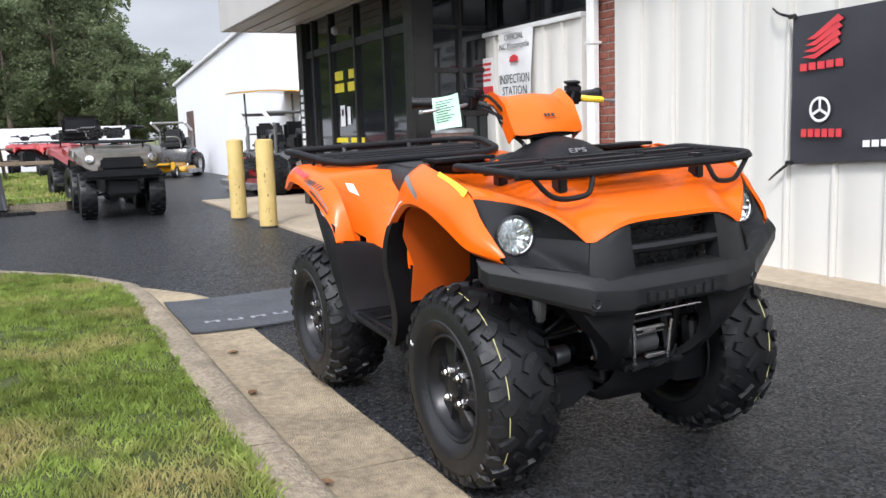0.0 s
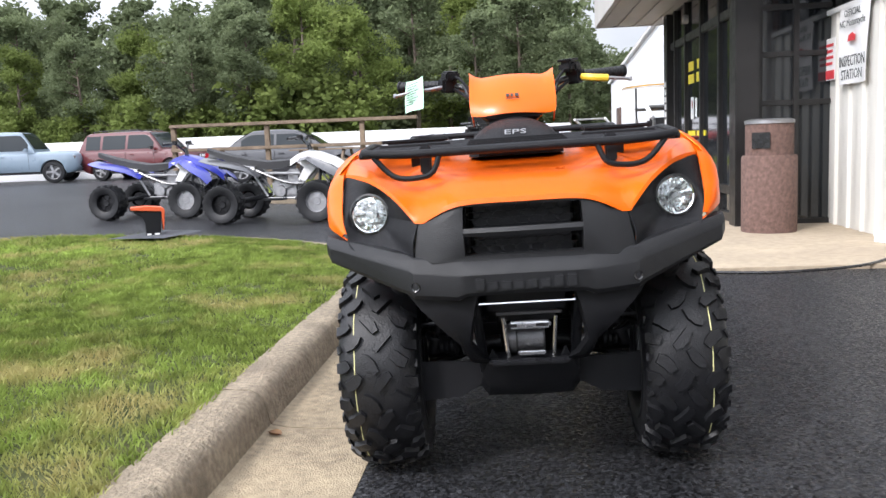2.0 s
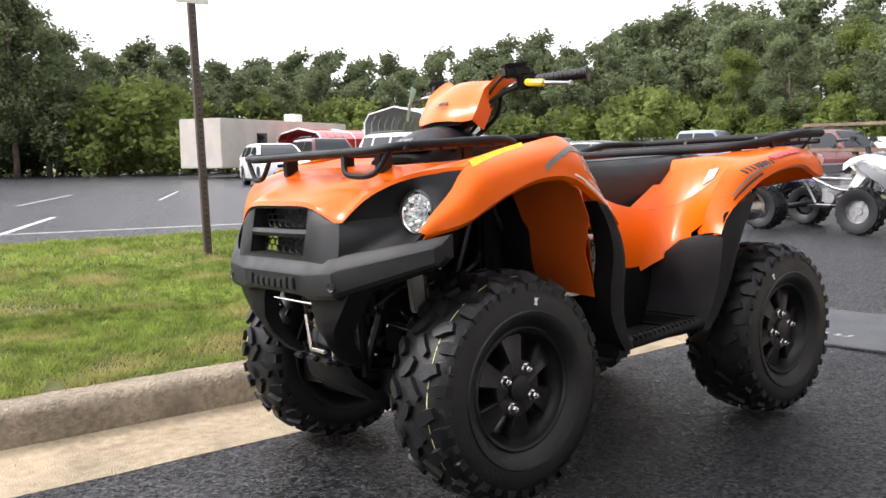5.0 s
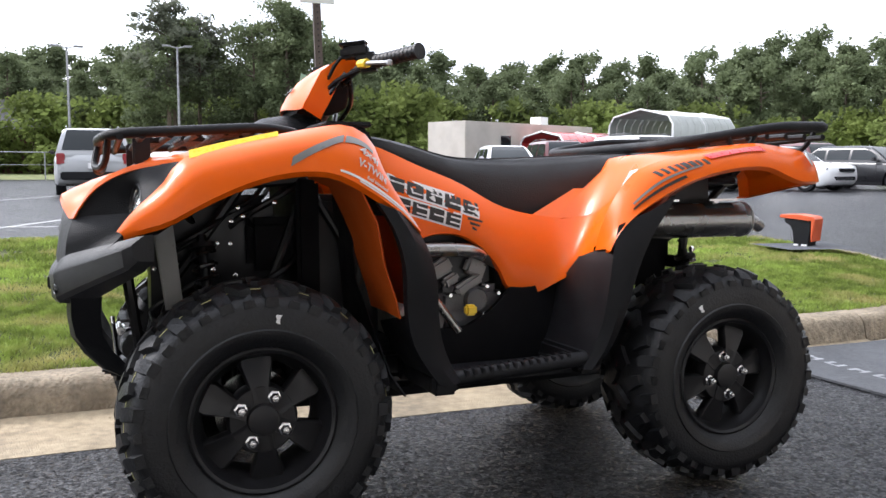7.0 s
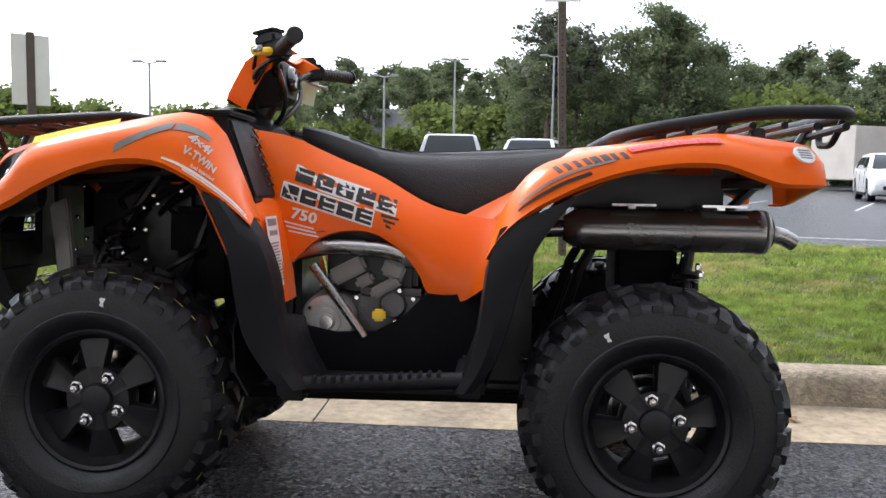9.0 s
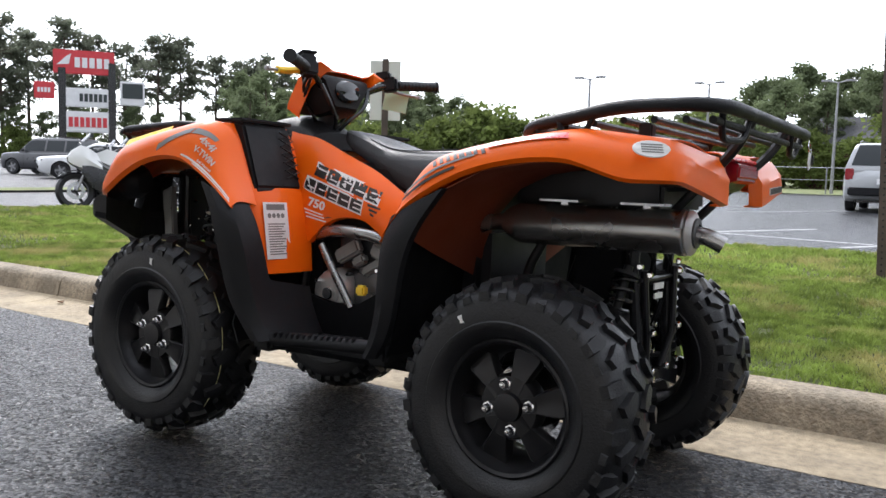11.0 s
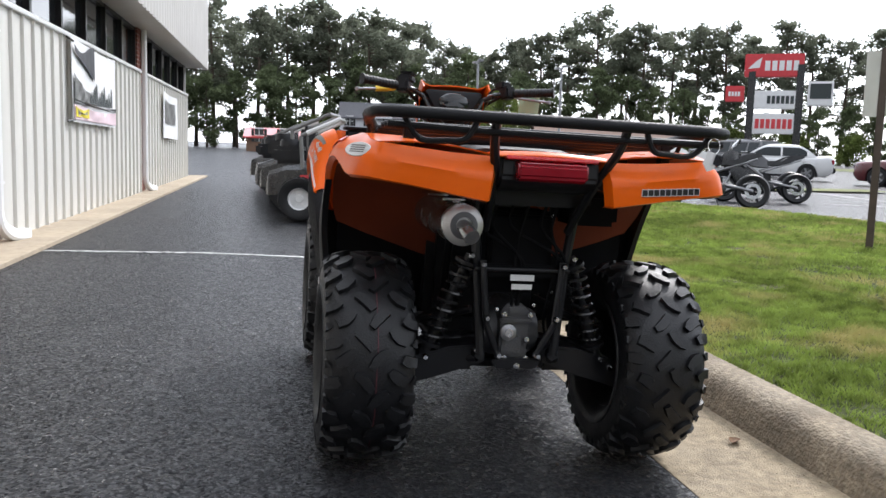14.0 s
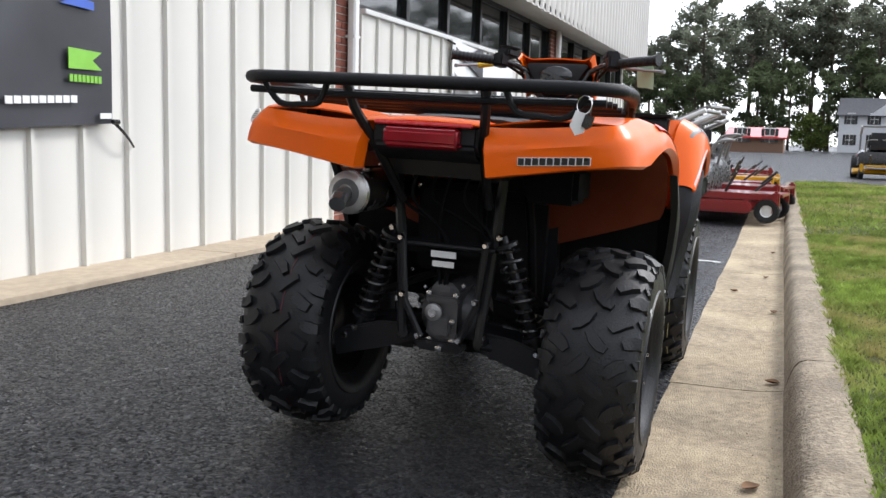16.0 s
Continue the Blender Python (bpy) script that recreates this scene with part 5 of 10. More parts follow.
part("grille_surround", grille_frame(), M["grey_plastic"], atv, "charcoal plastic grille surround")
bm = B()
for z in (0.722,):
    rows = []
    for k in range(13):
        y = -0.152 + 0.304 * k / 12
        x = 1.064 - 0.34 * y * y - (z - 0.64) * 0.17
        rows.append([(x - 0.03, y, z - 0.011), (x + 0.002, y, z - 0.010), (x + 0.007, y, z), (x + 0.002, y, z + 0.011), (x - 0.03, y, z + 0.010)])
    loft(bm, rows, close_rows=True, caps=True)
part("grille_bar", bm, M["grey_plastic"], atv, "bar across the grille")
for z0 in (0.668, 0.737):
    bm = B()
    cw, ch = 0.030, 0.0165
    for r in range(3):
        for c in range(-6, 7):
            y0 = c * cw * 1.5 / 1.0 * 0.8 + (0.018 if r % 2 else 0)
            zc = z0 + 0.008 + r * ch
            hexp = []
            for a in range(6):
                ang = a * math.pi / 3
                y, z = y0 + math.cos(ang) * 0.021, zc + math.sin(ang) * 0.0105
                if abs(y) < 0.150:
                    hexp.append((1.030 - 0.34 * y * y - (z - 0.64) * 0.17, y, z))
            if len(hexp) == 6:
                tube(bm, hexp, 0.0019, 4, closed=True)
    part("grille_mesh", bm, M["grey_plastic"], atv, "hexagon grille mesh")
bm = B()
box(bm, 0.965, 0.985, -0.125, 0.125, 0.60, 0.79, 0.004)
part("radiator", bm, M["frame"], atv, "black radiator behind the grille")


def bumper():
    """Angular bumper: flat middle, ends swept back and up."""
    half = [(-0.537, 0.898, 0.720, 0.664), (-0.525, 0.918, 0.716, 0.643), (-0.300, 1.050, 0.671, 0.560), (-0.286, 1.060, 0.665, 0.551), (-0.175, 1.074, 0.654, 0.543), (-0.150, 1.076, 0.652, 0.554), (0.0, 1.079, 0.652, 0.557)]
    secs = half + [(-y, x, a, b) for y, x, a, b in half[-2::-1]]
    rows = []
    for y, x, zt, zb in secs:
        h = zt - zb
        d = 0.045 if abs(y) > 0.5 else 0.07
        rows.append([(x - d, y * 0.97, zt + 0.002), (x - 0.026, y, zt + 0.001), (x - 0.020, y, zt - 0.003), (x - 0.002, y, zt - h * 0.30), (x, y, zt - h * 0.36), (x - 0.004, y, zb + h * 0.18), (x - 0.012, y, zb + h * 0.08), (x - d, y * 0.97, zb)])
    return loft(B(), rows, close_rows=True, caps=True)


part("front_bumper", bumper(), M["grey_plastic"], atv, "charcoal moulded front bumper", 22)


def bumper_leg():
    bm = B()
    rows = []
    for z, x, y0, y1 in ((0.572, 1.036, 0.115, 0.32), (0.525, 1.038, 0.130, 0.285), (0.47, 1.032, 0.142, 0.235), (0.42, 1.004, 0.150, 0.192), (0.375, 0.965, 0.125, 0.175), (0.352, 0.93, 0.09, 0.165)):
        d = 0.045 + (z - 0.352) * 0.06
        rows.append([(x - d, y0, z), (x - 0.008, y0 + 0.006, z), (x, (y0 + y1) / 2, z), (x - 0.012, y1 - 0.01, z), (x - d - 0.02, y1, z)])
    return loft(bm, rows, close_rows=True, caps=True)


both("bumper_leg", bumper_leg, "black_plastic", "black lower bumper leg")
def bumper_hole():
    return lathe(B(), [(0.0, 0.003), (0.007, 0.003), (0.012, 0.006), (0.014, 0.002), (0.014, -0.01), (0, -0.01)], pose(1.054, 0.281, 0.592, 0, 90, 12), 16)


both("bumper_bolt", bumper_hole, "gloss_black", "recessed black bolt")
# maker's lettering on the bumper as plain raised bars
for k in range(8):
    y = -0.115 + k * 0.033
    h = 0.032 if k in (0, 6, 7) else 0.024
    part("raised_mark", box(B(), 1.069, 1.0812, y - 0.013, y + 0.013, 0.577, 0.577 + h, 0.003), M["grey_plastic"], atv, "raised maker's mark on the bumper")

# hand-bar cover, steering dome
def pod():
    rows = []
    secs = [(0.475, 1.030, 0.132), (0.470, 1.045, 0.136), (0.455, 1.072, 0.138), (0.425, 1.110, 0.137), (0.385, 1.140, 0.136), (0.352, 1.158, 0.138), (0.330, 1.160, 0.138)]
    for x, z, w in secs:
        row = []
        for k in range(15):
            t = -1 + 2 * k / 14
            a = abs(t)
            horn = 0.022 * max(0, (a - 0.72) / 0.28) ** 1.5 * (1 if z > 1.1 else 0.2)
            edge = -0.03 * max(0, (a - 0.86) / 0.14)
            row.append((x - 0.030 * a ** 2, t * w, z + horn + (0.0 if a < 0.86 else 0) + 0.004 * math.cos(t * 3) ))
        rows.append([(row[0][0] - 0.05, row[0][1] * 0.98, row[0][2] - 0.03)] + row + [(row[-1][0] - 0.05, row[-1][1] * 0.98, row[-1][2] - 0.03)])
    return loft(B(), rows, thick=0.004)


part("handlebar_cover", pod(), M["orange"], atv, "orange handlebar cover")
bm = B()
rows = []
for x, zl, zt, wl, wt in ((0.452, 1.020, 1.034, 0.085, 0.11), (0.40, 1.012, 1.085, 0.080, 0.120), (0.345, 1.020, 1.135, 0.070, 0.122), (0.312, 1.035, 1.142, 0.062, 0.118), (0.302, 1.045, 1.130, 0.055, 0.108)):
    rows.append([(x, -wl, zl), (x, wl, zl), (x, (wl + wt) / 2 + 0.006, (zl + zt) / 2), (x, wt, zt - 0.008), (x, wt - 0.01, zt), (x, -wt + 0.01, zt), (x, -wt, zt - 0.008), (x, -(wl + wt) / 2 - 0.006, (zl + zt) / 2)])
loft(bm, rows, close_rows=True, caps=True)
part("instrument_pod", bm, M["black_plastic"], atv, "black instrument pod")
bm = B()
lathe(bm, [(0, 0.014), (0.05, 0.010), (0.062, 0.0), (0.062, -0.02), (0, -0.02)], pose(0.298, 0, 1.098, 0, -80, 0) @ Matrix.Diagonal((0.62, 1.0, 1, 1)), 28)
part("instrument_panel", bm, M["dark_glass"], atv, "dark instrument display")
bm = B()
rows = []
for x, z, wb in ((0.655, 0.925, 0.10), (0.625, 0.950, 0.125), (0.58, 0.985, 0.128), (0.53, 1.010, 0.118), (0.47, 1.02, 0.10), (0.38, 1.0, 0.10), (0.33, 0.96, 0.13)):
    row = []
    for k in range(17):
        a = math.pi * k / 16
        row.append((x, wb * math.cos(a) * 1.12, 0.905 + (z - 0.905) * math.sin(a) ** 0.55))
    rows.append(row)
loft(bm, rows, caps=True)
part("steering_cover", bm, M["black_plastic"], atv, "black steering column cover")
words("lettering", "EPS", 0.026, M["alu"], pose(0.602, 0, 0.973, 48, 0, 90), atv, "silver lettering on the steering cover", width=0.065)
bm = B()
for k in range(16):
    y = -0.055 + k * 0.0073
    box(bm, 0.630, 0.6335, y, y + 0.0074, 0.951 - 0.004 * math.sin(math.pi * k / 15), 0.9545 - 0.004 * math.sin(math.pi * k / 15))
part("swoosh", bm, M["decal_white"], atv)
# small dark maker's badge on the cover
bm = B()
for y0, y1, z0, z1 in ((-0.020, -0.010, 1.078, 1.092), (-0.006, 0.002, 1.078, 1.092), (0.008, 0.02, 1.078, 1.092), (-0.022, 0.022, 1.068, 1.0705)):
    box(bm, 0, 0.0015, y0, y1, (z0 - 1.08), (z1 - 1.08), 0)
bmesh.ops.transform(bm, matrix=pose(0.452, 0, 1.086, 0, -46, 0), verts=bm.verts)
part("badge", bm, M["decal_black"], atv, "small dark maker's badge")

# handlebar, grips, levers, controls
def bar_half():
    return tube(B(), smooth_path([(0.335, 0.0, 1.085), (0.33, 0.08, 1.095), (0.30, 0.17, 1.135), (0.275, 0.235, 1.145)], 4), 0.011, 10)


both("handlebar", bar_half, "gloss_black", "black steel handlebar")


def grip():
    a, b = Vector((0.272, 0.24, 1.146)), Vector((0.205, 0.378, 1.155))
    ln = (b - a).length
    prof = [(0, 0), (0.0165, 0)]
    for k in range(10):
        h = 0.012 + (ln - 0.024) * k / 9
        prof += [(0.0165, h - 0.004), (0.0180, h - 0.003), (0.0180, h + 0.003), (0.0165, h + 0.004)]
    prof += [(0.0165, ln), (0.021, ln), (0.021, ln + 0.006), (0, ln + 0.006)]
    return lathe(B(), prof, look(a, a - (b - a)), 14)


both("grip", grip, "tyre", "ribbed black rubber grip")


def switch():
    bm = B()
    box(bm, -0.028, 0.028, -0.026, 0.026, -0.024, 0.026, 0.008, pose(0.285, 0.213, 1.145, 0, 8, -25))
    box(bm, -0.02, 0.034, -0.02, 0.03, 0.012, 0.04, 0.006, pose(0.295, 0.20, 1.150, 0, 8, -25))
    tube(bm, smooth_path([(0.30, 0.19, 1.13), (0.36, 0.15, 1.10), (0.40, 0.08, 1.04)], 4), 0.006, 6)
    tube(bm, smooth_path([(0.29, 0.20, 1.15), (0.35, 0.17, 1.16), (0.39, 0.10, 1.06)], 4), 0.005, 6)
    return bm


both("switch_housing", switch, "black_plastic", "black switch housing with cables")


def lever():
    bm = B()
    pts = smooth_path([(0.300, 0.222, 1.140), (0.322, 0.27, 1.133), (0.315, 0.33, 1.128), (0.285, 0.392, 1.122)], 5)
    tube(bm, pts, 0.0065, 8, r_end=0.005)
    lathe(bm, [(0, -0.008), (0.007, -0.006), (0.008, 0), (0.007, 0.006), (0, 0.008)], pose(0.285, 0.392, 1.122), 10)
    return bm


both("brake_lever", lever, "alu", "silver brake lever")
bm = B()
rows = resample(smooth_path([(0.302, 0.23, 1.140), (0.324, 0.27, 1.133), (0.319, 0.315, 1.129)], 4), 8)
tube(bm, rows, 0.0115, 8)
part("lever_tag", bm, M["yellow_plastic"], atv, "yellow tag wrapped on the lever")
# reservoir on the left bar
bm = B()
box(bm, -0.035, 0.035, -0.024, 0.024, 0, 0.034, 0.009, pose(0.315, 0.190, 1.158, 0, 6, -25))
box(bm, -0.038, 0.038, -0.027, 0.027, 0.034, 0.042, 0.004, pose(0.315, 0.190, 1.158, 0, 6, -25))
part("brake_reservoir", bm, M["black_plastic"], atv, "black brake fluid reservoir")

# cable loops under the bar
for p0, p1, p2, p3, r_ in (((0.33, 0.15, 1.125), (0.375, 0.125, 1.06), (0.385, 0.06, 1.00), (0.42, 0.03, 0.95), 0.006), ((0.33, -0.15, 1.125), (0.375, -0.125, 1.06), (0.385, -0.07, 1.00), (0.42, -0.03, 0.95), 0.007),
                           ((0.31, 0.12, 1.11), (0.30, 0.085, 1.05), (0.32, 0.03, 1.00), (0.36, 0.0, 0.96), 0.007), ((0.31, -0.12, 1.11), (0.30, -0.085, 1.05), (0.32, -0.03, 1.00), (0.36, -0.02, 0.96), 0.007)):
    part("bar_cable", tube(B(), smooth_path([p0, p1, p2, p3], 5), r_, 7), M["gloss_black"], atv, "black control cable below the bar")
part("steering_stem", tube(B(), [(0.355, 0, 1.06), (0.40, 0, 0.98)], 0.032, 12), M["frame"], atv, "black steering stem")

# seat
SEAT = [(0.26, 0.045, 0.968, 0.930), (0.20, 0.085, 0.958, 0.900), (0.12, 0.115, 0.936, 0.868), (0.03, 0.140, 0.908, 0.830), (-0.06, 0.155, 0.900, 0.785), (-0.16, 0.170, 0.902, 0.748), (-0.26, 0.185, 0.906, 0.735), (-0.36, 0.195, 0.911, 0.755), (-0.46, 0.198, 0.916, 0.810), (-0.56, 0.190, 0.920, 0.85), (-0.66, 0.170, 0.922, 0.875), (-0.705, 0.14, 0.914, 0.885)]


def seat():
    rows = []
    P = [Vector((x, w, zt)) for x, w, zt, zb in SEAT]
    Q = [Vector((x, zb, 0)) for x, w, zt, zb in SEAT]
    for p, q in zip(smooth_path(P, 3), smooth_path(Q, 3)):
        x, w, zt, zb = p.x, p.y, p.z, q.y
        row = []
        for a, f in ((-1.0, 0.0), (-1.04, 0.25), (-1.03, 0.55), (-0.94, 0.84), (-0.78, 0.97), (-0.4, 1.0), (0, 1.005), (0.4, 1.0), (0.78, 0.97), (0.94, 0.84), (1.03, 0.55), (1.04, 0.25), (1.0, 0.0)):
            row.append((x, w * a, zb + (zt - zb) * f))
        rows.append(row)
    return loft(B(), rows, caps=True)


sob = part("seat", seat(), M["seat"], atv, "black vinyl saddle seat")
def seam():
    bm = B()
    P = smooth_path([Vector((x, w * 0.80, zt - 0.002)) for x, w, zt, zb in SEAT[2:-1]], 3)
    return tube(bm, P, 0.0022, 5)


both("seat_seam", seam, "seat")

# side cover with stripes
TOPC = [(0.385, 0.165, 0.952), (0.34, 0.168, 0.942), (0.26, 0.170, 0.928), (0.13, 0.172, 0.872), (0.02, 0.178, 0.828), (-0.10, 0.190, 0.762), (-0.20, 0.205, 0.735), (-0.295, 0.222, 0.724), (-0.362, 0.285, 0.738), (-0.402, 0.395, 0.806), (-0.415, 0.468, 0.864)]
LOWC = [(0.30, 0.235, 0.60), (0.24, 0.232, 0.612), (0.18, 0.230, 0.668), (0.11, 0.230, 0.692), (0.03, 0.230, 0.688), (-0.04, 0.230, 0.645), (-0.09, 0.232, 0.585), (-0.12, 0.235, 0.525), (-0.18, 0.245, 0.515), (-0.240, 0.275, 0.548), (-0.292, 0.36, 0.610), (-0.300, 0.465, 0.672)]


def side_cover(off=0.0):
    n = 30
    A, C = resample(smooth_path(TOPC, 4), n), resample(smooth_path(LOWC, 4), n)
    rows = []
    for i, (a, c) in enumerate(zip(A, C)):
        row = []
        w = max(0.0, (i - 22) / 7)
        for k in range(9):
            t = k / 8
            p = a.lerp(c, t)
            row.append(p + Vector((0.040 * w * math.sin(math.pi * t), 0.022 * (1 - w) * math.sin(math.pi * t) ** 0.8 + off, 0)))
        row.append(c + Vector((0, -0.018, -0.004)))
        rows.append(row)
    return loft(B(), rows, thick=-0.004)


both("side_cover", side_cover, "orange", "orange side cover below the seat")


def cover_point(x, z):
    """The outside of the side cover, left, at x and height z."""
    n = 60
    A, C = resample(smooth_path(TOPC, 4), n), resample(smooth_path(LOWC, 4), n)
    best = None
    for a, c in zip(A, C):
        for k in range(21):
            t = k / 20
            p = a.lerp(c, t)
            d = (p.x - x) ** 2 + (p.z - z) ** 2
            if best is None or d < best[0]:
                best = (d, p.y + 0.022 * math.sin(math.pi * t) ** 0.8)
    return best[1]


def decal_strip(corners, mat, name, label, lift=0.0025, surf=cover_point, both_sides=True):
    """A flat mark laid on the side cover: outline of (x, z) corners, densely sampled to follow the surface."""
    for s in ((1, -1) if both_sides else (1,)):
        bm = B()
        a, b, c, d = [Vector((p[0], 0, p[1])) for p in corners]
        rows = []
        for i in range(7):
            u = i / 6
            rows.append([])
            for j in range(4):
                v = j / 3
                p = a.lerp(b, u).lerp(d.lerp(c, u), v)
                rows[-1].append((p.x, (surf(p.x, p.z) + lift), p.z))
        loft(bm, rows, thick=-0.0008)
        if s < 0:
            flip_y(bm)
        part(name, bm, M[mat], atv, label)


# dark patch with outlined block shapes where the model name stands
decal_strip([(0.278, 0.838), (-0.035, 0.730), (0.02, 0.700), (0.235, 0.676)], "decal_dark", "decal", "dark graphic patch on the side cover", 0.0022)


def block_row(x0, z0, x1, z1, h, n, cuts):
    """Outlined block shapes in a sloping row, in place of the model's name."""
    def at(f, dz):
        return (x0 + (x1 - x0) * f - 0.18 * (h / 2 - dz) * (x0 - x1) / abs(x0 - x1) * -1, z0 + (z1 - z0) * f + dz)
    decal_strip([at(0, h / 2), at(1, h / 2), at(1, -h / 2), at(0, -h / 2)], "decal_white", "decal_outline", "", 0.0036)
    for k in range(n):
        f0, f1, q = (k + 0.07) / n, (k + 0.93) / n, h / 2 - 0.005
        decal_strip([at(f0, q), at(f1, q), at(f1, -q), at(f0, -q)], "decal_black", "decal_block", "", 0.0048)
        fa, fb = f0 + (f1 - f0) * 0.30, f1
        for dz in cuts[k % len(cuts)]:
            decal_strip([at(fa, dz + 0.0022), at(fb, dz + 0.0022), at(fb, dz - 0.0022), at(fa, dz - 0.0022)], "decal_white", "decal_slit", "", 0.0058)


block_row(0.236, 0.834, -0.032, 0.750, 0.046, 5, ((0.006,), (-0.008,), (0.004, 0.016), (-0.004,), (0.007, -0.007)))
block_row(0.268, 0.792, 0.028, 0.720, 0.044, 5, ((-0.006,), (0.0,), (0.006, -0.010), (0.0,), (0.007, -0.007)))
for k in range(3):
    decal_strip([(0.012 - k * 0.006, 0.735 - k * 0.013), (-0.035 + k * 0.010, 0.722 - k * 0.011), (-0.033 + k * 0.010, 0.717 - k * 0.011), (0.012 - k * 0.006, 0.727 - k * 0.013)], "decal_black", "decal_stripe", "", 0.004)
for k in range(3):
    decal_strip([(0.262 - k * 0.006, 0.712 - k * 0.012), (0.185 - k * 0.006, 0.694 - k * 0.010), (0.185 - k * 0.006, 0.690 - k * 0.010), (0.262 - k * 0.006, 0.708 - k * 0.012)], "decal_white", "decal_stripe", "", 0.004)
words("lettering", "750", 0.038, M["decal_white"], pose(0.210, cover_point(0.210, 0.724) + 0.0065, 0.724, 90, 13, 180), atv, "white number on the side cover", width=0.068, bold=0.0012)

# rear fenders
ARCH_R = [(-0.266, 0.507, 0.652), (-0.288, 0.517, 0.693), (-0.33, 0.530, 0.738), (-0.39, 0.538, 0.778), (-0.48, 0.542, 0.822), (-0.57, 0.543, 0.850), (-0.67, 0.542, 0.866), (-0.76, 0.536, 0.866), (-0.83, 0.525, 0.846), (-0.89, 0.518, 0.828), (-0.945, 0.506, 0.826), (-0.985, 0.488, 0.826)]
RIDGE_R = [(-0.268, 0.448, 0.645), (-0.280, 0.456, 0.705), (-0.312, 0.465, 0.780), (-0.37, 0.470, 0.848), (-0.45, 0.472, 0.878), (-0.54, 0.474, 0.897), (-0.66, 0.474, 0.918), (-0.76, 0.470, 0.930), (-0.84, 0.462, 0.925), (-0.90, 0.462, 0.917), (-0.94, 0.458, 0.912), (-0.962, 0.450, 0.908)]


FLAP_TOP = [(-0.962, 0.450, 0.908), (-0.974, 0.425, 0.906), (-0.979, 0.35, 0.900), (-0.982, 0.25, 0.892), (-0.982, 0.155, 0.890)]
FLAP_LOW = [(-0.985, 0.488, 0.826), (-1.001, 0.462, 0.824), (-1.006, 0.37, 0.812), (-1.012, 0.27, 0.796), (-1.014, 0.172, 0.780)]


def rear_side():
    """The side over the wheel and the flap behind it, in one rounded piece."""
    n, m = 30, 16
    A = resample(smooth_path(ARCH_R, 5), n) + resample(smooth_path(FLAP_LOW, 4), m)[1:]
    R = resample(smooth_path(RIDGE_R, 5), n) + resample(smooth_path(FLAP_TOP, 4), m)[1:]
    rows = []
    for i, (a, r) in enumerate(zip(A, R)):
        w = min(1.0, max(0.0, (i - n + 6) / 9))
        side, back = Vector((0, 0.014, 0.011)), Vector((-0.011, 0, 0.002))
        row = []
        for k in range(9):
            t = k / 8
            crease = 0.004 * w if k == 4 else 0.0
            row.append(r.lerp(a, t) + side.lerp(back, w) * math.sin(math.pi * t) * min(1.0, 0.1 + i / 9) + Vector((-crease, 0, 0)))
        lip = Vector((0, -0.012, -0.008)).lerp(Vector((0.012, 0, -0.003)), w)
        rows.append(row + [a + lip])
    rows.append([p + Vector((0.03, -0.012, 0)) for p in rows[-1]])
    return loft(B(), rows, thick=-0.004)


both("rear_fender", rear_side, "orange", "glossy orange rear fender")


def deck_rows():
    rows = []
    n = 26
    R = [r for r in resample(smooth_path(RIDGE_R, 5), n) if r.x < -0.425]
    rows.append([p - Vector((0, 0, 0.003)) for p in resample(smooth_path(TOPC[-5:], 4), 7)[::-1]])
    for r in R:
        inner = Vector((min(r.x, -0.30), 0.195 if r.x > -0.70 else 0.15, max(0.74, min(r.z - 0.02, 0.895)) if r.x > -0.45 else 0.893))
        row = [r.lerp(inner, t) + Vector((0, 0, 0.012 * math.sin(math.pi * t))) for t in (0, 0.15, 0.3, 0.5, 0.7, 0.85, 1)]
        rows.append(row)
    return rows


def rear_deck():
    return loft(B(), deck_rows(), thick=-0.004)


def deck_label():
    """Small label on the sloping front of the deck."""
    lo, hi = deck_rows()[:2]
    rows = []
    for u in (0.25, 0.5, 0.75):
        rows.append([lo[1].lerp(lo[2], f).lerp(hi[1].lerp(hi[2], f), u) + Vector((0.006, 0.001, 0.004)) for f in (0.25, 0.6, 1.0)])
    return loft(B(), rows, thick=0.0012)


both("deck_label", deck_label, "decal_white", "small white label on the rear deck")
both("rear_deck", rear_deck, "orange", "orange rear deck beside the seat")


bm = B()
rows = []
for x, z in ((-0.70, 0.893), (-0.85, 0.898), (-0.955, 0.905), (-0.985, 0.902), (-0.995, 0.893)):
    rows.append([(x, -0.15 + 0.3 * k / 8, z + 0.006 * math.sin(math.pi * k / 8)) for k in range(9)])
loft(bm, rows, thick=0.004)
part("tail_cover", bm, M["orange"], atv, "orange cover over the tail lamp")
bm = B()
prism(bm, [(-0.975, 0.888), (-1.010, 0.884), (-1.022, 0.875), (-1.020, 0.843), (-1.005, 0.832), (-0.96, 0.835)], "y", -0.094, 0.094, 0.006)
tail = part("tail_lamp", bm, M["red_lens"], atv, "red tail lamp lens")
bm = B()
prism(bm, [(-0.965, 0.892), (-1.004, 0.897), (-1.010, 0.887), (-0.97, 0.884)], "y", -0.125, 0.125, 0.003)
part("reflector", bm, M["reflector_red"], tail, "red reflector bar")
bm = B()
prism(bm, [(-0.90, 0.90), (-0.985, 0.893), (-0.99, 0.84), (-0.965, 0.815), (-0.90, 0.80)], "y", -0.135, 0.135, 0.008)
part("tail_housing", bm, M["frame"], atv, "black tail lamp housing")


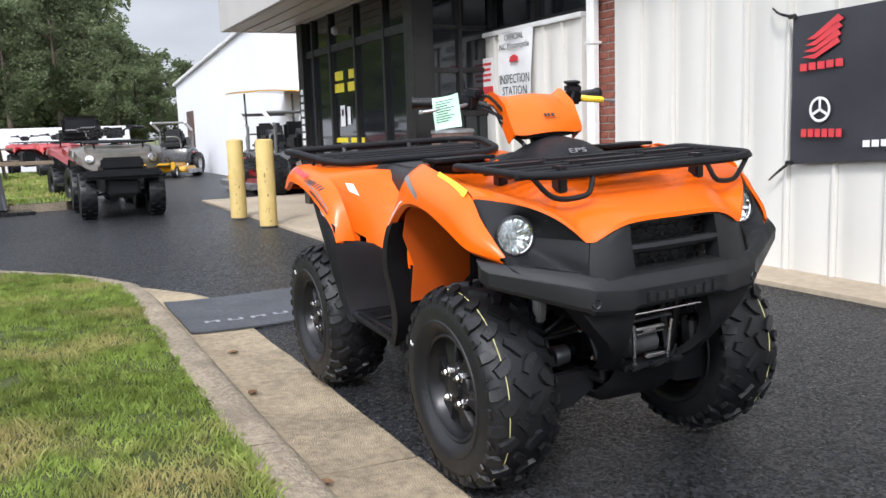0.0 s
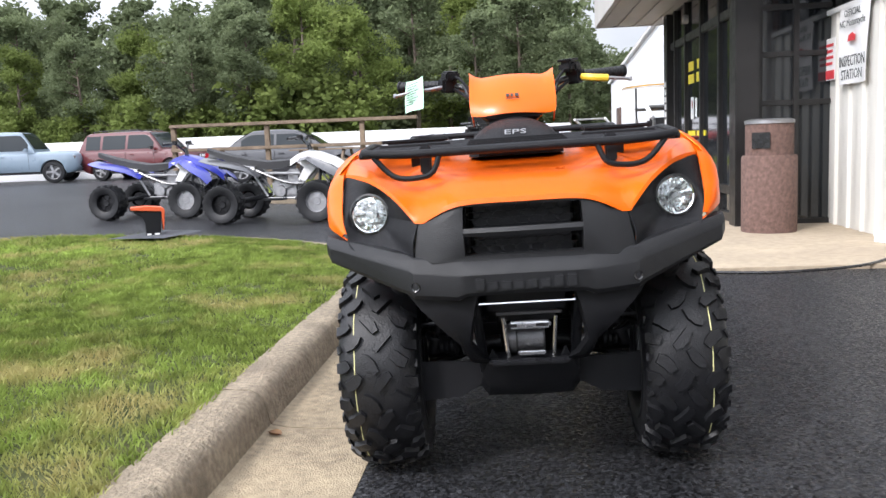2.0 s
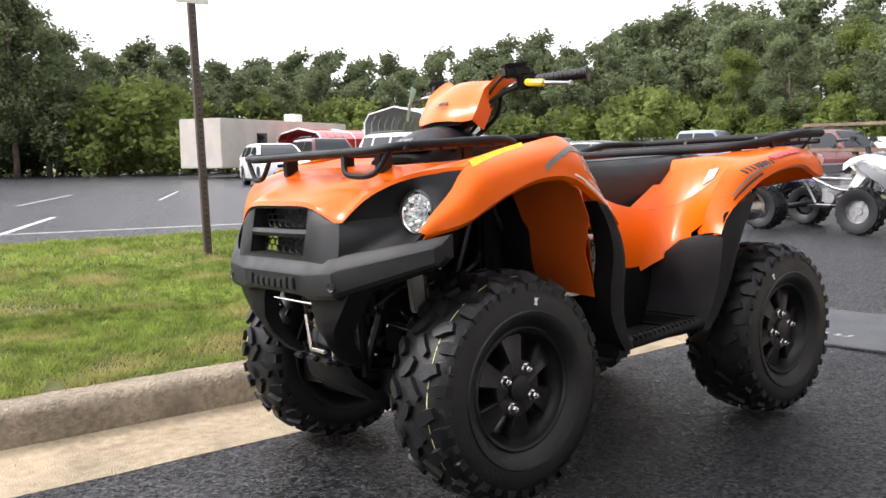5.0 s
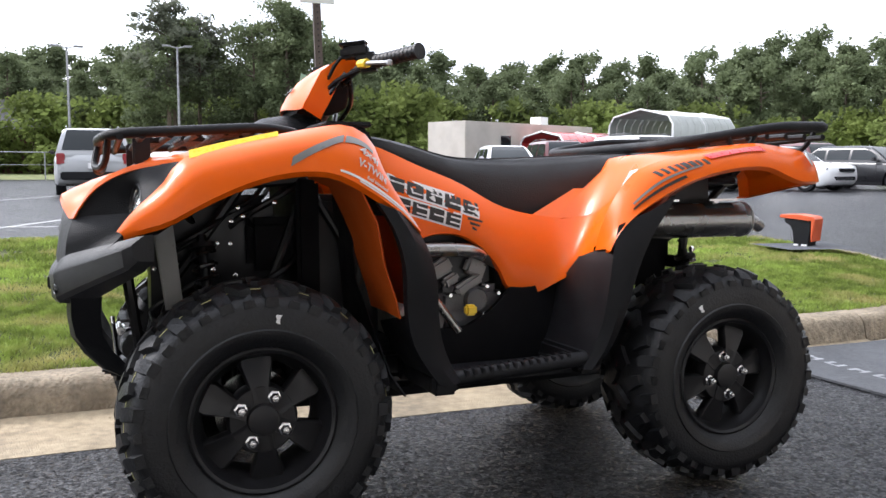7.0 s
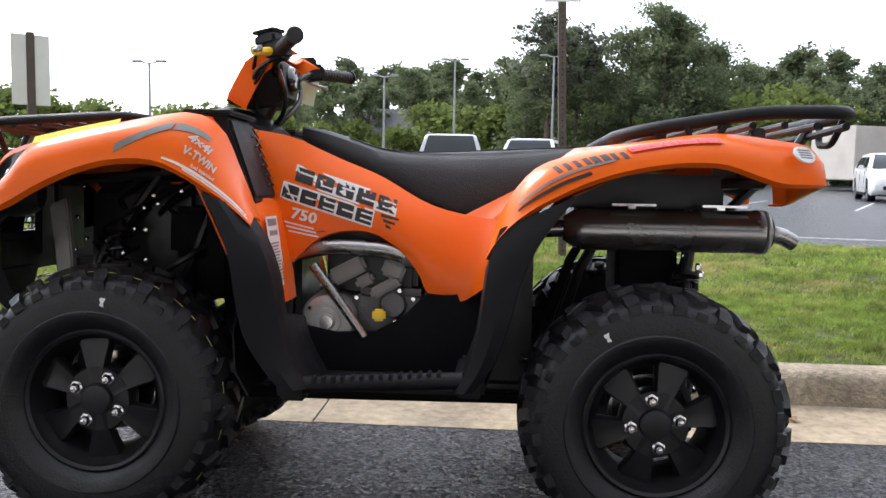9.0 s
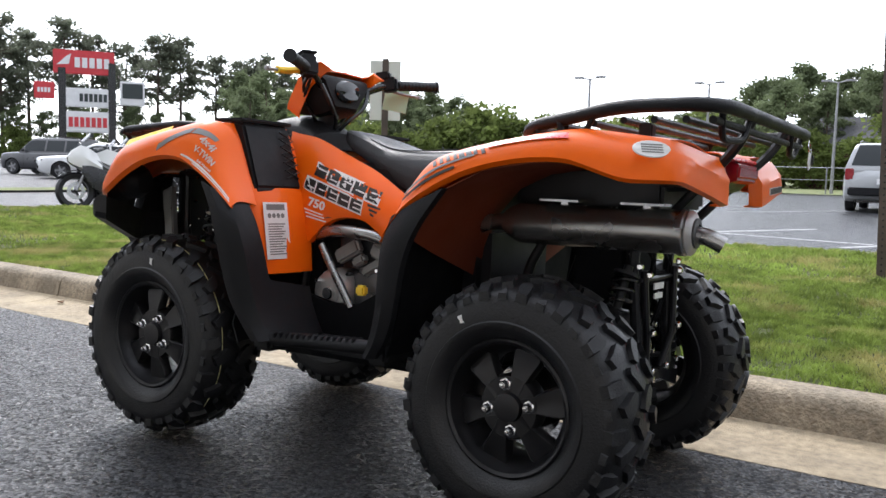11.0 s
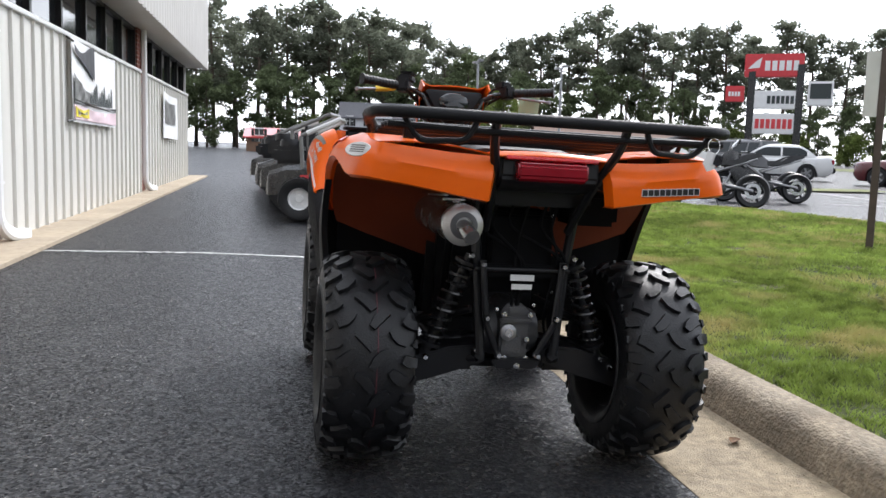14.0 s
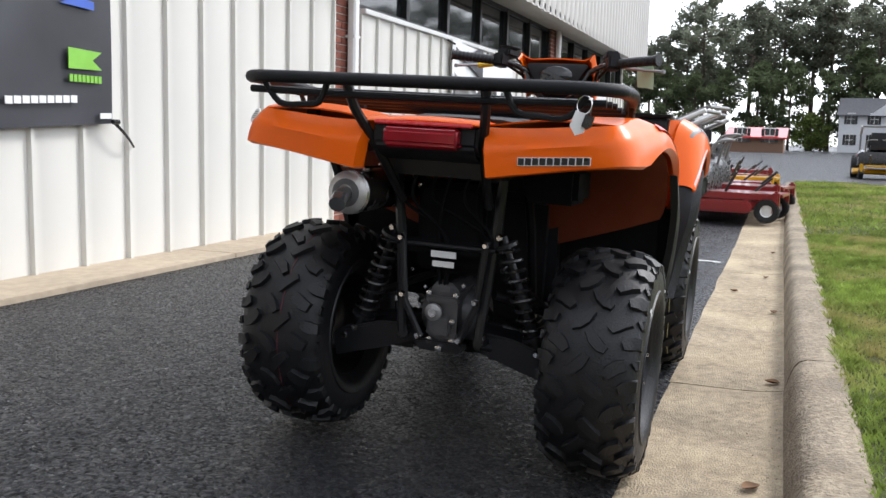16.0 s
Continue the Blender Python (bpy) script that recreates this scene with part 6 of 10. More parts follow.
def rear_flare():
    out = [(-0.295, 0.520, 0.712), (-0.272, 0.528, 0.64), (-0.262, 0.526, 0.56), (-0.248, 0.516, 0.46), (-0.222, 0.505, 0.38), (-0.20, 0.498, 0.34)]
    bac = [(-0.45, 0.540, 0.790), (-0.375, 0.543, 0.69), (-0.335, 0.538, 0.60), (-0.310, 0.526, 0.50), (-0.280, 0.512, 0.41), (-0.235, 0.500, 0.345)]
    O, I = resample(smooth_path(out, 4), 16), resample(smooth_path(bac, 4), 16)
    rows = []
    for o, i in zip(O, I):
        rows.append([Vector((o.x + 0.004, 0.26, min(o.z, 0.545))), Vector((o.x + 0.006, 0.37, min(o.z, 0.622))), Vector((o.x + 0.003, o.y - 0.035, min(o.z, 0.655))), o, o.lerp(i, 0.5) + Vector((0, 0.010, 0)), i, i + Vector((-0.003, -0.016, 0))])
    return loft(B(), rows, thick=0.004)


both("rear_flare", rear_flare, "black_plastic", "black plastic flare before the rear wheel")


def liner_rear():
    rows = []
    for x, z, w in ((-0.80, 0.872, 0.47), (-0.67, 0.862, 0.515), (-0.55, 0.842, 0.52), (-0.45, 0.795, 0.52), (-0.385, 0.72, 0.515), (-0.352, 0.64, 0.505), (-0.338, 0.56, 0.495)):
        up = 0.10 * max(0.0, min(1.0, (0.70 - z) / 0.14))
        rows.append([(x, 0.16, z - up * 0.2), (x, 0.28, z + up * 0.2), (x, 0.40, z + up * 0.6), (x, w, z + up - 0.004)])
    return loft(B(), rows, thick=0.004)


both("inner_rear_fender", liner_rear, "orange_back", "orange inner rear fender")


def splash_guard():
    rows = []
    for x, z in ((-0.322, 0.67), (-0.316, 0.58), (-0.306, 0.50), (-0.290, 0.42), (-0.268, 0.35)):
        rows.append([(x, 0.10 + 0.39 * k / 4, z) for k in range(5)])
    return loft(B(), rows, thick=0.004)


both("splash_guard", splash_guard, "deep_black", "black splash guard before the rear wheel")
bm = B()
box(bm, -0.86, -0.45, -0.17, 0.17, 0.76, 0.85, 0.01)
part("rear_tray", bm, M["frame"], atv, "black tray under the rear deck")
bm = B()
box(bm, -0.70, -0.52, -0.32, -0.17, 0.70, 0.80, 0.015)
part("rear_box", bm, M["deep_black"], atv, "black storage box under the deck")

# lower covers, foot rests
def lower_cover():
    bm = B()
    prism(bm, [(0.22, 0.30), (0.225, 0.45), (0.12, 0.425), (0.02, 0.43), (-0.05, 0.47), (-0.11, 0.535), (-0.18, 0.53), (-0.25, 0.56), (-0.285, 0.60), (-0.265, 0.33), (-0.2, 0.30)], "y", 0.236, 0.254, 0.004)
    return bm


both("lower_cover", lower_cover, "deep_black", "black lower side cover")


def footrest():
    bm = B()
    box(bm, -0.225, 0.175, 0.26, 0.43, 0.318, 0.334, 0.004)
    tube(bm, [(0.175, 0.47, 0.340), (0.02, 0.478, 0.352), (-0.215, 0.482, 0.366)], 0.020, 10)
    box(bm, 0.145, 0.215, 0.26, 0.49, 0.305, 0.36, 0.010)
    box(bm, -0.265, -0.195, 0.26, 0.49, 0.325, 0.385, 0.010)
    for k in range(14):
        x = -0.16 + k * 0.022
        box(bm, x - 0.005, x + 0.005, 0.455, 0.497, 0.365 - k * 0.0012, 0.384 - k * 0.0015, 0.002)
    return bm


both("footrest", footrest, "black_plastic", "black toothed footrest")


# engine and frame
bm = B()
box(bm, -0.11, 0.09, -0.18, 0.21, 0.36, 0.54, 0.02)
eng = part("engine", bm, M["engine_cast"], atv, "dark grey cast twin engine")
bm = B()
lathe(bm, [(0, 0.244), (0.020, 0.244), (0.022, 0.236), (0.034, 0.236), (0.036, 0.233), (0.050, 0.235), (0.066, 0.228), (0.074, 0.21), (0.078, 0.10), (0.078, -0.2)], pose(0.148, 0, 0.455, -90), 32)
part("clutch_cover", bm, M["muffler_cap"], eng, "round cast clutch cover")
part("oil_plug", lathe(B(), [(0, 0.250), (0.017, 0.250), (0.019, 0.246), (0.019, 0.240)], pose(0.148, 0, 0.455, -90), 20), M["chrome"], eng, "bright round plug")
bm = B()
box(bm, -0.08, 0.16, -0.15, 0.19, 0.53, 0.64, 0.015)
part("cylinder", bm, M["frame"], eng, "dark cylinder block")
for cx, cz, w, h, tilt in ((0.10, 0.585, 0.10, 0.045, 28), (0.055, 0.560, 0.05, 0.03, 28), (-0.02, 0.590, 0.06, 0.045, -22), (0.0, 0.545, 0.09, 0.03, 30)):
    part("valve_cover", box(B(), -w / 2, w / 2, 0.19, 0.222, -h / 2, h / 2, 0.008, pose(cx, 0, cz, 0, tilt)), M["decal_grey"], eng)
part("pump_cover", lathe(B(), [(0, 0.225), (0.030, 0.225), (0.036, 0.215), (0.036, 0.1)], pose(-0.02, 0, 0.50, -90), 20), M["engine_cast"], eng)
bm = B()
tube(bm, smooth_path([(0.185, 0.235, 0.60), (0.115, 0.247, 0.51), (0.048, 0.250, 0.42)], 4), 0.0125, 10)
part("engine_pipe", bm, M["muffler"], atv, "bare metal engine pipe")
for x, z in ((0.18, 0.41), (0.07, 0.52), (0.06, 0.41), (-0.04, 0.54), (-0.075, 0.52), (-0.03, 0.46), (0.19, 0.49)):
    part("engine_bolt", lathe(B(), [(0, 0.250), (0.0055, 0.250), (0.0065, 0.245), (0.0065, 0.20)], pose(x, 0, z, -90), 6), M["chrome"], atv, "bright engine bolt")
bm = B()
box(bm, -0.005, 0.028, 0.235, 0.262, 0.462, 0.492, 0.006)
part("filler_cap", bm, M["yellow_plastic"], atv, "yellow oil filler cap")
bm = B()
tube(bm, smooth_path([(0.23, 0.20, 0.625), (0.15, 0.225, 0.645), (0.05, 0.228, 0.645), (-0.02, 0.22, 0.635), (-0.10, 0.19, 0.60)], 4), 0.020, 10)
part("exhaust_header", bm, M["muffler"], atv, "steel exhaust header")
for nm, q in (("floor_pan", (-0.36, 0.40, -0.16, 0.16, 0.28, 0.36, 0.01)), ("fuel_tank", (-0.34, 0.30, -0.15, 0.15, 0.64, 0.86, 0.02)), ("gearbox", (-0.38, -0.10, -0.20, 0.20, 0.34, 0.70, 0.03)), ("bulkhead", (0.24, 0.45, -0.14, 0.14, 0.36, 0.80, 0.02))):
    part(nm, box(B(), *q), M["frame"], atv, "black inner chassis part")


def frame_tubes():
    bm = B()
    y = 0.155
    tube(bm, [(0.86, y * 0.8, 0.31), (0.35, y, 0.285), (-0.40, y, 0.285), (-0.80, y * 0.7, 0.33)], 0.016, 8)
    tube(bm, [(0.35, y, 0.285), (0.30, y, 0.60), (0.45, y, 0.84), (0.93, y, 0.80)], 0.014, 8)
    tube(bm, [(0.90, y, 0.82), (0.90, y, 0.62), (0.86, y * 0.8, 0.31)], 0.014, 8)
    tube(bm, [(0.60, y, 0.845), (0.78, y, 0.60), (0.86, y * 0.8, 0.33)], 0.013, 8)
    tube(bm, [(0.45, y, 0.82), (0.55, y, 0.55), (0.50, y, 0.30)], 0.013, 8)
    tube(bm, [(-0.40, y, 0.285), (-0.50, y, 0.60), (-0.62, y, 0.82), (-0.96, y, 0.83)], 0.014, 8)
    tube(bm, [(-0.80, y * 0.7, 0.33), (-0.78, y * 0.85, 0.60), (-0.80, y, 0.83)], 0.014, 8)
    return bm


both("frame_rail", frame_tubes, "frame", "black tubular frame rail")


def arms(x, yo):
    def make():
        bm = B()
        s = 1 if x > 0 else -1
        for xa, xb in ((x + 0.13 * s, x + 0.02), (x - 0.10 * s, x - 0.02)):
            tube(bm, [(xa, 0.11, 0.315), (xb, yo, 0.265)], 0.014, 8)
            tube(bm, [(xa - 0.03 * s, 0.13, 0.45), (xb, yo - 0.01, 0.385)], 0.012, 8)
        box(bm, x - 0.03, x + 0.03, yo - 0.03, yo + 0.02, 0.245, 0.405, 0.01)
        tube(bm, [(x, 0.08, 0.345), (x, yo - 0.16, 0.335)], 0.020, 10)
        tube(bm, [(x, yo - 0.16, 0.335), (x, yo - 0.03, 0.32)], 0.032, 12, r_end=0.018)
        return bm
    return make


both("suspension_arm", arms(0.6425, 0.335), "frame", "black front suspension arms")
both("suspension_arm", arms(-0.6425, 0.295), "frame", "black rear suspension arms")


def shock(top, low):
    def make():
        bm = B()
        t, l = Vector(top), Vector(low)
        tube(bm, [t, t.lerp(l, 0.55)], 0.012, 10)
        tube(bm, [t.lerp(l, 0.5), l], 0.018, 10)
        tube(bm, [t.lerp(l, 0.06), t.lerp(l, 0.09)], 0.034, 12)
        tube(bm, [t.lerp(l, 0.86), t.lerp(l, 0.89)], 0.034, 12)
        return bm
    return make


def coil(top, low):
    def make():
        t, l = Vector(top), Vector(low)
        d = (l - t).normalized()
        u = d.cross(Vector((1, 0, 0))).normalized()
        w = d.cross(u)
        pts = []
        for k in range(9 * 14 + 1):
            a = 2 * math.pi * k / 14
            pts.append(t.lerp(l, 0.09 + 0.77 * k / (9 * 14)) + 0.029 * (math.cos(a) * u + math.sin(a) * w))
        return tube(B(), pts, 0.0052, 6)
    return make


for tp, lw in (((-0.775, 0.150, 0.612), (-0.745, 0.262, 0.315)), ((0.72, 0.175, 0.70), (0.70, 0.285, 0.335))):
    both("shock_absorber", shock(tp, lw), "frame", "black shock absorber")
    both("coil_spring", coil(tp, lw), "gloss_black", "black coil spring")


def front_guard():
    bm = B()
    prism(bm, [(0.775, 0.50), (0.815, 0.50), (0.845, 0.74), (0.80, 0.76)], "y", 0.285, 0.31, 0.004)
    return bm


both("shock_guard", front_guard, "decal_grey", "black guard beside the front shock")
bm = B()
lathe(bm, [(0, -0.09), (0.06, -0.085), (0.075, -0.05), (0.075, 0.05), (0.06, 0.085), (0, 0.09)], pose(-0.66, 0, 0.375, 90), 20)
prism(bm, [(-0.036, 0.305), (0.040, 0.305), (0.046, 0.335), (0.042, 0.425), (0.046, 0.432), (0.044, 0.452), (0.026, 0.476), (-0.012, 0.476), (-0.040, 0.452), (-0.040, 0.432), (-0.034, 0.425), (-0.040, 0.335)], "x", -0.772, -0.60, 0.008)
box(bm, -0.786, -0.77, -0.045, 0.050, 0.418, 0.436, 0.005)
box(bm, -0.781, -0.77, -0.022, 0.030, 0.444, 0.468, 0.005)
box(bm, -0.783, -0.77, -0.020, 0.048, 0.325, 0.385, 0.006)
drive = part("rear_drive_case", bm, M["engine_cast"], atv, "grey cast rear drive case")
part("drain_boss", lathe(B(), [(0, 0.0), (0.024, 0.0), (0.024, 0.010), (0.020, 0.013), (0, 0.013)], pose(-0.782, 0.026, 0.392, 0, -90), 20), M["alu"], drive)
part("drain_plug", lathe(B(), [(0, 0.013), (0.013, 0.013), (0.013, 0.018), (0.007, 0.018), (0.007, 0.015), (0, 0.015)], pose(-0.782, 0.026, 0.392, 0, -90), 6), M["chrome"], drive, "bright hexagon plug")
for y, z in ((-0.030, 0.318), (0.034, 0.318), (-0.036, 0.444), (0.040, 0.444), (-0.030, 0.372)):
    part("case_bolt", lathe(B(), [(0, 0), (0.008, 0), (0.008, 0.010), (0, 0.012)], pose(-0.782, y, z, 0, -90), 6), M["chrome"], drive, "bright case bolt")
part("hitch_plate", prism(B(), [(-0.075, 0.312), (-0.06, 0.288), (0.06, 0.288), (0.075, 0.312), (0.05, 0.318), (-0.05, 0.318)], "x", -0.80, -0.775, 0.004), M["frame"], atv, "black plate below the drive case")
part("plate_bolt", lathe(B(), [(0, 0), (0.010, 0), (0.010, 0.008), (0, 0.010)], pose(-0.80, 0.0, 0.298, 0, -90), 6), M["chrome"], atv, "bright plate bolt")


def rear_links():
    bm = B()
    tube(bm, [(-0.805, 0.118, 0.60), (-0.815, 0.10, 0.42), (-0.80, 0.055, 0.325)], 0.010, 8)
    box(bm, -0.72, -0.58, 0.10, 0.30, 0.262, 0.315, 0.012)
    return bm


both("rear_link", rear_links, "frame", "black rear suspension link")


def rear_arm():
    """Pressed lower arm: a deep plate with a turned edge, wider at the wheel."""
    bm = B()
    prism(bm, [(0.085, 0.345), (0.085, 0.298), (0.20, 0.262), (0.325, 0.225), (0.335, 0.285), (0.30, 0.305), (0.19, 0.335)], "x", -0.765, -0.752, 0.003)
    prism(bm, [(0.085, 0.352), (0.085, 0.345), (0.19, 0.335), (0.30, 0.305), (0.335, 0.285), (0.335, 0.292), (0.30, 0.313), (0.19, 0.343)], "x", -0.765, -0.56, 0.002)
    return bm


both("rear_arm", rear_arm, "frame", "black pressed rear suspension arm")


for sg in (1, -1):
    for x, y, z in ((-0.815, 0.118, 0.590), (-0.825, 0.102, 0.44), (-0.812, 0.058, 0.330), (-0.80, 0.15, 0.612), (-0.775, 0.262, 0.315), (-0.79, 0.118, 0.342), (-0.76, 0.30, 0.285)):
        part("rear_bolt", lathe(B(), [(0, 0.0), (0.0105, 0.0), (0.0105, 0.008), (0.0065, 0.013), (0, 0.013)], pose(x, sg * y, z, 0, -90), 6), M["chrome"], atv, "bright suspension bolt")
part("cross_rod", tube(B(), [(-0.80, -0.14, 0.575), (-0.80, 0.14, 0.575)], 0.006, 8), M["frame"], atv, "black cross rod")
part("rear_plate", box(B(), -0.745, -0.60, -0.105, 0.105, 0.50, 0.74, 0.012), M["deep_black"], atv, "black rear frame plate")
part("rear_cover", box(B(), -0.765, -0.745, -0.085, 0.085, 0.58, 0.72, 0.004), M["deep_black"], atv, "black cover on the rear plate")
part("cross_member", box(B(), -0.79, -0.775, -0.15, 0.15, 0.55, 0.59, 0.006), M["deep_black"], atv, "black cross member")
bm = B()
box(bm, -0.806, -0.802, -0.035, 0.035, 0.545, 0.562)
box(bm, -0.806, -0.802, -0.03, 0.03, 0.52, 0.535)
part("data_plate", bm, M["decal_white"], atv, "small white data sticker")

# cables and small bolts about the rear frame
for k in range(6):
    q = random.Random(k + 90)
    y0, y1 = q.uniform(-0.13, 0.13), q.uniform(-0.16, 0.16)
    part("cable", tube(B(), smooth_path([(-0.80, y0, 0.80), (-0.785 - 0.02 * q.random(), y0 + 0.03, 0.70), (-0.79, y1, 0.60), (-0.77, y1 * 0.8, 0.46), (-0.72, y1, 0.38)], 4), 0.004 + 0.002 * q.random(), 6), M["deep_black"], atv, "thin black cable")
for y, z in ((-0.09, 0.73), (0.09, 0.73), (-0.135, 0.66), (0.13, 0.64), (-0.10, 0.51), (0.10, 0.50), (0.0, 0.76), (-0.05, 0.47), (0.06, 0.455)):
    part("small_bolt", lathe(B(), [(0, 0), (0.0055, 0), (0.0055, 0.006), (0, 0.008)], pose(-0.768 - (0.02 if abs(z - 0.575) < 0.03 else 0), y, z, 0, -90), 6), M["chrome"], atv, "small bright bolt")

# muffler
bm = B()
mm = pose(-0.45, 0.215, 0.708, 0, -90, 0)
lathe(bm, [(0, 0.0), (0.030, 0.0), (0.044, 0.02), (0.052, 0.04), (0.054, 0.05), (0.054, 0.47), (0.0565, 0.474), (0.0565, 0.490), (0.052, 0.494), (0, 0.494)], mm, 36)
muf = part("muffler", bm, M["muffler"], atv, "brushed steel muffler")
bm = B()
lathe(bm, [(0, 0.496), (0.053, 0.496), (0.055, 0.500), (0.050, 0.506), (0.030, 0.514), (0, 0.514)], mm, 32)
part("end_cap", bm, M["muffler_cap"], muf, "pale cast end cap")
part("outlet_plate", lathe(B(), [(0.022, 0.514), (0.022, 0.518), (0.036, 0.516), (0.037, 0.508)], mm, 28), M["engine_cast"], muf, "dark plate round the outlet")
bm = B()
tube(bm, smooth_path([(-0.958, 0.215, 0.705), (-0.99, 0.214, 0.700), (-1.025, 0.206, 0.683)], 4), 0.021, 14)
part("tail_pipe", bm, M["muffler"], muf, "short steel tail pipe")
for x in (-0.62, -0.84):
    bm = B()
    box(bm, x - 0.055, x + 0.055, 0.20, 0.262, 0.768, 0.774, 0.002)
    box(bm, x - 0.010, x + 0.010, 0.205, 0.225, 0.757, 0.769, 0.002)
    part("muffler_bracket", bm, M["chrome"], muf, "bright muffler bracket")
bm = B()
tube(bm, smooth_path([(-0.46, 0.215, 0.708), (-0.38, 0.21, 0.70), (-0.30, 0.18, 0.66), (-0.15, 0.17, 0.62)], 4), 0.022, 12)
part("exhaust_pipe", bm, M["muffler"], muf, "steel exhaust pipe")

# skid plates, winch
bm = B()
rows = []
for x, z, w in ((0.93, 0.36, 0.10), (0.90, 0.285, 0.13), (0.84, 0.235, 0.14), (0.45, 0.225, 0.16), (-0.55, 0.235, 0.16), (-0.62, 0.27, 0.12)):
    rows.append([(x, -w, z + 0.03), (x, -w * 0.85, z), (x, 0, z - 0.004), (x, w * 0.85, z), (x, w, z + 0.03)])
loft(bm, rows, thick=0.006)
part("skid_plate", bm, M["black_plastic"], atv, "black plastic skid plate")


def arm_guard():
    bm = B()
    prism(bm, [(0.12, 0.27), (0.12, 0.325), (0.33, 0.335), (0.345, 0.215), (0.20, 0.225)], "x", 0.80, 0.812, 0.003)
    prism(bm, [(0.12, 0.255), (0.12, 0.262), (0.345, 0.222), (0.345, 0.214)], "x", 0.58, 0.80, 0.002)
    return bm


both("arm_guard", arm_guard, "black_plastic", "black suspension arm guard")
winch = part("winch", lathe(B(), [(0, -0.045), (0.030, -0.045), (0.034, -0.04), (0.034, 0.03), (0.040, 0.034), (0.040, 0.06), (0.03, 0.066), (0, 0.066)], pose(0.885, 0.0, 0.405, 90, 0, 0), 24), M["engine_cast"], atv, "dark grey winch drum and motor")
bm = B()
box(bm, 0.905, 0.93, -0.052, 0.062, 0.44, 0.462, 0.006)
box(bm, 0.92, 0.932, -0.040, 0.048, 0.445, 0.457, 0.002)
tube(bm, [(0.935, -0.066, 0.475), (0.925, -0.056, 0.365)], 0.006, 8)
tube(bm, [(0.935, 0.076, 0.475), (0.925, 0.066, 0.365)], 0.006, 8)
part("fairlead", bm, M["chrome"], winch, "bright roller fairlead")
for y0, y1, z0, z1 in ((-0.060, -0.030, 0.447, 0.456), (0.022, 0.055, 0.447, 0.456)):
    part("fairlead_slot", box(B(), 0.929, 0.935, y0, y1, z0, z1, 0.001), M["gloss_black"], winch)
part("winch_plate", box(B(), 0.895, 0.918, -0.085, 0.095, 0.478, 0.486, 0.002), M["engine_cast"], winch, "grey winch mounting plate")
part("winch_foot", box(B(), 0.93, 0.945, -0.03, 0.045, 0.372, 0.384, 0.003), M["chrome"], winch, "bright hook plate")
for sg in (-1, 1):
    part("tie_rod", tube(B(), [(0.80, sg * 0.12, 0.455), (0.765, sg * 0.34, 0.43)], 0.0075, 8), M["frame"], atv, "black steering tie rod")
    boot = lathe(B(), [(0.016, 0)] + [(0.030 - 0.0022 * k + (0.005 if k % 2 else 0), 0.008 * k) for k in range(1, 9)] + [(0.014, 0.074), (0, 0.076)], look((0.70, sg * 0.205, 0.352), (0.70, sg * -0.4, 0.372)), 14)
    part("axle_boot", boot, M["tyre"], atv, "ribbed rubber axle boot")
    part("axle_cup", lathe(B(), [(0, 0), (0.030, 0), (0.033, 0.012), (0.030, 0.05), (0.018, 0.056), (0, 0.056)], look((0.70, sg * 0.195, 0.352), (0.70, sg * 0.6, 0.33)), 16), M["alu"], atv, "bare metal axle cup")
    part("brake_hose", tube(B(), smooth_path([(0.74, sg * 0.15, 0.56), (0.80, sg * 0.22, 0.50), (0.77, sg * 0.30, 0.44), (0.72, sg * 0.33, 0.38)], 4), 0.005, 6), M["gloss_black"], atv, "black brake hose")
    part("caliper", box(B(), 0.70, 0.755, sg * 0.335 - 0.018, sg * 0.335 + 0.018, 0.30, 0.40, 0.010), M["alu"], atv, "grey brake caliper")
    for x, y, z in ((0.815, 0.135, 0.50), (0.80, 0.16, 0.45), (0.80, 0.335, 0.43), (0.83, 0.14, 0.37), (0.80, 0.33, 0.30)):
        part("front_bolt", lathe(B(), [(0, 0.0), (0.009, 0.0), (0.009, 0.007), (0.005, 0.011), (0, 0.011)], pose(x, sg * y, z, 0, 90), 6), M["chrome"], atv, "bright suspension bolt")
bm = B()
box(bm, 0.85, 0.95, -0.11, 0.11, 0.345, 0.362, 0.006)
for y in (-0.075, 0.0, 0.075):
    box(bm, 0.94, 0.965, y - 0.022, y + 0.022, 0.348, 0.366, 0.006)
part("winch_mount", bm, M["frame"], atv, "black winch mount")
bm = B()
tube(bm, [(1.01, -0.125, 0.53), (1.01, 0.125, 0.53)], 0.004, 8)
part("bumper_rod", bm, M["chrome"], atv, "bright rod under the bumper")
for k in range(14):
    a = random.Random(k)
    x, y, z = 0.5 + 0.3 * a.random(), (a.random() - 0.5) * 0.3, 0.45 + 0.32 * a.random()
    part("hose", tube(B(), smooth_path([(x, y, z), (x + 0.06, y + 0.05, z + 0.05), (x - 0.05, y + 0.08, z + 0.12), (x - 0.1, y, z + 0.16)], 4), 0.006 + 0.004 * a.random(), 6), M["frame"], atv, "black rubber hose")
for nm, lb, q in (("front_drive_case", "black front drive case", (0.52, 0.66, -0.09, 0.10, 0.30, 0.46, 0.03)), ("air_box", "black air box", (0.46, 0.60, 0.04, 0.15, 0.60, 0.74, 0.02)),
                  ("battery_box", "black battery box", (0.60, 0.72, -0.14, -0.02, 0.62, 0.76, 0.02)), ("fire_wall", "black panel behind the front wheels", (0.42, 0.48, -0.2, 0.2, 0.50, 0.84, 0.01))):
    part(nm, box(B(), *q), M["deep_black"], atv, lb)
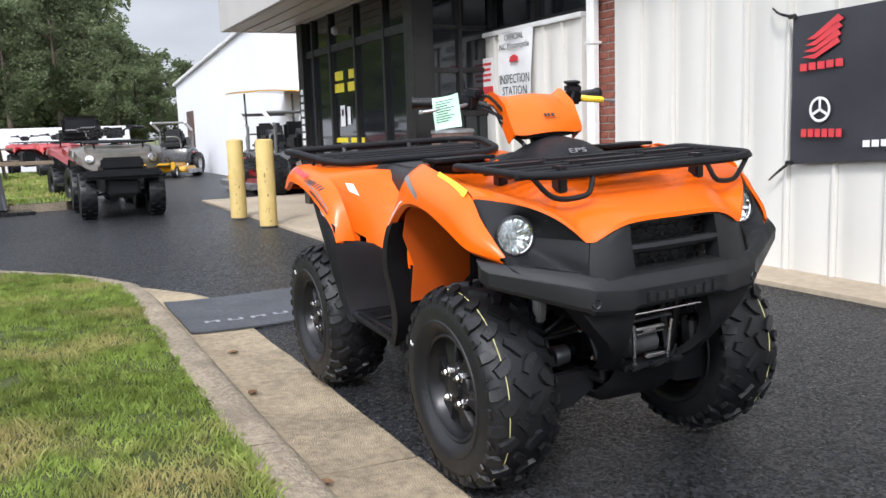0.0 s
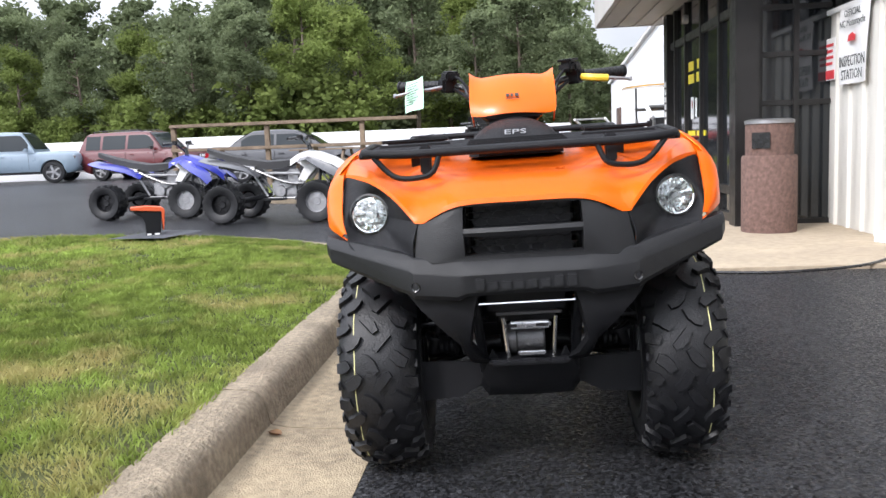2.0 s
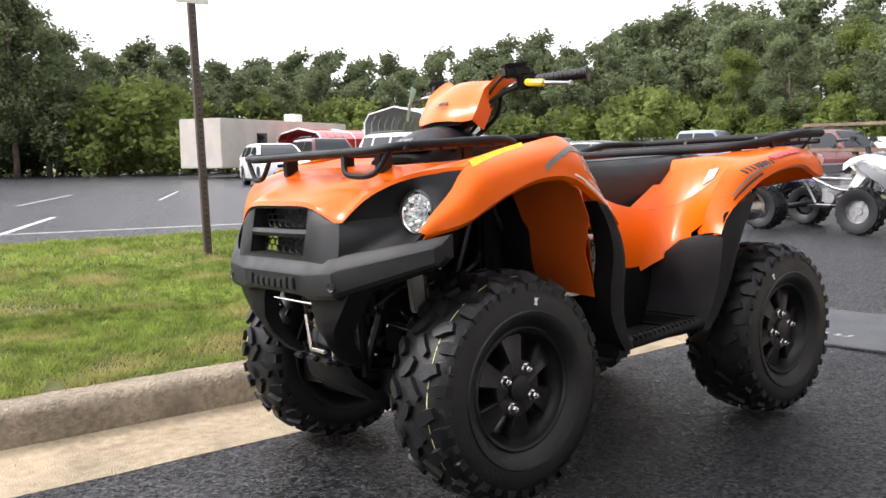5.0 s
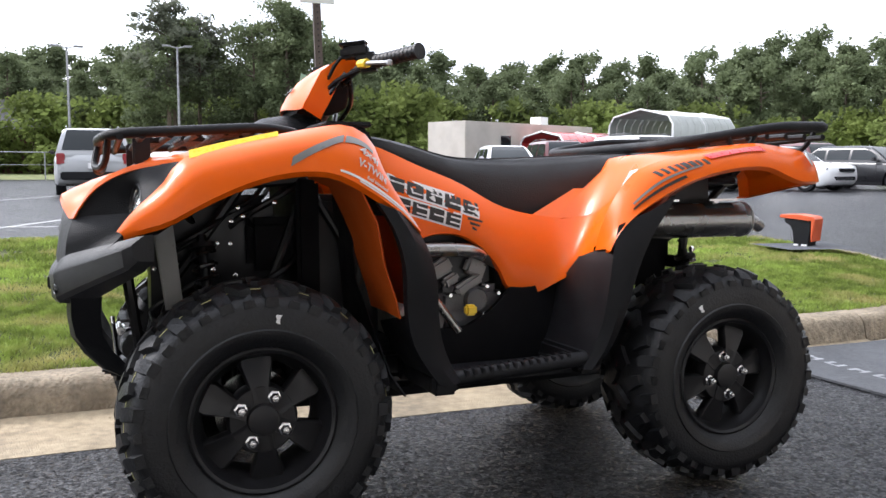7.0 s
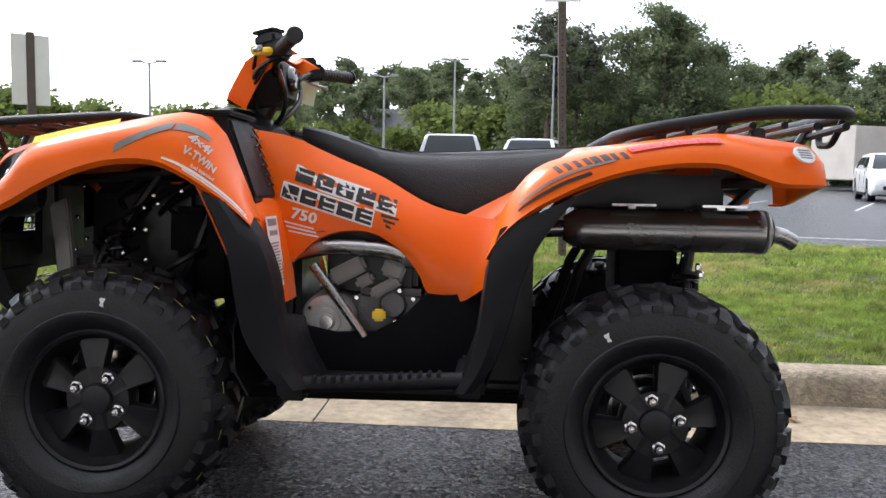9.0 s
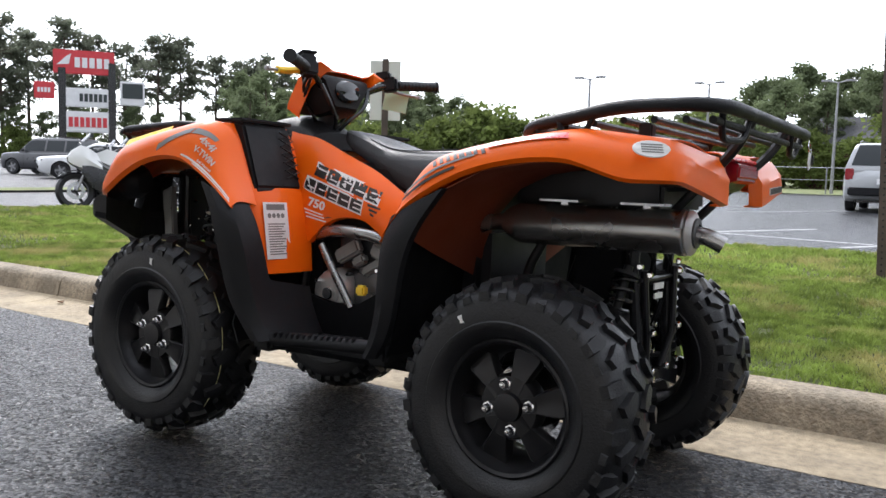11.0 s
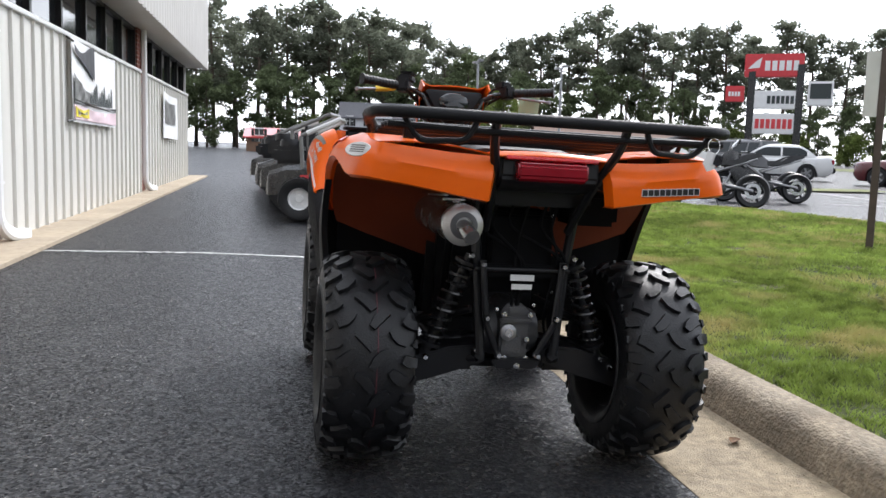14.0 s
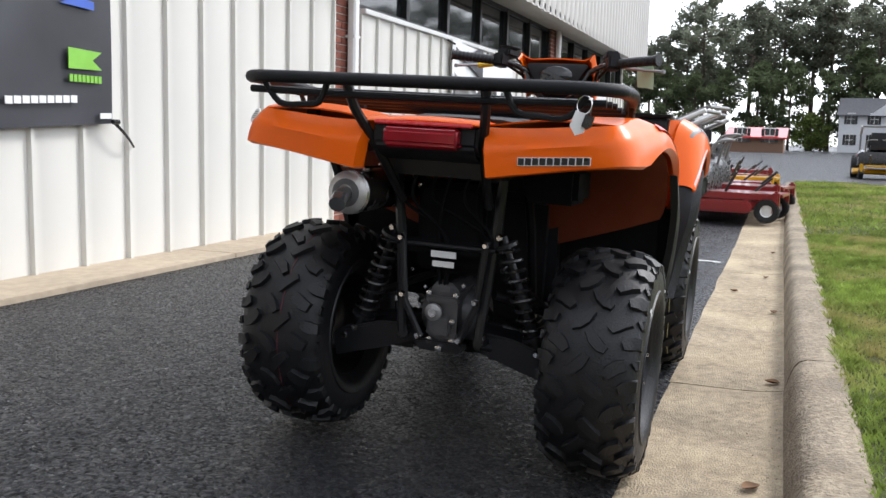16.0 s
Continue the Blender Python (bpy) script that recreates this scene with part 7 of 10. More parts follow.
for k in range(16):
    a = random.Random(k + 50)
    x, y, z = 0.45 + 0.4 * a.random(), 0.16 + 0.05 * a.random(), 0.46 + 0.34 * a.random()
    for sg in (1, -1):
        part("front_bolt", lathe(B(), [(0, 0), (0.006, 0), (0.006, 0.008), (0, 0.01)], pose(x, sg * y, z, -90 * sg), 6), M["chrome"], atv, "small bright bolt")

# racks
def rounded_loop(pts, r, n=5):
    """Closed loop with rounded corners."""
    out = []
    P = [Vector(p) for p in pts]
    for i, p in enumerate(P):
        a, c = P[i - 1], P[(i + 1) % len(P)]
        u, w = (a - p).normalized(), (c - p).normalized()
        rr = min(r, (a - p).length * 0.45, (c - p).length * 0.45)
        for k in range(n + 1):
            t = k / n
            out.append((p + u * rr).lerp(p, t).lerp(p.lerp(p + w * rr, t), t))
    return out


rack = new("front_rack")
rack.parent = atv
tagged(rack, "black steel tube front rack")
part("rack_loop", tube(B(), rounded_loop([(0.515, -0.40, 0.945), (0.60, -0.432, 0.956), (0.93, -0.415, 0.938), (0.955, -0.30, 0.930), (0.955, 0.30, 0.930), (0.93, 0.415, 0.938), (0.60, 0.432, 0.956), (0.515, 0.40, 0.945)], 0.06), 0.0118, 10, closed=True), M["black_plastic"], rack)
for k, x in enumerate((0.565, 0.625, 0.685, 0.745, 0.805, 0.865, 0.91)):
    z = 0.955 - (x - 0.6) * 0.055
    part("rack_bar", tube(B(), [(x, -0.425, z - 0.006), (x, 0.425, z - 0.006)], 0.0085, 8), M["black_plastic"], rack)
for y0, y1 in ((-0.14, 0.14), (-0.40, -0.19), (0.19, 0.40)):
    bm = B()
    for x in ((0.60, 0.66), (0.70, 0.76), (0.80, 0.86)) if y1 - y0 > 0.25 else ((0.64, 0.70),):
        box(bm, x[0], x[1], y0, y1, 0.944 - (x[0] - 0.6) * 0.055, 0.958 - (x[0] - 0.6) * 0.055, 0.004)
    part("rack_plate", bm, M["black_plastic"], rack)
for s in (-1, 1):
    part("rack_hoop", tube(B(), smooth_path([(0.955, s * 0.205, 0.925), (0.965, s * 0.225, 0.880), (0.960, s * 0.26, 0.868), (0.95, s * 0.31, 0.868), (0.94, s * 0.345, 0.885), (0.935, s * 0.385, 0.930)], 4), 0.0075, 8), M["black_plastic"], rack)
    for x, y in ((0.62, 0.30), (0.86, 0.25)):
        bm = B()
        box(bm, x - 0.02, x + 0.02, s * y - 0.015, s * y + 0.015, 0.875, 0.95, 0.004)
        part("rack_foot", bm, M["frame"], rack)

rrack = new("rear_rack")
rrack.parent = atv
tagged(rrack, "black steel tube rear rack")
part("rack_loop", tube(B(), rounded_loop([(-0.56, -0.33, 0.932), (-0.62, -0.42, 0.944), (-0.86, -0.47, 0.982), (-1.03, -0.465, 0.985), (-1.075, -0.40, 0.985), (-1.075, 0.40, 0.985), (-1.03, 0.465, 0.985), (-0.86, 0.47, 0.982), (-0.62, 0.42, 0.944), (-0.56, 0.33, 0.932)], 0.06), 0.0155, 10, closed=True), M["black_plastic"], rrack)
for x in (-0.64, -0.71, -0.78, -0.85, -0.92, -0.99):
    z = 0.945 + min(0.022, (-0.64 - x) * 0.1)
    part("rack_bar", tube(B(), [(x, -0.43, z - 0.01), (x, 0.43, z - 0.01)], 0.0085, 8), M["black_plastic"], rrack)
part("rack_loop_low", tube(B(), [(-1.05, -0.44, 0.955), (-1.06, -0.2, 0.950), (-1.06, 0.2, 0.950), (-1.05, 0.44, 0.955)], 0.009, 8), M["black_plastic"], rrack)
for s in (-1, 1):
    part("rack_hoop", tube(B(), smooth_path([(-1.07, s * 0.22, 0.978), (-1.062, s * 0.245, 0.930), (-1.055, s * 0.29, 0.922), (-1.05, s * 0.36, 0.924), (-1.058, s * 0.40, 0.975)], 4), 0.008, 8), M["black_plastic"], rrack)
    part("rack_hoop", tube(B(), smooth_path([(-0.70, s * 0.445, 0.955), (-0.715, s * 0.445, 0.922), (-0.76, s * 0.450, 0.922), (-0.79, s * 0.455, 0.962)], 4), 0.007, 8), M["black_plastic"], rrack)
    stay = tube(B(), smooth_path([(-1.064, s * 0.172, 0.980), (-1.035, s * 0.166, 0.925), (-0.985, s * 0.150, 0.868), (-0.90, s * 0.132, 0.780), (-0.815, s * 0.120, 0.690)], 4), 0.0125, 8)
    part("rack_stay", stay, M["frame"], rrack, "black tube stay running in to the frame")
    part("stay_gusset", tube(B(), [(-0.935, s * 0.139, 0.817), (-0.86, s * 0.137, 0.812), (-0.80, s * 0.135, 0.83)], 0.008, 6), M["frame"], rrack)
    for x, y in ((-0.66, 0.33), (-0.88, 0.36)):
        bm = B()
        box(bm, x - 0.016, x + 0.016, s * y - 0.014, s * y + 0.014, 0.885, 0.955, 0.004)
        part("rack_foot", bm, M["frame"], rrack)

# reflectors, decals on the fenders
def strip_on(ridge_pts, drop, width, lift):
    """A strip beside a fender ridge."""
    def make():
        rows = []
        for p in resample(smooth_path(ridge_pts, 4), 10):
            rows.append([p + Vector((0, 0.004 + drop, lift)), p + Vector((0, 0.004 + drop + width * 0.6, lift - width * 0.8))])
        return loft(B(), rows, thick=0.001)
    return make


both("reflector", strip_on([(0.775, 0.494, 0.892), (0.70, 0.487, 0.911), (0.58, 0.480, 0.937)], 0.0, 0.022, 0.008), "reflector_yellow", "yellow reflector strip on the front fender")


def fend_strip(ridge, arch, x0, x1, t0, t1, lift=0.0035, bul=0.014):
    """A strip on a fender's side between two depths, from x0 to x1."""
    def make():
        n = 160
        A, R = resample(smooth_path(arch, 5), n), resample(smooth_path(ridge, 5), n)
        pick = [(r, a) for r, a in zip(R, A) if min(x0, x1) <= r.x <= max(x0, x1)]
        rows = []
        for i, (r, a) in enumerate(pick):
            f = i / max(1, len(pick) - 1)
            ts = (t0[0] + (t0[1] - t0[0]) * f, t1[0] + (t1[1] - t1[0]) * f)
            row = []
            for k in range(4):
                t = ts[0] + (ts[1] - ts[0]) * k / 3
                b = math.sin(math.pi * t) * bul
                row.append(r.lerp(a, t) + Vector((0, b + lift, b * 0.7 + lift * 0.8)))
            rows.append(row)
        return loft(B(), rows, thick=0.0008)
    return make


both("reflector", fend_strip(RIDGE_R, ARCH_R, -0.535, -0.745, (0.34, 0.28), (0.60, 0.52), 0.0075), "reflector_red", "red reflector strip on the rear fender")
both("decal", fend_strip(RIDGE_R, ARCH_R, -0.305, -0.50, (0.62, 0.70), (0.70, 0.76), 0.006), "decal_grey", "grey stripe on the rear fender")
both("decal", fend_strip(RIDGE_R, ARCH_R, -0.300, -0.44, (0.78, 0.84), (0.86, 0.92), 0.006), "decal_black", "black stripe on the rear fender")
for k in range(8):
    a = -0.378 - k * 0.0198
    c_ = 0.44 + 0.024 * k
    both("decal_block", fend_strip(RIDGE_R, ARCH_R, a, a - 0.0165, (c_ - 0.13, c_ - 0.13), (c_ + 0.13, c_ + 0.13), 0.005), "decal_black", "")
both("decal", fend_strip(RIDGE_F, ARCH_F, 0.54, 0.415, (0.78, 0.36), (0.94, 0.52), 0.005, bul=0.02), "decal_grey", "grey stripe on the front fender")
both("decal", fend_strip(RIDGE_F, ARCH_F, 0.417, 0.345, (0.36, 0.28), (0.52, 0.36), 0.005, bul=0.02), "decal_grey", "grey stripe on the front fender")
both("decal", fend_strip(RIDGE_F, ARCH_F, 0.41, 0.275, (0.95, 0.84), (0.98, 0.90), 0.005, bul=0.02), "decal_white", "white stripe on the front fender")
both("decal", fend_strip(RIDGE_F, ARCH_F, 0.36, 0.272, (0.97, 0.93), (0.99, 0.97), 0.005, bul=0.02), "decal_white", "white stripe on the front fender")
def fender_words(text, size, width, ridge, arch, x0, t0, bul, lift=0.007, slope=0.0):
    """Lettering that follows a fender's side; x0: its middle along the fender, t0: its depth below the ridge."""
    ob = words("lettering", text, size, M["decal_white"], Matrix(), atv, "white lettering on the front fender", 0.0003, width, size * 0.035)
    n = 200
    A, R = resample(smooth_path(arch, 5), n), resample(smooth_path(ridge, 5), n)
    C = [r.lerp(a, t0) for r, a in zip(R, A)]
    mid = min(range(n), key=lambda i: abs(C[i].x - x0))
    step = sum((C[i + 1] - C[i]).length for i in range(n - 1)) / (n - 1)
    for v in ob.data.vertices:
        f = min(n - 1.001, max(0, mid + v.co.x / step))
        i = int(f)
        r, a = R[i].lerp(R[i + 1], f - i), A[i].lerp(A[i + 1], f - i)
        t = t0 - (v.co.y + slope * v.co.x) / (r - a).length
        bl = math.sin(math.pi * min(1, max(0, t))) * bul * min(1, (r - a).length / 0.12)
        v.co = r.lerp(a, t) + Vector((0, bl + lift, bl * 0.7 + lift * 0.8))
    return ob


fender_words("4x4i", 0.030, 0.060, RIDGE_F, ARCH_F, 0.378, 0.50, 0.02, slope=0.15)
fender_words("V-TWIN", 0.027, 0.088, RIDGE_F, ARCH_F, 0.374, 0.70, 0.02, slope=0.15)
fender_words("fuel injected", 0.012, 0.062, RIDGE_F, ARCH_F, 0.366, 0.85, 0.02, slope=0.12)

# oval badge and model mark on the rear flaps
bm = B()
lathe(bm, [(0, 0.002), (0.03, 0.002), (0.032, 0), (0.032, -0.001)], pose(-0.943, 0.497, 0.889, 0, -62, -48) @ Matrix.Diagonal((0.65, 1.35, 1, 1)), 24)
part("badge", bm, M["decal_white"], atv, "oval silver dealer sticker")
bm = B()
for k in range(4):
    box(bm, -0.024, 0.024, -0.011 + k * 0.006, -0.008 + k * 0.006, 0.0025, 0.003, 0, pose(-0.943, 0.497, 0.889, 0, -62, -48) @ pose(0, 0, 0, 0, 0, 90))
part("badge_bars", bm, M["decal_grey"], atv)
for k in range(10):
    y = -0.245 - k * 0.0165
    f = (-y - 0.172) / 0.29
    part("model_mark", box(B(), -1.0245 + f * 0.012, -1.0215 + f * 0.012, y - 0.014, y, 0.806 + f * 0.02, 0.822 + f * 0.02, 0.0005), M["decal_black"], atv, "dark model mark as a plain block")
    part("mark_outline", box(B(), -1.0235 + f * 0.012, -1.0205 + f * 0.012, y - 0.0155, y + 0.0015, 0.8045 + f * 0.02, 0.8235 + f * 0.02), M["decal_white"], atv)

# warning label on the left leg shield
wm = pose(0.2535, 0.325, 0.645, 82, 0, -75)
bm = B()
box(bm, -0.050, 0.050, -0.085, 0.085, 0, 0.0012, 0, pose(0.2495, 0.365, 0.642, 81, 0, -90))
lab = part("warning_label", bm, M["decal_white"], atv, "white warning label with small print")
bm = B()
L_ = pose(0.2495, 0.365, 0.642, 81, 0, -90)
for k in range(13):
    w = 0.036 - 0.008 * ((k * 7) % 3) / 2
    box(bm, -0.037, -0.037 + 2 * w, 0.018 - k * 0.0075, 0.0215 - k * 0.0075, 0.0012, 0.0018, 0, L_)
for k in range(4):
    lathe(bm, [(0, 0.0018), (0.0075, 0.0018), (0.0075, 0.0012)], L_ @ pose(-0.028 + k * 0.0185, 0.045, 0), 12)
part("small_print", bm, M["decal_grey"], lab)
bm = B()
box(bm, -0.038, 0.038, 0.062, 0.079, 0.0012, 0.0018, 0, L_)
part("print_header", bm, M["decal_grey"], lab)

# sale tag on the right lever, and keys on the rear rack
tag = thing("sales_tag", "pale green paper tag tied to the quad's lever", "paper tag", at=LEAN)
bm = B()
rows = [[(0.335 + 0.006 * math.sin(k * 1.1) - 0.10 * j, -0.265 - 0.030 * k - 0.004 * j, 1.155 - 0.075 * k / 3 * 0.25 - 0.02 * j + 0.0) for j in (0, 0.33, 0.66, 1)] for k in range(5)]
bm.free()
bm = B()
T = pose(0.335, -0.322, 1.118, 75, -8, 44)
rows = []
for j in range(6):
    rows.append([T @ Vector((-0.045 + 0.09 * k / 5, -0.055 + 0.11 * j / 5, 0.006 * math.sin(k * 0.9 + j * 0.5))) for k in range(6)])
loft(bm, rows, thick=0.0006)
part("paper", bm, M["paper_green"], tag)
bm = B()
for k in range(9):
    box(bm, -0.036, 0.030 - 0.012 * (k % 3), 0.036 - k * 0.0085, 0.0385 - k * 0.0085, 0.0066, 0.0072, 0, T)
part("small_print", bm, M["ink"], tag)
keys = thing("key_tag", "white key tag on a steel ring hanging from the rear rack", "keys", at=LEAN)
bm = B()
tube(bm, [(-1.085 + 0.002 * math.sin(a), -0.40 + 0.016 * math.cos(a), 0.95 + 0.02 * math.sin(a)) for a in (2 * math.pi * k / 16 for k in range(16))], 0.0015, 5, closed=True)
part("ring", bm, M["chrome"], keys)
bm = B()
prism(bm, [(-0.405, 0.932), (-0.383, 0.938), (-0.372, 0.905), (-0.385, 0.885), (-0.404, 0.892)], "x", -1.089, -1.086)
part("tag", bm, M["decal_white"], keys, "white tag")
bm = B()
prism(bm, [(-0.425, 0.925), (-0.405, 0.93), (-0.398, 0.905), (-0.41, 0.898), (-0.42, 0.905)], "x", -1.094, -1.090)
part("key", bm, M["gloss_black"], keys, "black key head")


# ---- things on the lot: near ----
def bollard(x, y):
    b = thing("bollard", "yellow painted steel bollard with scuffs before the entrance", "bollard", "bollards", at=pose(x, y, 0.02))
    part("post", lathe(B(), [(0.098, 0.0), (0.098, 0.93), (0.095, 0.945), (0.07, 0.955), (0, 0.958), ], None, 28), M["bollard"], b)
    bm = B()
    rr = random.Random(int(x * 10))
    for k in range(14):
        a = -0.5 + rr.random() * 0.5 if k < 10 else rr.random() * 6
        z = 0.05 + rr.random() ** 2 * 0.6
        r_ = 0.003 + 0.008 * rr.random()
        lathe(bm, [(0, 0.0008), (r_ * 0.8, 0.0008), (r_, 0)], pose(0.0982 * math.cos(a), 0.0982 * math.sin(a), z, 0, 90, math.degrees(a)) @ Matrix.Diagonal((1.6 + rr.random(), 0.7, 1, 1)), 7)
    tagged(part("scuffs", bm, M["bollard_stain"], b), "rusty scuff marks", "", "", "stuff")
    return b


bollard(-7.78, 0.80)
bollard(-6.61, 0.86)

rmat = thing("rubber_mat", "grey rubber floor mat with pale printed maker's marks", "mat")
my = [-0.83 + 1.63 * k / 20 for k in range(21)]
bm = loft(B(), [[(x, y, 0.024) for y in my] + [(x, y, 0.014) for y in my[::-1]] for x in (-2.86, -2.6, -2.35, -2.1, -1.88)], close_rows=True, caps=True)


def drape(bm):
    """Lets a flat sheet follow the paving."""
    for v in bm.verts:
        v.co.z += surface_z(v.co.x, v.co.y) - 0.010
    return bm


part("mat_sheet", drape(bm), M["mat"], rmat)
bm = B()
for k in range(6):
    y = -0.66 + k * 0.135
    h = 0.055
    box(bm, -2.10 - h, -2.10, y - 0.05, y - 0.028, 0.0245, 0.0255)
    box(bm, -2.10 - h, -2.10, y + 0.014, y + 0.036, 0.0245, 0.0255)
    box(bm, -2.11 if k % 2 else -2.145, -2.10 if k % 2 else -2.13, y - 0.028, y + 0.014, 0.0245, 0.0255)
part("printed_mark", drape(bm), M["mat_print"], rmat, "pale printed blocks")
bm = B()
lathe(bm, [(0.165, 0.0245), (0.165, 0.0255), (0.180, 0.0255), (0.180, 0.0245)], pose(-2.36, 0.42, 0) @ Matrix.Diagonal((0.8, 1.15, 1, 1)), 32, closed=True)
for k in range(3):
    a = k * 2.094
    box(bm, -0.008, 0.008, 0, 0.12, 0.0245, 0.0255, 0, pose(-2.36, 0.42, 0, 0, 0, math.degrees(a)))
part("printed_ring", drape(bm), M["mat_print"], rmat, "pale printed oval badge")

M["aggregate"] = material("brown_pebble_concrete", (0.19, 0.115, 0.095), rough=0.9, vary=0.3, scale=30, fine=0.5, bump=0.9, bump_scale=110)
bin_ = thing("litter_bin", "brown pebble-dash litter bin by the shop entrance", "bin", at=pose(-4.72, 2.24, 0.028))
part("bin_body", lathe(B(), [(0, 0), (0.235, 0), (0.238, 0.02), (0.238, 0.66), (0.225, 0.68), (0, 0.68)], None, 32), M["aggregate"], bin_)
part("bin_hood", lathe(B(), [(0.19, 0.66), (0.205, 0.66), (0.205, 0.94), (0.2, 0.97), (0.12, 0.985), (0, 0.985)], None, 32), M["aggregate"], bin_)
part("bin_collar", lathe(B(), [(0.206, 0.955), (0.212, 0.955), (0.212, 0.985), (0.16, 0.998), (0.14, 0.99)], None, 32), M["alu"], bin_, "pale metal rim")
bm = B()
box(bm, -0.08, 0.08, -0.212, -0.202, 0.74, 0.88, 0.002, pose(0, 0, 0, 0, 0, 55))
part("bin_opening", bm, M["gloss_black"], bin_, "dark opening")

# signs and banners on the wall
ins = thing("inspection_sign", "white vinyl inspection station banner on the siding", "sign")
bm = B()
rows = []
for k in range(9):
    x = -4.93 + 0.64 * k / 8
    rows.append([(x + (0.05 if k == 8 and j < 3 else 0) * 0 - (0.03 * (8 - j) / 8 if k == 8 else 0), 2.905 - 0.012 * math.sin(k * 0.9 + j * 0.4), 1.30 + 0.66 * j / 8) for j in range(9)])
loft(bm, rows, thick=0.002)
part("banner", bm, M["white_print"], ins)
for txt, z, sz, wd in (("OFFICIAL", 1.90, 0.085, 0.36), ("NC Motorcycle", 1.815, 0.085, 0.56), ("INSPECTION", 1.49, 0.13, 0.56), ("STATION", 1.375, 0.12, 0.46)):
    words("lettering", txt, sz, M["ink"], pose(-4.61, 2.887, z, 90, 0, 0), ins, "dark lettering", width=wd)
bm = B()
prism(bm, [(-4.70, 1.66), (-4.55, 1.66), (-4.53, 1.70), (-4.60, 1.73), (-4.68, 1.71)], "y", 2.884, 2.888)
part("printed_shape", bm, M["red_print"], ins, "small red emblem")
sm = thing("small_notice", "small white and red paper notice on the siding", "sign")
bm = B()
box(bm, -5.38, -5.06, 2.908, 2.914, 1.36, 1.74)
part("sheet", bm, M["white_print"], sm)
bm = B()
box(bm, -5.37, -5.07, 2.904, 2.908, 1.37, 1.45)
for k in range(4):
    box(bm, -5.32, -5.12 + 0.02 * (k % 2), 2.904, 2.908, 1.50 + k * 0.055, 1.525 + k * 0.055)
part("small_print", bm, M["red_print"], sm, "red print bars")

ban = thing("dealer_banner", "large black vinyl dealer banner with coloured maker's emblems", "banner")


def cloth(x0, x1, z00, z01, z10, z11, y, amp, seed, nx=28, nz=14):
    """A hanging sheet with folds: heights are bottom and top at each end."""
    rr = random.Random(seed)
    ph = [rr.uniform(0, 6) for _ in range(4)]
    rows = []
    for i in range(nx + 1):
        u = i / nx
        row = []
        for j in range(nz + 1):
            v = j / nz
            zb, zt = z00 + (z10 - z00) * u, z01 + (z11 - z01) * u
            zt -= 0.035 * math.sin(math.pi * u)
            f = math.sin(u * 9 + v * 4 + ph[0]) + 0.6 * math.sin(u * 21 - v * 7 + ph[1])
            row.append((x0 + (x1 - x0) * u, y + amp * f * (0.3 + math.sin(math.pi * u) * 0.7), zb + (zt - zb) * v))
        rows.append(row)
    return loft(B(), rows, thick=0.002)


part("banner_sheet", cloth(-1.17, 1.20, 0.73, 1.66, 0.86, 1.80, 2.895, 0.006, 2), M["banner_black"], ban)


def on_ban(pts, mat, name, label):
    bm = B()
    prism(bm, pts, "y", 2.872, 2.877)
    return part(name, bm, M[mat], ban, label)


# red wing shape, red ring, green block, white bars for the phone number and address
for k in range(4):
    on_ban([(-1.08 + 0.012 * k, 1.40 + 0.035 * k), (-0.98, 1.385 + 0.04 * k), (-0.80 + 0.008 * k, 1.47 + 0.045 * k), (-0.82, 1.50 + 0.045 * k), (-0.98, 1.415 + 0.04 * k)], "red_print", "emblem_feather", "red wing emblem")
for k in range(5):
    on_ban([(-1.09 + k * 0.066, 1.315 + 0.003 * k), (-1.04 + k * 0.066, 1.315 + 0.003 * k), (-1.04 + k * 0.066, 1.36 + 0.003 * k), (-1.09 + k * 0.066, 1.36 + 0.003 * k)], "red_print", "emblem_block", "")
bm = B()
lathe(bm, [(0.062, 0), (0.062, 0.003), (0.078, 0.003), (0.078, 0)], pose(-0.935, 2.877, 1.075, 90), 28, closed=True)
for k in range(3):
    box(bm, -0.008, 0.008, 0, 0.064, 0.0, 0.003, 0, pose(-0.935, 2.877, 1.075, 90) @ pose(0, 0, 0, 0, 0, 120 * k))
part("emblem_ring", bm, M["white_print"], ban, "white ring emblem")
for k in range(6):
    on_ban([(-1.07 + k * 0.052, 0.905), (-1.032 + k * 0.052, 0.905), (-1.032 + k * 0.052, 0.955), (-1.07 + k * 0.052, 0.955)], "red_print", "emblem_block", "")
for k in range(10):
    on_ban([(-0.62 + k * 0.06, 0.845 + k * 0.003), (-0.575 + k * 0.06, 0.845 + k * 0.003), (-0.575 + k * 0.06, 0.885 + k * 0.003), (-0.62 + k * 0.06, 0.885 + k * 0.003)], "white_print", "print_bar", "white print bar")
for k in range(9):
    on_ban([(0.42 + k * 0.055, 0.945 + k * 0.003), (0.465 + k * 0.055, 0.945 + k * 0.003), (0.465 + k * 0.055, 0.985 + k * 0.003), (0.42 + k * 0.055, 0.985 + k * 0.003)], "white_print", "print_bar", "white print bar")
on_ban([(0.85, 1.155), (1.10, 1.16), (1.03, 1.21), (1.10, 1.26), (0.85, 1.27)], "green_print", "emblem_block", "green block emblem")
for k in range(8):
    on_ban([(0.855 + k * 0.031, 1.085), (0.878 + k * 0.031, 1.085), (0.878 + k * 0.031, 1.125), (0.855 + k * 0.031, 1.125)], "green_print", "emblem_block", "")
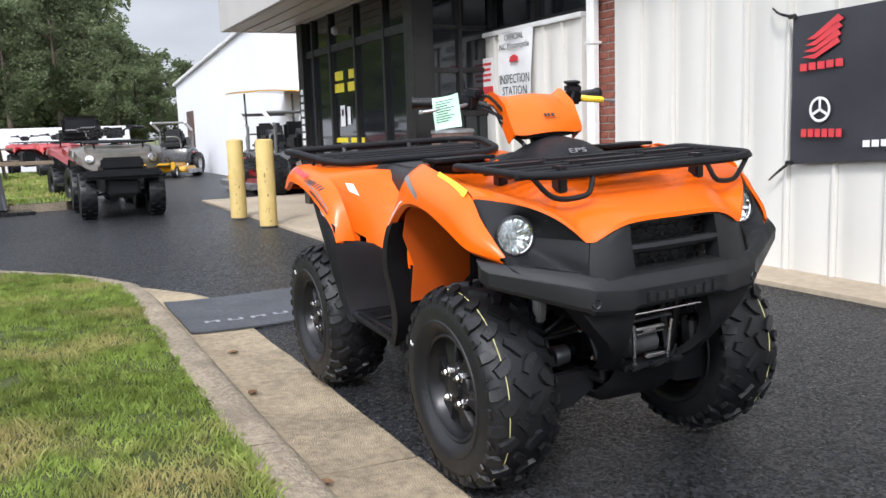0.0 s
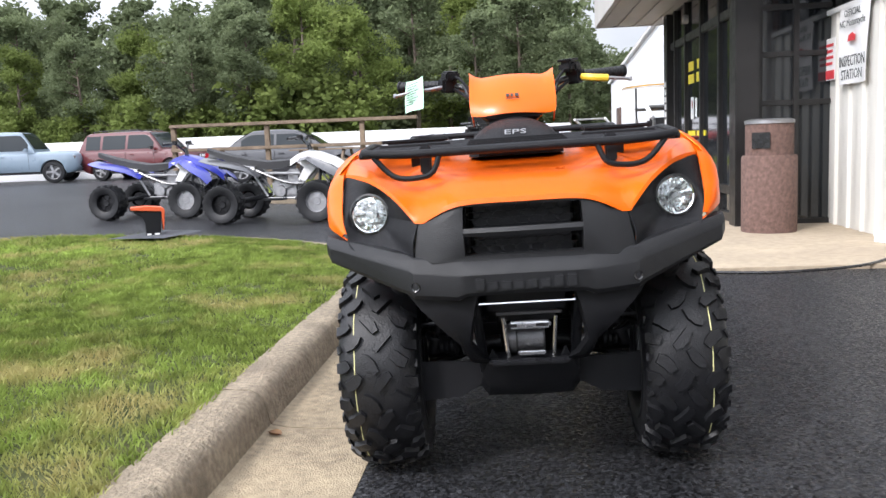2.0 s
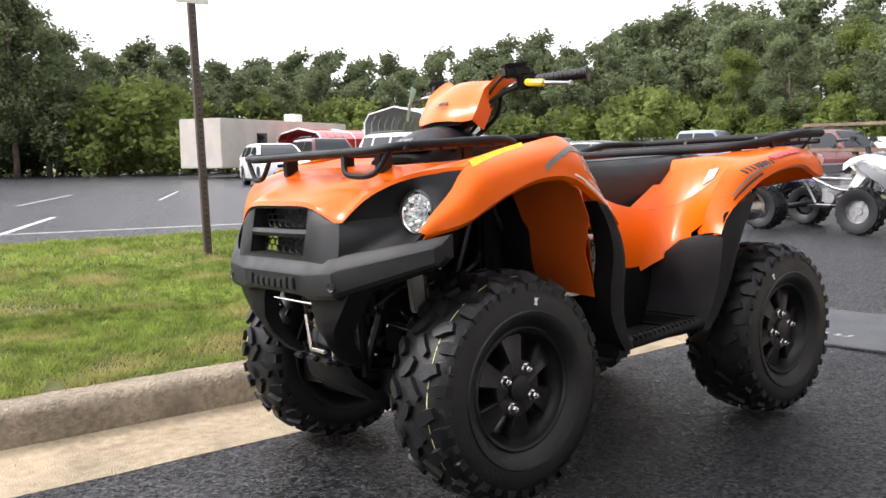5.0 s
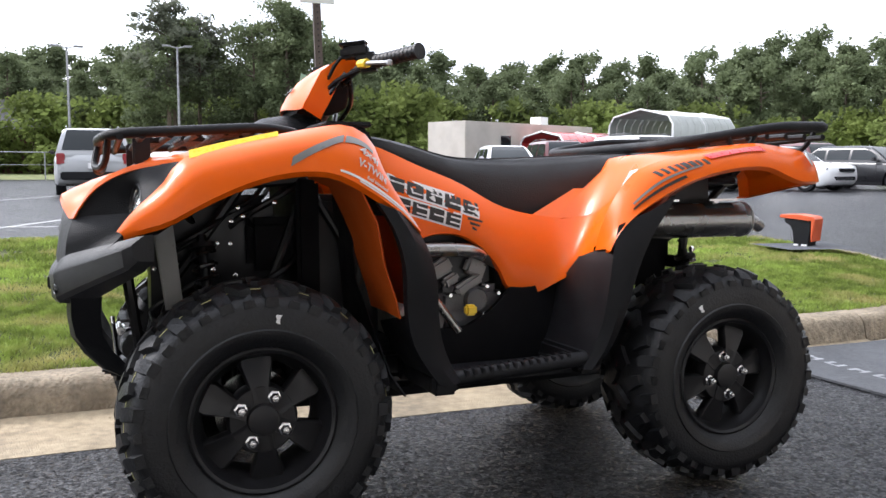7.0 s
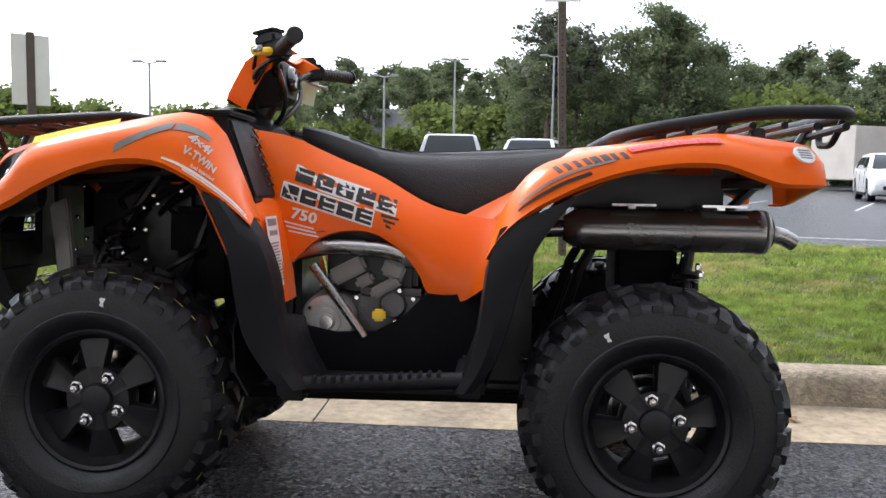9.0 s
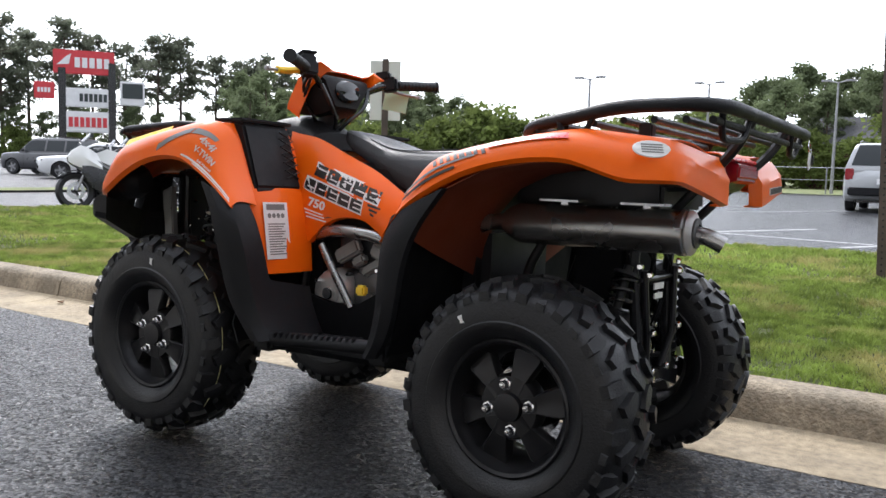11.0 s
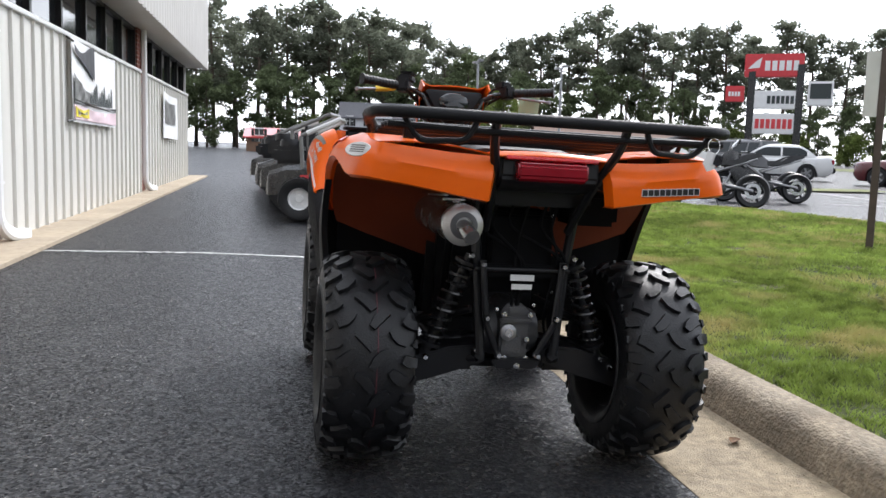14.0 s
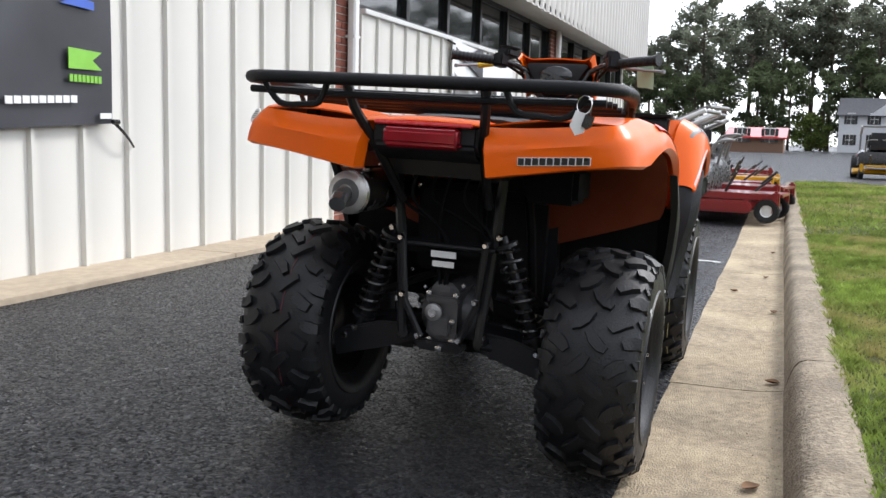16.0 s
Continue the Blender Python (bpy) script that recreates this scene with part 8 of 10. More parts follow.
on_ban([(0.72, 1.62), (0.80, 1.53), (0.90, 1.62), (0.86, 1.72), (0.76, 1.72)], "red_print", "emblem_block", "red shield emblem")
on_ban([(0.80, 1.50), (1.05, 1.49), (1.05, 1.535), (0.92, 1.55)], "blue_print", "emblem_block", "blue emblem bar")
on_ban([(1.08, 0.885), (1.17, 0.888), (1.17, 0.92), (1.08, 0.917)], "white_print", "print_bar", "")
for (x0, z0, x1, z1) in ((-1.17, 1.66, -1.36, 1.74), (-1.17, 0.74, -1.36, 0.62), (1.20, 0.87, 1.40, 0.72), (1.20, 1.80, 1.40, 1.92)):
    bm = B()
    tube(bm, smooth_path([(x0, 2.885, z0), ((x0 + x1) / 2, 2.875, (z0 + z1) / 2 - 0.01), (x1, 2.912, z1)], 4), 0.011, 8, r_end=0.006)
    tube(bm, [(x0 - 0.015, 2.878, z0), (x0 + 0.03, 2.875, z0)], 0.016, 8)
    part("bungee", bm, M["gloss_black"], ban, "black bungee cord at the corner")

for nm, x0, x1, z0, z1, sd in (("photo_banner", 6.8, 9.25, 1.06, 1.97, 5), ("white_banner", 14.1, 16.3, 0.93, 1.82, 8)):
    b2 = thing(nm, "white vinyl banner with a dark picture, sagging from its cords", "banner")
    part("banner_sheet", cloth(x0, x1, z0, z1, z0 - 0.03, z1 - 0.05, 2.885, 0.010, sd), M["white_print"], b2)
    if nm == "photo_banner":
        sky = loft(B(), [[(x0 + 0.06 + k * 0.10, 2.864, z1 - 0.09 - 0.06 * math.sin(k * 0.5)), (x0 + 0.06 + k * 0.10, 2.862, z1 - 0.16 - 0.025 * k)] for k in range(11)], thick=0.002)
        part("picture", sky, M["banner_black"], b2, "dark top of the printed picture")
        part("picture", cloth(x0 + 0.04, x0 + 0.82, z0 + 0.24, z0 + 0.52, z0 + 0.22, z0 + 0.34, 2.864, 0.008, sd, 20, 6), M["decal_grey"], b2, "dark printed picture")
        for k in range(9):
            w0 = x0 + 0.78 + k * 0.15
            part("picture_tree", loft(B(), [[(w0 + 0.034 * m, 2.862, z0 + 0.22), (w0 + 0.034 * m, 2.861, z0 + 0.24 + (0.09 + 0.07 * ((k * 7) % 3)) * math.sin(math.pi * (m + 0.5) / 5))] for m in range(5)], thick=0.002), M["ink"], b2)
        part("stripe", cloth(x0 + 0.02, x1 - 0.05, z0 + 0.20, z0 + 0.25, z0 + 0.17, z0 + 0.22, 2.868, 0.008, sd, 20, 3), M["decal_black"], b2, "dark line below the picture")
        part("stripe", cloth(x0 + 0.03, x1 - 0.05, z0 + 0.03, z0 + 0.19, z0, z0 + 0.16, 2.870, 0.008, sd, 20, 3), M["pink_print"], b2, "pale pink strip")
        part("label_patch", cloth(x0 + 0.07, x0 + 0.72, z0 + 0.055, z0 + 0.17, z0 + 0.05, z0 + 0.16, 2.862, 0.008, sd, 12, 3), M["yellow_print"], b2, "yellow patch")
        part("print_bar", cloth(x0 + 0.16, x0 + 0.62, z0 + 0.09, z0 + 0.135, z0 + 0.085, z0 + 0.13, 2.857, 0.008, sd, 12, 2), M["decal_grey"], b2)
        for za, zb in ((z1 - 0.06, z1 - 0.03), (z0 + 0.02, z0 + 0.0)):
            part("bungee", tube(B(), [(x0 - 0.12, 2.90, zb), (x0 + 0.03, 2.87, za)], 0.012, 6), M["gloss_black"], b2, "black cord at the corner")
    else:
        part("picture", cloth(x0 + 0.15, x1 - 0.5, z0 + 0.28, z1 - 0.16, z0 + 0.26, z1 - 0.2, 2.868, 0.010, sd), M["decal_grey"], b2, "dark printed picture")

# black cable on the ground by the entrance
cab = thing("cable", "thin black cable lying along the paving edge", "cable")
bm = B()
tube(bm, smooth_path([(-2.62, 0.62, 0.012), (-2.55, 1.2, 0.012), (-2.48, 1.7, 0.012), (-2.52, 2.2, 0.036), (-2.95, 2.6, 0.036), (-3.3, 2.78, 0.036)], 6), 0.010, 6)
part("cord", bm, M["gloss_black"], cab)

# sign posts on the lawn
M["post_brown"] = material("brown_steel_post", (0.07, 0.05, 0.04), rough=0.6, vary=0.2, scale=8)
M["sign_back"] = material("bare_sign_back", (0.62, 0.62, 0.58), rough=0.5, metal=0.2, vary=0.08, scale=4)
sp = thing("sign_post", "brown channel post with two pale sign plates back to back", "sign post", at=pose(3.55, -4.37, 0.11, 0, 0, 43))
bm = B()
box(bm, -0.03, 0.03, -0.014, 0.014, 0, 1.74, 0.004)
part("post", bm, M["post_brown"], sp)
bm = B()
box(bm, -0.145, -0.031, -0.004, 0.004, 1.16, 1.72, 0.003)
box(bm, 0.031, 0.145, -0.004, 0.004, 1.16, 1.72, 0.003)
part("sign_plate", bm, M["sign_back"], sp, "pale metal sign plate")
sp2 = thing("sign_post", "brown perforated steel post with a plain sign above", "sign post", at=pose(-0.76, -4.75, 0.11, 0, 0, 8) @ pose(0, 0, 0, 0, 1.8, 0))
bm = B()
box(bm, -0.032, 0.032, -0.018, 0.018, 0, 2.5, 0.004)
part("post", bm, M["post_brown"], sp2)
hole = part("post_hole", lathe(B(), [(0, 0.0205), (0.007, 0.0205), (0.007, 0.017)], pose(0, 0, 0.06, -90), 6), M["gloss_black"], sp2)
for k in range(1, 44):
    h2 = new("post_hole", hole.data)
    h2.parent, h2.matrix_basis = sp2, pose(0, 0, k * 0.046)
bm = B()
box(bm, -0.15, 0.15, 0.019, 0.024, 2.06, 2.5, 0.003)
part("sign_plate", bm, M["sign_back"], sp2, "plain metal sign plate")

# orange and black stand on the lawn with its dark mat
M["orange_red"] = material("orange_red_plastic", (0.62, 0.10, 0.03), rough=0.5, vary=0.1, scale=6)
st = thing("wheel_stand", "small black display stand with an orange top, on the lawn", "stand", at=pose(-4.7, -3.5, 0.135, 0, 0, 25) @ Matrix.Scale(0.76, 4))
bm = B()
prism(bm, [(-0.04, 0.0), (0.13, 0.0), (0.15, 0.22), (0.16, 0.33), (-0.16, 0.35), (-0.15, 0.30), (-0.06, 0.27), (-0.03, 0.2)], "x", -0.12, 0.12, 0.015)
part("stand_body", bm, M["black_plastic"], st)
bm = B()
prism(bm, [(-0.20, 0.352), (0.168, 0.334), (0.158, 0.10), (0.175, 0.09), (0.20, 0.345), (0.17, 0.375), (0.0, 0.395), (-0.20, 0.388)], "x", -0.13, 0.13, 0.006)
part("stand_top", bm, M["orange_red"], st, "orange top cap")
bm = B()
part("stand_label", box(bm, 0.121, 0.127, -0.03, 0.02, 0.0, 0.06), M["white_print"], st, "white label")
part("stand_label", box(B(), 0.121, 0.127, 0.06, 0.12, 0.0, 0.06), M["white_print"], st, "white label")
sheet("lawn_mat", [(-4.35, -3.75), (-4.3, -3.2), (-4.95, -3.05), (-5.1, -3.6)], 0.165, M["mat"], "dark rubber mat laid on the lawn", "mat")

# ---- vehicles ----
PAINTS = {"white": (0.72, 0.72, 0.72), "silver": (0.42, 0.43, 0.44), "black": (0.012, 0.012, 0.014), "maroon": (0.10, 0.018, 0.02), "red": (0.45, 0.03, 0.03),
          "blue_grey": (0.20, 0.26, 0.32), "charcoal": (0.05, 0.05, 0.055), "beige": (0.42, 0.40, 0.36), "blue": (0.015, 0.025, 0.30), "camo": (0.085, 0.07, 0.05), "pewter": (0.20, 0.20, 0.195), "yellow": (0.62, 0.33, 0.01), "red_dark": (0.22, 0.015, 0.015)}
for k_, c_ in PAINTS.items():
    M["paint_" + k_] = material(k_ + "_paint", c_, rough=0.3, vary=0.05 if k_ != "camo" else 0.5, scale=1.5 if k_ != "camo" else 5, coat=0.6, rough_vary=0.03, stain=0.0 if k_ != "camo" else 0.8, stain_color=(0.05, 0.055, 0.03), stain_scale=6)
M["car_glass"] = material("car_window_glass", (0.02, 0.025, 0.028), rough=0.08, vary=0.1, scale=1, rough_vary=0.02, spec=0.3)

CARS = {  # length, width, stations: x from front (0) to rear (1), belt height, roof height (0: none), base height
    "suv": dict(L=4.7, W=1.88, H=1.72, hood=1.02, belt=1.05, ws=(0.27, 0.40), rw=(0.93, 0.985), wheels=(0.19, 0.80), r=0.36, base=0.27),
    "box": dict(L=4.3, W=1.80, H=1.68, hood=1.08, belt=1.08, ws=(0.25, 0.34), rw=(0.955, 0.99), wheels=(0.18, 0.80), r=0.34, base=0.25),
    "sedan": dict(L=4.75, W=1.82, H=1.45, hood=0.88, belt=0.93, ws=(0.28, 0.45), rw=(0.72, 0.86), wheels=(0.19, 0.78), r=0.33, base=0.2),
    "hatch": dict(L=4.3, W=1.78, H=1.48, hood=0.90, belt=0.96, ws=(0.26, 0.43), rw=(0.86, 0.97), wheels=(0.19, 0.80), r=0.33, base=0.2),
    "pickup": dict(L=5.7, W=1.98, H=1.85, hood=1.12, belt=1.12, ws=(0.27, 0.36), rw=(0.60, 0.635), wheels=(0.17, 0.78), r=0.39, base=0.36),
}


def car(kind, paint, x, y, heading, label):
    s = CARS[kind]
    L, W, Hh = s["L"], s["W"], s["H"]
    c = thing("pickup_truck" if kind == "pickup" else "car", label, "pickup" if kind == "pickup" else "car", "parked vehicles", at=pose(x, y, 0, 0, 0, heading))
    hw, belt, base, R = W / 2, s["belt"], s["base"], s["r"]
    P = M["paint_" + paint]

    def X(f):
        return L / 2 - L * f

    def along(table, f):
        for (f0, v0), (f1, v1) in zip(table, table[1:]):
            if f <= f1:
                u = (f - f0) / max(1e-6, f1 - f0)
                return v0 + (v1 - v0) * u
        return table[-1][1]
    deck = belt + (0.08 if kind == "sedan" else 0.02)
    tops = [(p.x, p.y) for p in smooth_path([(f, z, 0) for f, z in ((0.0, s["hood"] * 0.70), (0.008, s["hood"] * 0.86), (0.045, s["hood"] * 0.95), (0.15, s["hood"]), (s["ws"][0], belt - 0.01), (0.5, belt + 0.01), (0.78, belt + 0.03),
                                                                      (0.93, deck), (0.985, deck - 0.03), (1.0, deck * 0.80))], 6)]
    lows = [(0.0, base + 0.16), (0.03, base + 0.02), (0.10, base - 0.04), (0.90, base - 0.02), (0.97, base + 0.06), (1.0, base + 0.20)]
    rows = []
    n = 84
    for i in range(n + 1):
        f = i / n
        zt, zb = along(tops, f), along(lows, f)
        w = hw * (1 - 0.17 * max(0, (0.09 - f) / 0.09) ** 2 - 0.09 * max(0, (f - 0.90) / 0.10) ** 2)
        arch = 0.0
        for wf in s["wheels"]:
            d = abs(X(f) - X(wf)) / (R * 1.13)
            if d < 1:
                arch = max(arch, R + R * 1.13 * math.sqrt(1 - d * d))
        zs = [max(z, min(arch, zt - 0.16)) for z in (zb, zb + 0.01, zb + 0.09, zb + (zt - zb) * 0.42, zb + (zt - zb) * 0.68)]
        half = [(w * 0.66, zs[0]), (w * 0.93, zs[1]), (w * 0.985, zs[2]), (w, zs[3]), (w * 0.995, zs[4]), (w * 0.975, zt - 0.11), (w * 0.94, zt - 0.045), (w * 0.86, zt - 0.008), (w * 0.5, zt + 0.012)]
        bow = 0.20 * max(0, (0.12 - f) / 0.12) + 0.10 * max(0, (f - 0.92) / 0.08) * -1
        rows.append([(X(f) - bow * (yy / hw) ** 2, -yy, zz) for yy, zz in half] + [(X(f) - bow * (yy / hw) ** 2, yy, zz) for yy, zz in half[::-1]])
    part("body", loft(B(), rows, close_rows=True, caps=True), P, c, angle=50)
    part("underbody", box(B(), X(0.94), X(0.05), -hw * 0.72, hw * 0.72, base - 0.03, belt - 0.25, 0.02), M["gloss_black"], c)
    # cabin: painted shell, panes laid on it
    w0, w1 = s["ws"]
    r0, r1 = s["rw"]
    line_ = [(p.x, p.y) for p in smooth_path([(f, z, 0) for f, z in ((w0, belt - 0.02), (w0 + (w1 - w0) * 0.5, (belt + Hh) / 2 + 0.01), (w1, Hh - 0.05), (w1 + 0.07, Hh - 0.008), ((w1 + r0) / 2, Hh), (r0 - 0.04, Hh - 0.02), (r0, Hh - 0.055), ((r0 + r1) / 2, (belt + Hh) / 2 + 0.02), (r1, belt + 0.01))], 5)]

    def side(z):
        return hw * (0.945 - 0.20 * max(0.0, z - belt) / (Hh - belt) - 0.03 * (max(0.0, z - belt) / (Hh - belt)) ** 3)
    rows = []
    for i in range(41):
        f = w0 + (r1 - w0) * i / 40
        zt = along(line_, f)
        lo = belt - 0.06
        hgt = max(0.02, zt - lo)
        row = []
        for q in (0.0, 0.3, 0.6, 0.82, 0.94):
            z = lo + hgt * q
            row.append((side(z), z))
        wt = side(zt)
        row += [(wt * 0.90, zt - 0.004), (wt * 0.5, zt + 0.006)]
        rows.append([(X(f), -yy, zz) for yy, zz in row] + [(X(f), yy, zz) for yy, zz in row[::-1]])
    part("cabin", loft(B(), rows, caps=True), P, c, angle=50)
    for f0, f1, dx, nm in ((w0 + 0.012, w1 - 0.004, 0.012, "windscreen"), (r1 - 0.006, r0 + 0.004, -0.012, "rear_window")):
        pane = []
        for i in range(7):
            f = f0 + (f1 - f0) * i / 6
            zt = along(line_, f)
            wt = side(zt) * 0.86
            pane.append([(X(f) + dx, wt * e, zt + 0.012) for e in (-1, -0.5, 0, 0.5, 1)])
        part(nm, loft(B(), pane, thick=0.004), M["car_glass"], c, "dark tinted glass")
    cuts = {"sedan": (0.52,), "pickup": (0.62,)}.get(kind, (0.40, 0.76))
    ends = [0.0] + list(cuts) + [1.0]
    fa, fb = w0 + (w1 - w0) * 0.42, r0 + (r1 - r0) * (0.45 if kind in ("sedan", "hatch") else 0.15)
    for sg in (-1, 1):
        for u0, u1 in zip(ends, ends[1:]):
            pane = []
            for i in range(9):
                f = fa + (fb - fa) * (u0 + 0.018 + (u1 - u0 - 0.036) * i / 8)
                zlo, zhi = belt + 0.05, min(Hh - 0.13, along(line_, f) - 0.085)
                zhi = max(zhi, zlo + 0.012)
                pane.append([(X(f), sg * (side(z) + 0.007), z) for z in (zlo, (zlo + zhi) / 2, zhi)])
            part("side_window", loft(B(), pane, thick=0.003), M["car_glass"], c, "dark side window")
        for u in ends[:-1] + [0.92]:
            f = fa + (fb - fa) * u + 0.004
            if w0 < f < 0.86:
                part("door_gap", tube(B(), [(X(f), sg * hw * 0.985, belt - 0.05), (X(f) + 0.01, sg * hw * 1.0, belt - 0.30), (X(f), sg * hw * 0.992, base + 0.14)], 0.006, 5), M["gloss_black"], c)
        for u in (cuts[0] - 0.09, 0.70 if len(cuts) > 1 else 0.93):
            f = fa + (fb - fa) * u
            part("door_handle", box(B(), X(f) - 0.09, X(f) + 0.07, sg * hw - 0.012, sg * hw + 0.016, belt - 0.17, belt - 0.13, 0.008), P, c)
        part("sill", box(B(), X(s["wheels"][1]) + R * 1.15, X(s["wheels"][0]) - R * 1.15, sg * hw * 0.965 - 0.02, sg * hw * 0.965 + 0.02, base - 0.03, base + 0.07, 0.012), M["black_plastic"], c, "dark sill")
        part("mirror", box(B(), X(fa) - 0.13, X(fa) + 0.03, sg * (hw + 0.09) - 0.085, sg * (hw + 0.09) + 0.085, belt + 0.01, belt + 0.13, 0.035), M["gloss_black"] if kind == "suv" else P, c)
        bm = B()
        prism(bm, [(hw * 0.52, s["hood"] * 0.70), (hw * 0.88, s["hood"] * 0.73), (hw * 0.90, s["hood"] * 0.85), (hw * 0.58, s["hood"] * 0.83)], "x", X(0.06), X(0.0) - 0.045, 0.012)
        for v in bm.verts:
            v.co.x -= 0.22 * (v.co.y / hw) ** 2
        part("headlight", bm if sg > 0 else flip_y(bm), M["lamp_mirror"], c, "clear headlight")
        tall = kind in ("suv", "box")
        part("tail_light", box(B(), X(1.0) - 0.012 + 0.06, X(0.955), sg * hw * 0.82 - 0.10, sg * hw * 0.82 + 0.10, belt - 0.26, belt + (0.02 if tall else -0.06), 0.02), M["red_lens"], c, "red tail light")
        if tall:
            part("roof_rail", tube(B(), smooth_path([(X(w1 + 0.05), sg * hw * 0.66, Hh - 0.005), (X(w1 + 0.10), sg * hw * 0.66, Hh + 0.045), (X(r0 - 0.10), sg * hw * 0.66, Hh + 0.04), (X(r0 - 0.04), sg * hw * 0.66, Hh - 0.015)], 3), 0.016, 6), M["gloss_black"], c)
    for f in s["wheels"]:
        for sg in (-1, 1):
            wh = new("wheel")
            wh.parent = c
            wh.matrix_basis = pose(X(f), sg * (hw - 0.135), R, 0, 0, 0 if sg > 0 else 180)
            part("tyre", lathe(B(), [(R * 0.66, -0.10), (R * 0.95, -0.105), (R, -0.08), (R, 0.08), (R * 0.95, 0.105), (R * 0.68, 0.112)], pose(0, 0, 0, -90), 28, closed=True), M["tyre"], wh)
            rim = part("rim", lathe(B(), [(0, 0.05), (R * 0.58, 0.03), (R * 0.62, 0.095), (R * 0.69, 0.108), (R * 0.69, 0.06), (R * 0.6, -0.02), (0, 0.0)], pose(0, 0, 0, -90), 28), M["engine_cast"], wh)
            bm = B()
            lathe(bm, [(0, 0.075), (R * 0.14, 0.085), (R * 0.17, 0.06)], pose(0, 0, 0, -90), 16)
            for q in range(5):
                box(bm, R * 0.10, R * 0.66, -R * 0.10, R * 0.10, 0.07, 0.098, 0.006, pose(0, 0, 0, -90) @ pose(0, 0, 0, 0, 0, q * 72))
            part("spokes", bm, M["alu"], rim, "silver alloy spokes")
    bm = B()
    box(bm, X(0.05), X(0.0) + 0.006, -hw * 0.46, hw * 0.46, s["hood"] * 0.70, s["hood"] * 0.83, 0.012)
    box(bm, X(0.05), X(0.0) + 0.004, -hw * 0.60, hw * 0.60, base + 0.14, base + 0.28, 0.015)
    for v in bm.verts:
        v.co.x -= 0.20 * (v.co.y / hw) ** 2
    part("grille", bm, M["gloss_black"], c, "dark grille")
    bm = B()
    for k in range(7):
        yy = hw * 0.40 * (k - 3) / 3
        box(bm, X(0.0) - 0.03, X(0.0) + 0.014 - 0.20 * (yy / hw) ** 2, yy - 0.045, yy + 0.045, s["hood"] * 0.715, s["hood"] * 0.815, 0.006)
    part("grille_bars", bm, M["chrome"] if kind in ("suv", "pickup") else M["black_plastic"], c)
    part("rear_bumper", box(B(), X(1.0) - 0.02, X(0.95), -hw * 0.84, hw * 0.84, base + 0.14, base + 0.34, 0.03), M["black_plastic"], c)
    part("plate_bar", box(B(), X(1.0) - 0.02, X(1.0) + 0.02, -0.15, 0.15, belt - 0.36, belt - 0.22, 0.004), M["white_print"], c, "blank plate")
    if kind == "pickup":
        part("bed", box(B(), X(0.975), X(0.655), -hw * 0.84, hw * 0.84, belt - 0.02, belt + 0.045, 0.0), M["gloss_black"], c, "dark load bed")
        for sg in (-1, 1):
            part("bed_side", box(B(), X(0.985), X(0.645), sg * hw * 0.91 - 0.055, sg * hw * 0.91 + 0.055, belt - 0.10, belt + 0.075, 0.02), P, c)
        part("tailgate", box(B(), X(0.995), X(0.97), -hw * 0.90, hw * 0.90, belt - 0.35, belt + 0.075, 0.02), P, c)
    return c


car("suv", "white", -14.5, -20.4, 88, "white sport utility car parked across the lot")
car("box", "pewter", -17.5, -21.5, 94, "boxy grey utility car in the parking row")
car("sedan", "white", -19.9, -20.6, 104, "white saloon car in the parking row")
car("hatch", "black", -23.2, -20.0, 102, "black hatchback parked before the wood")
car("suv", "maroon", -25.8, -25.4, 84, "dark red family car behind the parking row")
car("suv", "maroon", -27.6, -13.4, 80, "dark red family car behind the pickup")
car("suv", "white", -30.6, -23.6, 86, "white car near the wood's edge")
car("pickup", "blue_grey", -27.0, -18.5, 102, "blue-grey pickup truck before the wood")
car("hatch", "white", -12.2, -25.7, 76, "white hatchback at the parking lines")
car("suv", "maroon", -15.3, -27.4, 78, "maroon utility car behind the white one")
car("suv", "silver", 1.4, -23.4, 272, "silver utility car seen from behind")
car("box", "white", -1.0, -24.0, 80, "white boxy compact car facing the lawn")
car("suv", "white", 14.2, -26.9, 285, "white utility car towing a trailer")
car("sedan", "maroon", 23.3, -21.3, 42, "dark red saloon car by the road")
car("sedan", "white", 18.6, -20.6, 48, "white saloon car by the road")
car("sedan", "white", 29.6, -19.1, 60, "white car near the dealer signs")
car("suv", "charcoal", 36.8, -21.5, 20, "dark open utility car under the signs")
car("sedan", "charcoal", -21.4, -6.4, 95, "dark grey saloon beyond the far lawn")

# utility trailer
tr = thing("utility_trailer", "black mesh-sided utility trailer behind the white car", "trailer", at=pose(13.7, -22.8, 0, 0, 0, -146))
bm = B()
for z in (0.45, 0.75, 1.05):
    tube(bm, [(-1.3, -0.75, z), (1.3, -0.75, z), (1.3, 0.75, z), (-1.3, 0.75, z)], 0.022, 6, closed=True)
for x in (-1.3, -0.65, 0, 0.65, 1.3):
    for y in (-0.75, 0.75):
        tube(bm, [(x, y, 0.42), (x, y, 1.07)], 0.02, 6)
box(bm, -1.32, 1.32, -0.77, 0.77, 0.40, 0.45, 0.01)
tube(bm, [(1.3, 0, 0.42), (2.2, 0, 0.42)], 0.035, 6)
for y in (-0.45, 0, 0.45):
    tube(bm, [(-1.31, y, 0.45), (-1.36, y, 1.5)], 0.02, 6)
tube(bm, [(-1.33, -0.72, 0.45), (-1.38, -0.72, 1.5), (-1.38, 0.72, 1.5), (-1.33, 0.72, 0.45)], 0.022, 6)
part("trailer_frame", bm, M["gloss_black"], tr)
